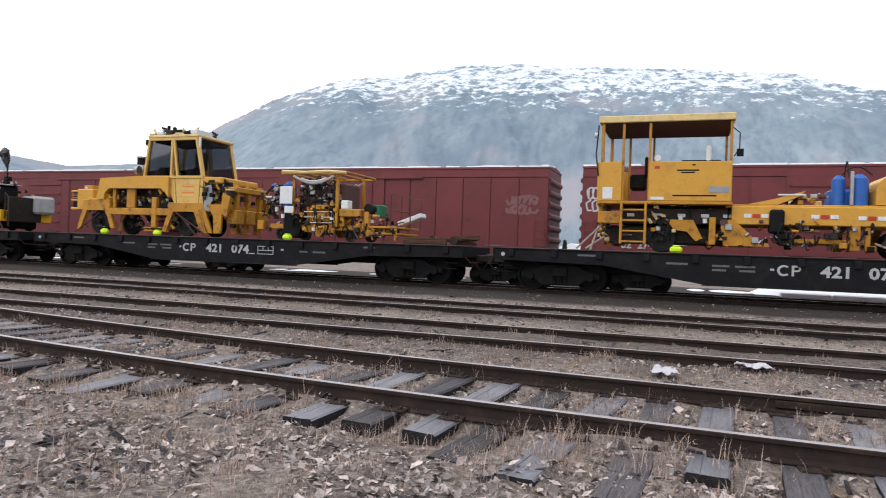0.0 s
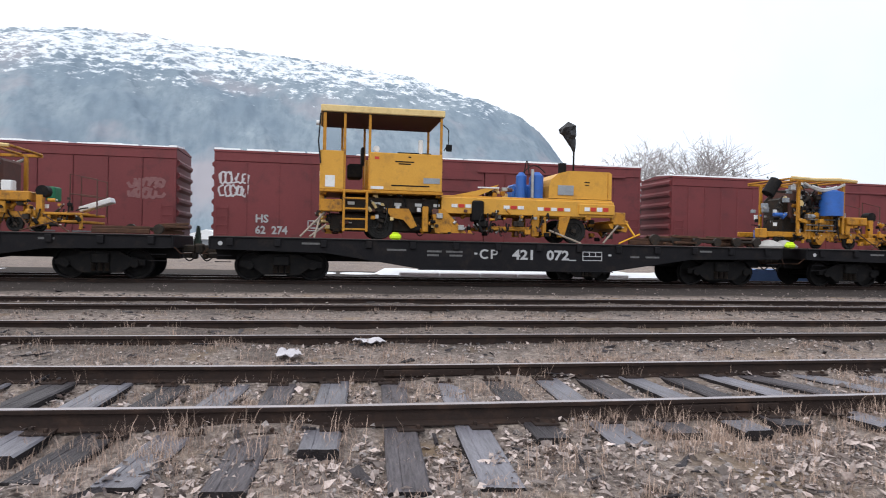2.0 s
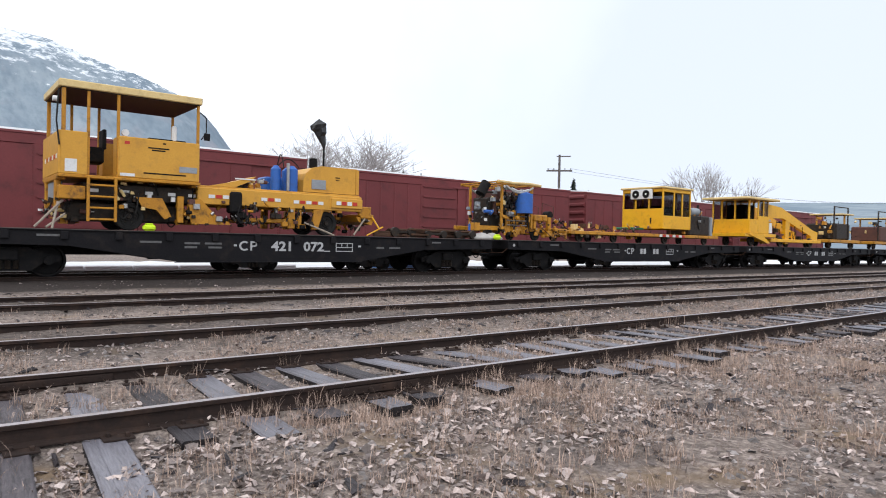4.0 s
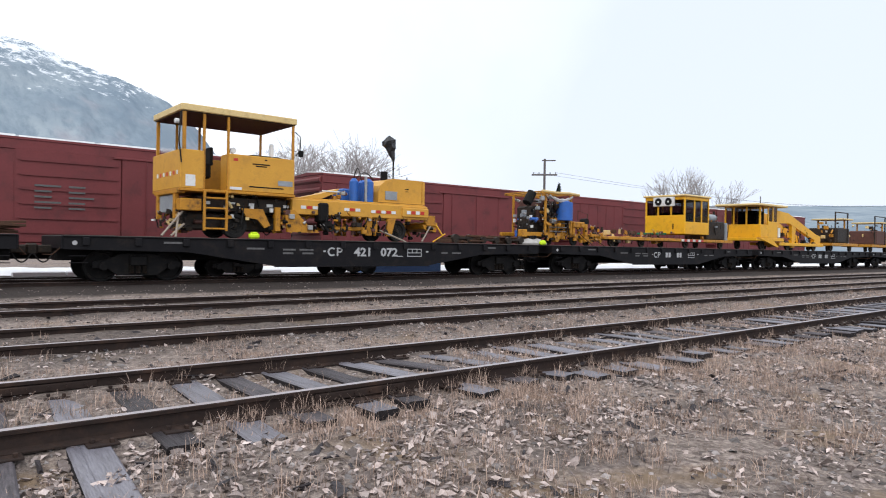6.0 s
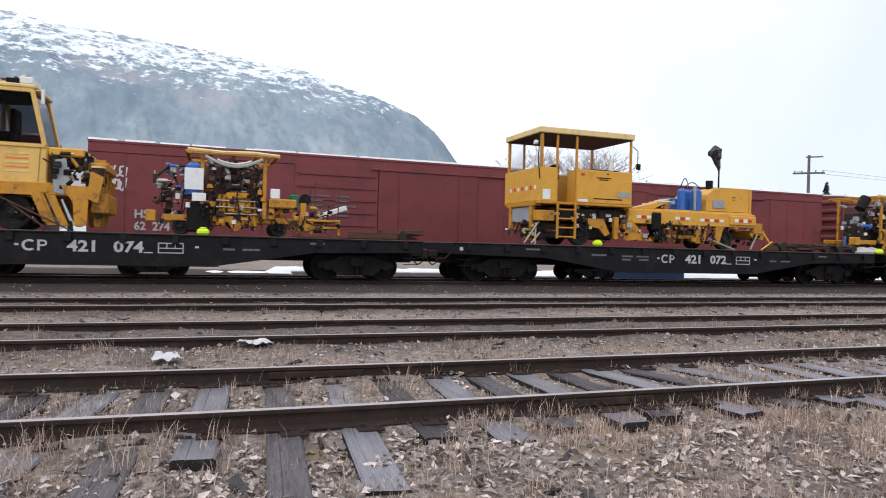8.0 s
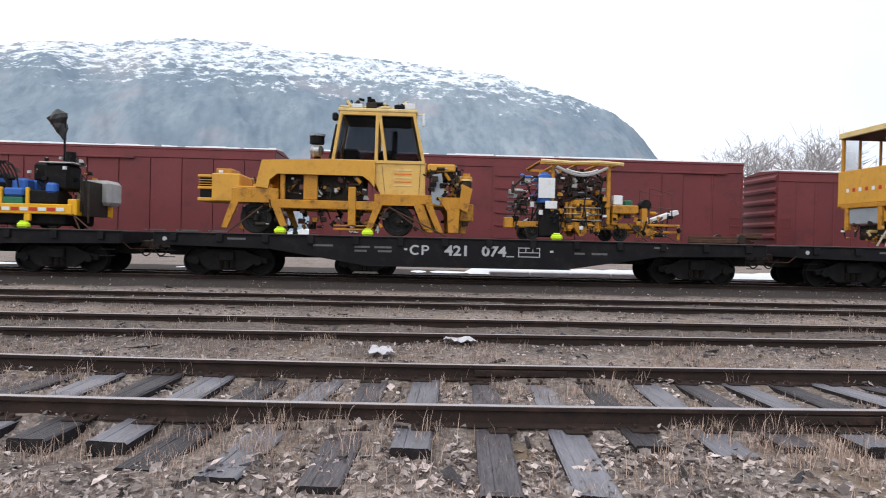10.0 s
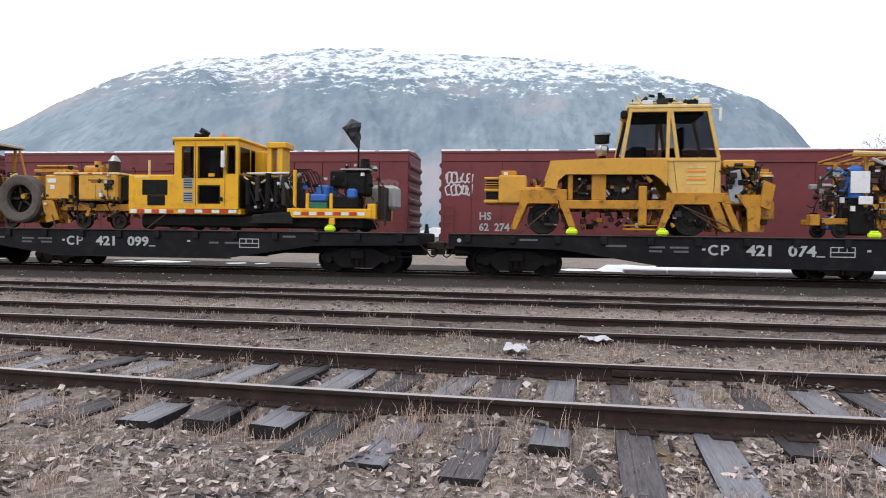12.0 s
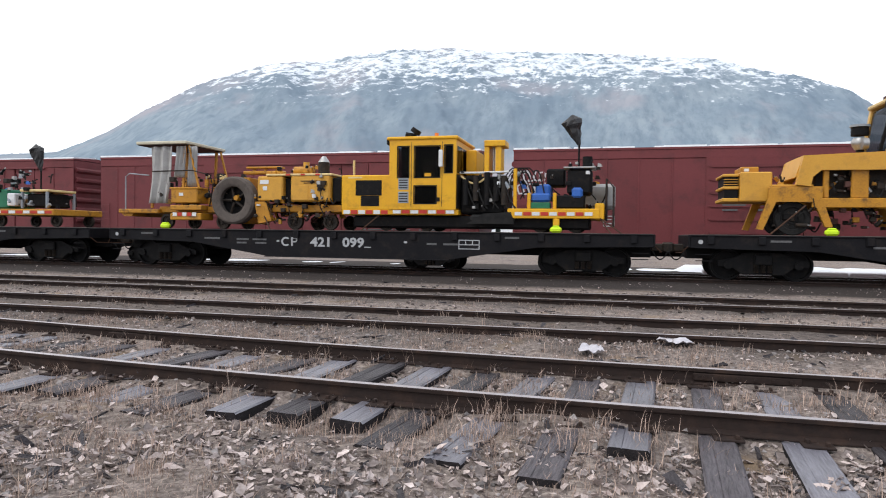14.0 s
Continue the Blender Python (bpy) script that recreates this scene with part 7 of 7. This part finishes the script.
    pb(m, "light_bar", GREASE, 34.4, 35.2, -0.3, 0.3, 3.95, 4.1)
    clutter(m, 33.8, 40.0, -0.9, 0.6, 1.5, 2.9, 50, [GREASE, LEMON, REDBROWN, BLACK], 121, 0.45)


tool_cart()
engine_cart()
cab_machine()
generator_cart(-45.5)
open_cab_machine()
boom_machine()


def far_machine(u0, body, seedv, label):
    m = machine("work_machine", u0, label)
    pb(m, "deck_frame", YELLOW, u0 - 2.4, u0 + 2.4, -1.1, 1.1, 1.6, 1.8)
    pb(m, "body", body, u0 - 1.2, u0 + 1.0, -1.0, 1.0, 1.8, 2.9, 0.08)
    ptube(m, "frame", GREASE, [(u0 - 1.6, -1.0, 1.8), (u0 - 1.6, -1.0, 4.0), (u0 + 0.6, -1.0, 4.0), (u0 + 0.6, -1.0, 1.8)], 0.05)
    pb(m, "roof", CREAM, u0 - 0.4, u0 + 1.4, -1.1, 1.1, 3.5, 3.6)
    for y in (-0.9, 0.9):
        pbar(m, "roof_post", YELLOW, (u0 + 0.3, y, 1.8), (u0 + 0.3, y, 3.5), 0.1)
    clutter(m, u0 - 2.2, u0 + 2.2, -1.0, 0.6, 1.8, 3.3, 40, [GREASE, YELLOW, BLACK, CREAM, body], seedv, 0.45)
    for s in (-1, 1):
        for x in (-1.7, 1.7):
            wheel(m, u0 + x, s * 0.75, DECK + 0.25, 0.25, 0.13, GREASE)


far_machine(44.6, GREASE, 131, "yellow track machine with a greasy dark body, far along the train")
far_machine(52.2, REDBROWN, 132, "track machine with a red-brown tank, far along the train")
far_machine(60.0, YELLOW, 133, "yellow track machine far along the train")


# small things lying on the decks
def deck_parts(u0, u1, n, seedv):
    rnd = random.Random(seedv)
    for k in range(n):
        x = u0 + (u1 - u0) * (k + 0.5) / n
        g = Geo()
        z = DECK + 0.01
        y = YE - rnd.uniform(0.6, 1.1)
        if k % 3 == 0:
            ln = rnd.uniform(0.8, 1.6)
            g.box(x - ln / 2, x + ln / 2, y - 0.06, y + 0.06, z, z + 0.13, 0.02)
            g.box(x - ln / 2, x + ln / 2, y - 0.03, y + 0.03, z + 0.13, z + 0.2, 0.01)
            ob = part("rail_piece", g, RUST)
            tagged(ob, "short rusty rail piece lying on the flatcar deck", "rail piece", "spare parts on the deck")
        elif k % 3 == 1:
            r = rnd.uniform(0.12, 0.17)
            for s in (-0.35, 0.35):
                g.cyl((x + s, y - 0.06, z + r), (x + s, y + 0.06, z + r), r, seg=16)
            g.box(x - 0.5, x + 0.5, y - 0.04, y + 0.04, z + r - 0.03, z + r + 0.05, 0.01)
            ob = part("roller_bogie", g, GREASE)
            tagged(ob, "small greasy roller bogie lying on the flatcar deck", "bogie", "spare parts on the deck")
        else:
            ob = thing("iron_pile", (x, y, z), "loose pile of rusty iron bars on the deck", "scrap iron", "spare parts on the deck")
            for j in range(5):
                g = Geo()
                a = rnd.uniform(-25, 25)
                g.box(-0.4, 0.4, -0.05, 0.05, 0, 0.07, 0.01, Matrix.Translation((x + rnd.uniform(-0.2, 0.2), y + rnd.uniform(-0.2, 0.2), z + j * 0.06)) @ pose(0, 0, 0, 0, rnd.uniform(-4, 4), a))
                part("iron_bar", g, RUST, ob)
        RIDERS.append(ob)


deck_parts(7.4, 11.6, 9, 5)
deck_parts(-8.0, -6.3, 3, 6)
bundle = Geo()
for k in range(6):
    z = DECK + 0.26 + 0.03 * math.sin(k)
    bundle.tube([(7.6, YE - 0.9 + k * 0.05, z), (9.4, YE - 0.95 + k * 0.05, z - 0.02), (11.3, YE - 0.9 + k * 0.05, z)], 0.022)
ob = part("pipe_bundle", bundle, RUST)
RIDERS.append(tagged(ob, "bundle of thin rusty bars on the deck", "bars", "spare parts on the deck"))
for k, (u, w) in enumerate(((11.75, 0.45), (12.3, 0.4))):
    g = Geo().lathe([(0.0, 0.0), (w, 0.0), (w * 1.05, 0.06), (w * 0.7, 0.16), (w * 0.3, 0.24), (0.0, 0.26)], (u, YE - 0.95, DECK + 0.004), "z", 14)
    ob = part("sack", g, CLOTH, smooth=True)
    RIDERS.append(tagged(ob, "slumped grey sack lying on the flatcar deck", "sack"))


def signal_block(u):
    z = DECK + 0.0
    t = thing("wheel_chock", (u, YE - 1.37, z), "lime yellow chock block on the flatcar edge", "chock", "lime yellow chocks")
    RIDERS.append(t)
    yy = YE - 1.37
    part("block", Geo().box(u - 0.16, u + 0.16, yy - 0.08, yy + 0.1, z + 0.0, z + 0.16, 0.05), HIVIS, t)
    part("cap", Geo().box(u - 0.09, u + 0.09, yy - 0.05, yy + 0.08, z + 0.15, z + 0.2, 0.025), HIVIS, t)


for u in (-0.36, -12.41, -20.17, -17.75, -39.65, -27.1, 12.2):
    signal_block(u)


# ---- litter of the yard ----
rng = np.random.default_rng(7)
TIE_X = np.array([o.location.x for o in TRACK_B.children if o.name.startswith('tie') and 'plate' not in o.name])


def gz_many(x, y):
    return np.array([ground_z(float(a), float(b)) for a, b in zip(x, y)])


def turned(local, yaw, tilt, roll, size):
    """Rotates copies of a small shape: local (k, 3), others (n,)."""
    cy, sy, ct, st, cr, sr = np.cos(yaw), np.sin(yaw), np.cos(tilt), np.sin(tilt), np.cos(roll), np.sin(roll)
    p = local[None] * size[:, None, None]
    x, y, z = p[..., 0], p[..., 1], p[..., 2]
    y, z = y * cr[:, None] - z * sr[:, None], y * sr[:, None] + z * cr[:, None]
    x, z = x * ct[:, None] + z * st[:, None], -x * st[:, None] + z * ct[:, None]
    return np.stack([x * cy[:, None] - y * sy[:, None], x * sy[:, None] + y * cy[:, None], z], -1)


def spread(zones):
    """Random places in zones x0, x1, y0, y1, count; clumped by noise."""
    out = []
    for x0, x1, y0, y1, n in zones:
        x, y = rng.uniform(x0, x1, n * 2), rng.uniform(y0, y1, n * 2)
        k = np.array([noise.noise((a * 1.1, b * 1.1, 9.0)) for a, b in zip(x, y)]) + rng.uniform(-0.5, 0.5, n * 2)
        off = np.abs(y - YB - np.array([bend(float(a)) for a in x])) < 1.34
        on_tie = off & (np.min(np.abs(x[:, None] - TIE_X[None]), 1) < 0.125)
        k = k - on_tie * 0.75
        sel = np.argsort(-k)[:n]
        out.append(np.stack([x[sel], y[sel]], -1))
    return np.concatenate(out)


def scatter(name, local, faces, zones, size, tilt, mat, label, lift=0.0, power=1.0):
    p = spread(zones)
    n = len(p)
    s = size[0] + (size[1] - size[0]) * rng.random(n) ** power
    v = turned(local, rng.uniform(0, 6.283, n), rng.normal(0, tilt, n), rng.normal(0, tilt, n), s)
    v = v * rng.uniform(0.7, 1.3, (n, 1, 3)) + np.concatenate([p, (gz_many(p[:, 0], p[:, 1]) + lift)[:, None]], -1)[:, None]
    v = v + rng.normal(0, 0.06, v.shape) * s[:, None, None]
    k = len(local)
    f = []
    for q in faces:
        f.append(np.arange(n)[:, None] * k + np.array(q)[None])
    me = fast_mesh(name, v.reshape(-1, 3), None, np.concatenate(f))
    me.materials.append(mat)
    tagged(new(name, me), label, name.replace("_", " "), kind="stuff")


LEAF_SHAPE = np.array([(-0.5, 0, 0.0), (-0.1, 0.3, 0.10), (0.5, 0, 0.04), (-0.1, -0.3, 0.10), (0, 0, -0.03)])
LEAF_FACES = [(0, 1, 4), (1, 2, 4), (2, 3, 4), (3, 0, 4)]
STONE_SHAPE = np.array([(-0.5, -0.3, 0), (0.4, -0.45, 0.05), (0.5, 0.35, 0), (-0.35, 0.45, 0), (-0.25, -0.2, 0.42), (0.25, -0.2, 0.36), (0.2, 0.25, 0.42), (-0.2, 0.2, 0.32)])
STONE_FACES = [(0, 1, 5), (0, 5, 4), (1, 2, 6), (1, 6, 5), (2, 3, 7), (2, 7, 6), (3, 0, 4), (3, 4, 7), (4, 5, 6), (4, 6, 7)]
scatter("fallen_leaves", LEAF_SHAPE, LEAF_FACES, [(-11, 16, 1.2, 4.2, 17000), (-4, 5, 2.6, 4.3, 4200), (-9, 16, 4.2, 6.3, 7000), (-16, 22, 6.2, 8.1, 5000), (-20, 30, 8.1, 19, 4500), (8, 34, -8, 4, 9000), (-30, -9, 0, 5, 3500)],
        (0.02, 0.07), 0.5, LEAF, "pale dead leaves strewn over the gravel", 0.012, 1.9)
scatter("large_dead_leaves", LEAF_SHAPE, LEAF_FACES, [(-9, 12, 1.4, 4.4, 2100), (-3, 4, 2.2, 4.3, 500), (-8, 12, 4.6, 6.0, 260), (9, 24, -5, 4, 900)],
        (0.05, 0.105), 0.4, LEAF, "larger curled pale leaves lying on the litter", 0.02, 1.6)
scatter("gravel", STONE_SHAPE, STONE_FACES, [(-11, 16, 1.2, 4.2, 10000), (-9, 18, 4.2, 6.3, 4200), (-16, 24, 6.2, 8.2, 4200), (8, 30, -6, 3, 5000)],
        (0.014, 0.065), 0.3, STONE, "loose grey ballast stones over the yard", -0.006, 2.4)
scatter("ballast", STONE_SHAPE, STONE_FACES, [(-24, 36, 8.0, 14, 11000), (-34, 50, 14, 16.6, 7000)],
        (0.025, 0.07), 0.3, BALLAST, "brown ballast stones between the far tracks", -0.008, 1.8)
CHIP_SHAPE = np.array([(-0.5, -0.12, 0.0), (0.5, -0.1, 0.0), (0.5, 0.1, 0.02), (-0.5, 0.12, 0.0), (-0.45, 0, 0.10), (0.45, 0, 0.11)])
CHIP_FACES = [(0, 1, 5), (0, 5, 4), (2, 3, 4), (2, 4, 5), (3, 0, 4), (1, 2, 5)]
scatter("wood_debris", CHIP_SHAPE, CHIP_FACES, [(-9, 12, 2.0, 4.8, 500), (-10, 14, 4.6, 9, 450), (-18, 26, 9, 17, 600)], (0.04, 0.2), 0.2, TIE_END, "dark bark and wood splinters among the stones", 0.01, 2.0)


def grass(zones):
    pts, hts = [], []
    for x0, x1, y0, y1, tufts, blades, h in zones:
        cx, cy = rng.uniform(x0, x1, tufts), rng.uniform(y0, y1, tufts)
        k = np.array([noise.noise((a * 0.8, b * 0.8, 2.0)) for a, b in zip(cx, cy)])
        keep = k + rng.uniform(-0.45, 0.6, tufts) > 0
        cx, cy = cx[keep], cy[keep]
        m = len(cx)
        bx = (cx[:, None] + rng.normal(0, 0.055, (m, blades))).ravel()
        by = (cy[:, None] + rng.normal(0, 0.055, (m, blades))).ravel()
        pts.append(np.stack([bx, by], -1))
        hts.append((h * rng.uniform(0.35, 1.25, (m, 1)) * rng.uniform(0.4, 1.2, (m, blades))).ravel())
    p, h = np.concatenate(pts), np.concatenate(hts)
    n = len(p)
    z = gz_many(p[:, 0], p[:, 1]) - 0.01
    a = rng.uniform(0, 6.283, n)
    lean = rng.uniform(0.1, 0.9, n) * h
    w = rng.uniform(0.0012, 0.0028, n)
    wx, wy = np.cos(a + 1.57) * w, np.sin(a + 1.57) * w
    dx, dy = np.cos(a) * lean, np.sin(a) * lean
    v = np.empty((n, 5, 3))
    v[:, 0] = np.stack([p[:, 0] - wx, p[:, 1] - wy, z], -1)
    v[:, 1] = np.stack([p[:, 0] + wx, p[:, 1] + wy, z], -1)
    v[:, 2] = np.stack([p[:, 0] + wx * 0.8 + dx * 0.35, p[:, 1] + wy * 0.8 + dy * 0.35, z + h * 0.62], -1)
    v[:, 3] = np.stack([p[:, 0] - wx * 0.8 + dx * 0.35, p[:, 1] - wy * 0.8 + dy * 0.35, z + h * 0.62], -1)
    v[:, 4] = np.stack([p[:, 0] + dx, p[:, 1] + dy, z + h * 0.95], -1)
    i = np.arange(n)[:, None] * 5
    me = fast_mesh("dry_grass", v.reshape(-1, 3), i + np.array([[0, 1, 2, 3]]), i + np.array([[3, 2, 4]]))
    me.materials.append(STRAW)
    tagged(new("dry_grass", me), "dry straw-coloured grass tufts between the tracks", "grass", kind="stuff")


grass([(-9, 9, 3.9, 4.5, 170, 26, 0.15), (-9, 9, 3.2, 4.2, 420, 18, 0.09), (-9, 10, 4.75, 5.95, 420, 18, 0.11), (-10, 14, 1.5, 4.3, 7000, 12, 0.055), (-14, 20, 6.2, 8.0, 4200, 12, 0.06), (-9, 15, 4.7, 6.0, 1000, 12, 0.08), (-18, 30, 9.7, 11.9, 1800, 10, 0.07), (10, 34, -6, 4.5, 3000, 10, 0.06), (2.2, 11, 1.4, 4.2, 1000, 20, 0.14), (-8, 3, 2.4, 4.3, 260, 18, 0.14), (-9, 15, 4.2, 4.55, 260, 24, 0.15), (-10, 16, 4.75, 5.9, 300, 16, 0.15), (-12, 18, 6.0, 6.35, 260, 18, 0.17),
       (-16, 26, 6.4, 8.0, 1500, 16, 0.11), (-18, 30, 8.2, 9.6, 500, 14, 0.10), (-22, 34, 10, 12, 700, 12, 0.09), (10, 34, -4, 4.5, 900, 12, 0.11), (-26, -8, 1, 4.4, 500, 14, 0.12)])


def paper(at, w, d, seedv):
    rnd = random.Random(seedv)
    g, n = Geo(), 9
    for j in range(n):
        for i in range(n):
            a, b = i / (n - 1) - 0.5, j / (n - 1) - 0.5
            z = 0.035 * (0.5 + noise.noise((a * 3.1 + seedv, b * 2.7, 1.0))) + 0.022 * rnd.random() + 0.02 * (abs(a) + abs(b))
            px, py = at[0] + w * a * (1 - 0.5 * abs(b)), at[1] + d * b
            g.v.append((px, py, ground_z(px, py) + 0.02 + z))
    g.f = [(j * n + i, j * n + i + 1, (j + 1) * n + i + 1, (j + 1) * n + i) for j in range(n - 1) for i in range(n - 1)]
    ob = part("paper_scrap", g, PAPER)
    ob.modifiers.new("thickness", "SOLIDIFY").thickness = 0.004
    tagged(ob, "crumpled white paper scrap lying on the gravel", "paper", "paper scraps")


paper((-0.31, 7.27), 0.27, 0.34, 3)
paper((0.59, 7.95), 0.40, 0.28, 8)


# ---- trees, pole and house beyond the boxcars ----
def bare_tree(x, y, h, seedv, spread_w, name="bare_tree", label="leafless deciduous tree with fine grey twigs", depth=6):
    rnd = random.Random(seedv)
    base = (x, y, -0.5)
    t = thing(name, base, label, "tree", "bare trees")
    limbs, twigs = Geo(), Geo()

    def grow(p, d, ln, r, k):
        q = p + d * ln
        (limbs if k < 3 else twigs).cyl(p, q, r, r * 0.68, 6 if k < 3 else 3, caps=False)
        if k >= depth:
            return
        for _ in range(3 if k < 5 else 2):
            v = Vector((rnd.gauss(0, 1) * spread_w, rnd.gauss(0, 1) * spread_w, rnd.uniform(-0.1, 0.75)))
            nd = (d * 0.85 + v * 0.62).normalized()
            grow(p + d * ln * rnd.uniform(0.55, 1.0), nd, ln * rnd.uniform(0.68, 0.86), max(0.022, r * 0.58), k + 1)

    trunk = Geo().cyl(base, (x, y, h * 0.2), h * 0.026, h * 0.02, 10)
    part("trunk", trunk, BARK, t)
    for _ in range(4):
        grow(Vector((x, y, h * 0.18)), Vector((rnd.gauss(0, 0.35) * spread_w, rnd.gauss(0, 0.35), 1)).normalized(), h * 0.29, h * 0.014, 1)
    part("limb", limbs, BARK, t)
    tagged(part("twig", twigs, BARK, t), kind="stuff")
    return t


def place(az, dist):
    return dist * math.sin(radians(az)), dist * math.cos(radians(az))


for az, dist, h, sd, w in ((27.8, 76, 15.0, 3, 1.1), (30.9, 84, 14.5, 4, 1.1), (59.3, 110, 13.0, 8, 0.5), (56.4, 118, 9.0, 9, 0.7), (61.3, 120, 8.5, 10, 0.6)):
    bare_tree(*place(az, dist), h, sd, w)


def conifer(az, dist, h, sd):
    rnd = random.Random(sd)
    x, y = place(az, dist)
    t = thing("conifer", (x, y, -0.5), "small dark green conifer beyond the yard", "tree", "dark conifers")
    part("trunk", Geo().cyl((x, y, -0.5), (x, y, h), 0.12, 0.02, 8), BARK, t)
    g = Geo()
    for k in range(700):
        z = rnd.uniform(0.5, h)
        r = ((1 - z / h) ** 0.7 * h * 0.19 + 0.1) * rnd.uniform(0.6, 1.1)
        a = rnd.uniform(0, 6.283)
        q = Vector((x + r * math.cos(a), y + r * math.sin(a), z - r * 0.45))
        c = Vector((x, y, z))
        s = Vector((-math.sin(a), math.cos(a), 0)) * rnd.uniform(0.08, 0.22)
        n = len(g.v)
        g.v += [tuple(c), tuple(c * 0.4 + q * 0.6 + s), tuple(q), tuple(c * 0.4 + q * 0.6 - s - Vector((0, 0, 0.08)))]
        g.f += [(n, n + 1, n + 2, n + 3)]
    part("needles", g, CONIFER, t)


for az, dist, h, sd in ((49.0, 88, 9.6, 3), (50.2, 90, 8.2, 4), (26.8, 100, 8.0, 5), (-9.6, 66, 2.4, 6), (39.0, 120, 8.5, 7), (33.7, 112, 13.6, 8), (34.6, 115, 13.2, 9), (35.3, 110, 12.0, 10), (36.1, 116, 12.8, 11), (36.9, 112, 11.6, 12)):
    conifer(az, dist, h, sd)

px, py = place(47.8, 62)
pole = thing("utility_pole", (px, py, -0.5), "weathered wooden utility pole with crossarm", "utility pole")
part("post", Geo().cyl((px, py, -0.5), (px, py, 9.2), 0.15, 0.1, 12), POLEWOOD, pole)
arm = Matrix.Translation((px, py, 7.75)) @ pose(0, 0, 0, 0, 0, -47.8)
part("crossarm", Geo().box(-1.15, 1.15, -0.06, 0.06, -0.07, 0.07, 0.01, arm), POLEWOOD, pole)
part("crossarm", Geo().box(-0.25, 1.0, -0.05, 0.05, -0.05, 0.05, 0.01, Matrix.Translation((px, py, 9.05)) @ pose(0, 0, 0, 0, 0, -47.8)), POLEWOOD, pole)
for k in (-1.0, -0.5, 0.5, 1.0):
    q = arm @ Vector((k, 0, 0.07))
    part("insulator", Geo().cyl(q, q + Vector((0, 0, 0.16)), 0.05, seg=8), GREY, pole)
for k in (-1.0, 1.0):
    a, b = arm @ Vector((k, 0, 0.2)), Vector((px + 90, py - 4 + k, 9.6))
    pts = [tuple(a.lerp(b, i / 12) - Vector((0, 0, 1.4 * math.sin(math.pi * i / 12)))) for i in range(13)]
    part("wire", Geo().tube(pts, 0.012, 4), RUBBER, pole)

hx, hy = place(-9.0, 95)
house = thing("small_house", (hx, hy, -0.6), "small pale house with a snowy roof beyond the yard", "house")
part("wall", Geo().box(hx - 4, hx + 4, hy, hy + 6, -0.6, 1.2, 0.03), GREY, house)
part("roof", Geo().prism([(hx - 4.4, 1.15), (hx + 4.4, 1.15), (hx, 2.5)], hy - 0.3, hy + 6.3), SNOW, house)
part("window", Geo().box(hx - 1.6, hx - 0.5, hy - 0.04, hy + 0.02, 0.2, 0.95, 0.01), GREASE, house)
part("window", Geo().box(hx + 0.8, hx + 1.9, hy - 0.04, hy + 0.02, 0.2, 0.95, 0.01), GREASE, house)


# ---- what moves ----
TRAIN = [(0.0, 0.0), (0.5, 0.581), (1.0, 1.191), (1.5, 1.816), (2.0, 2.463), (2.5, 3.13), (3.0, 3.819), (3.5, 4.559), (4.0, 5.36), (4.5, 6.18), (5.0, 7.0), (5.5, 7.85), (6.0, 8.725), (6.5, 9.612), (7.0, 10.515), (7.5, 11.42),
         (8.0, 12.365), (8.5, 13.37), (9.0, 14.413), (9.5, 15.46), (10.0, 16.54), (10.5, 17.64), (11.0, 18.755), (11.5, 19.88), (12.0, 20.99), (12.5, 22.1), (13.0, 23.207), (13.5, 24.324), (14.0, 25.448)]


def motions():
    """The whole train rolls to the right, slowly gathering speed."""
    ts, ss = [a for a, _ in TRAIN], [b for _, b in TRAIN]
    for ob in RIDERS:
        base = ob.matrix_basis.copy()
        walk(ob, [(t, Matrix.Translation((s, 0, 0)) @ base) for t, s in TRAIN])
    fine = [round(0.2 * k, 1) for k in range(71)]
    for ob, r, at in ROLLERS:
        walk(ob, [(t, Matrix.Translation(at) @ Matrix.Rotation(float(np.interp(t, ts, ss)) / r, 4, "Y")) for t in fine])


motions()
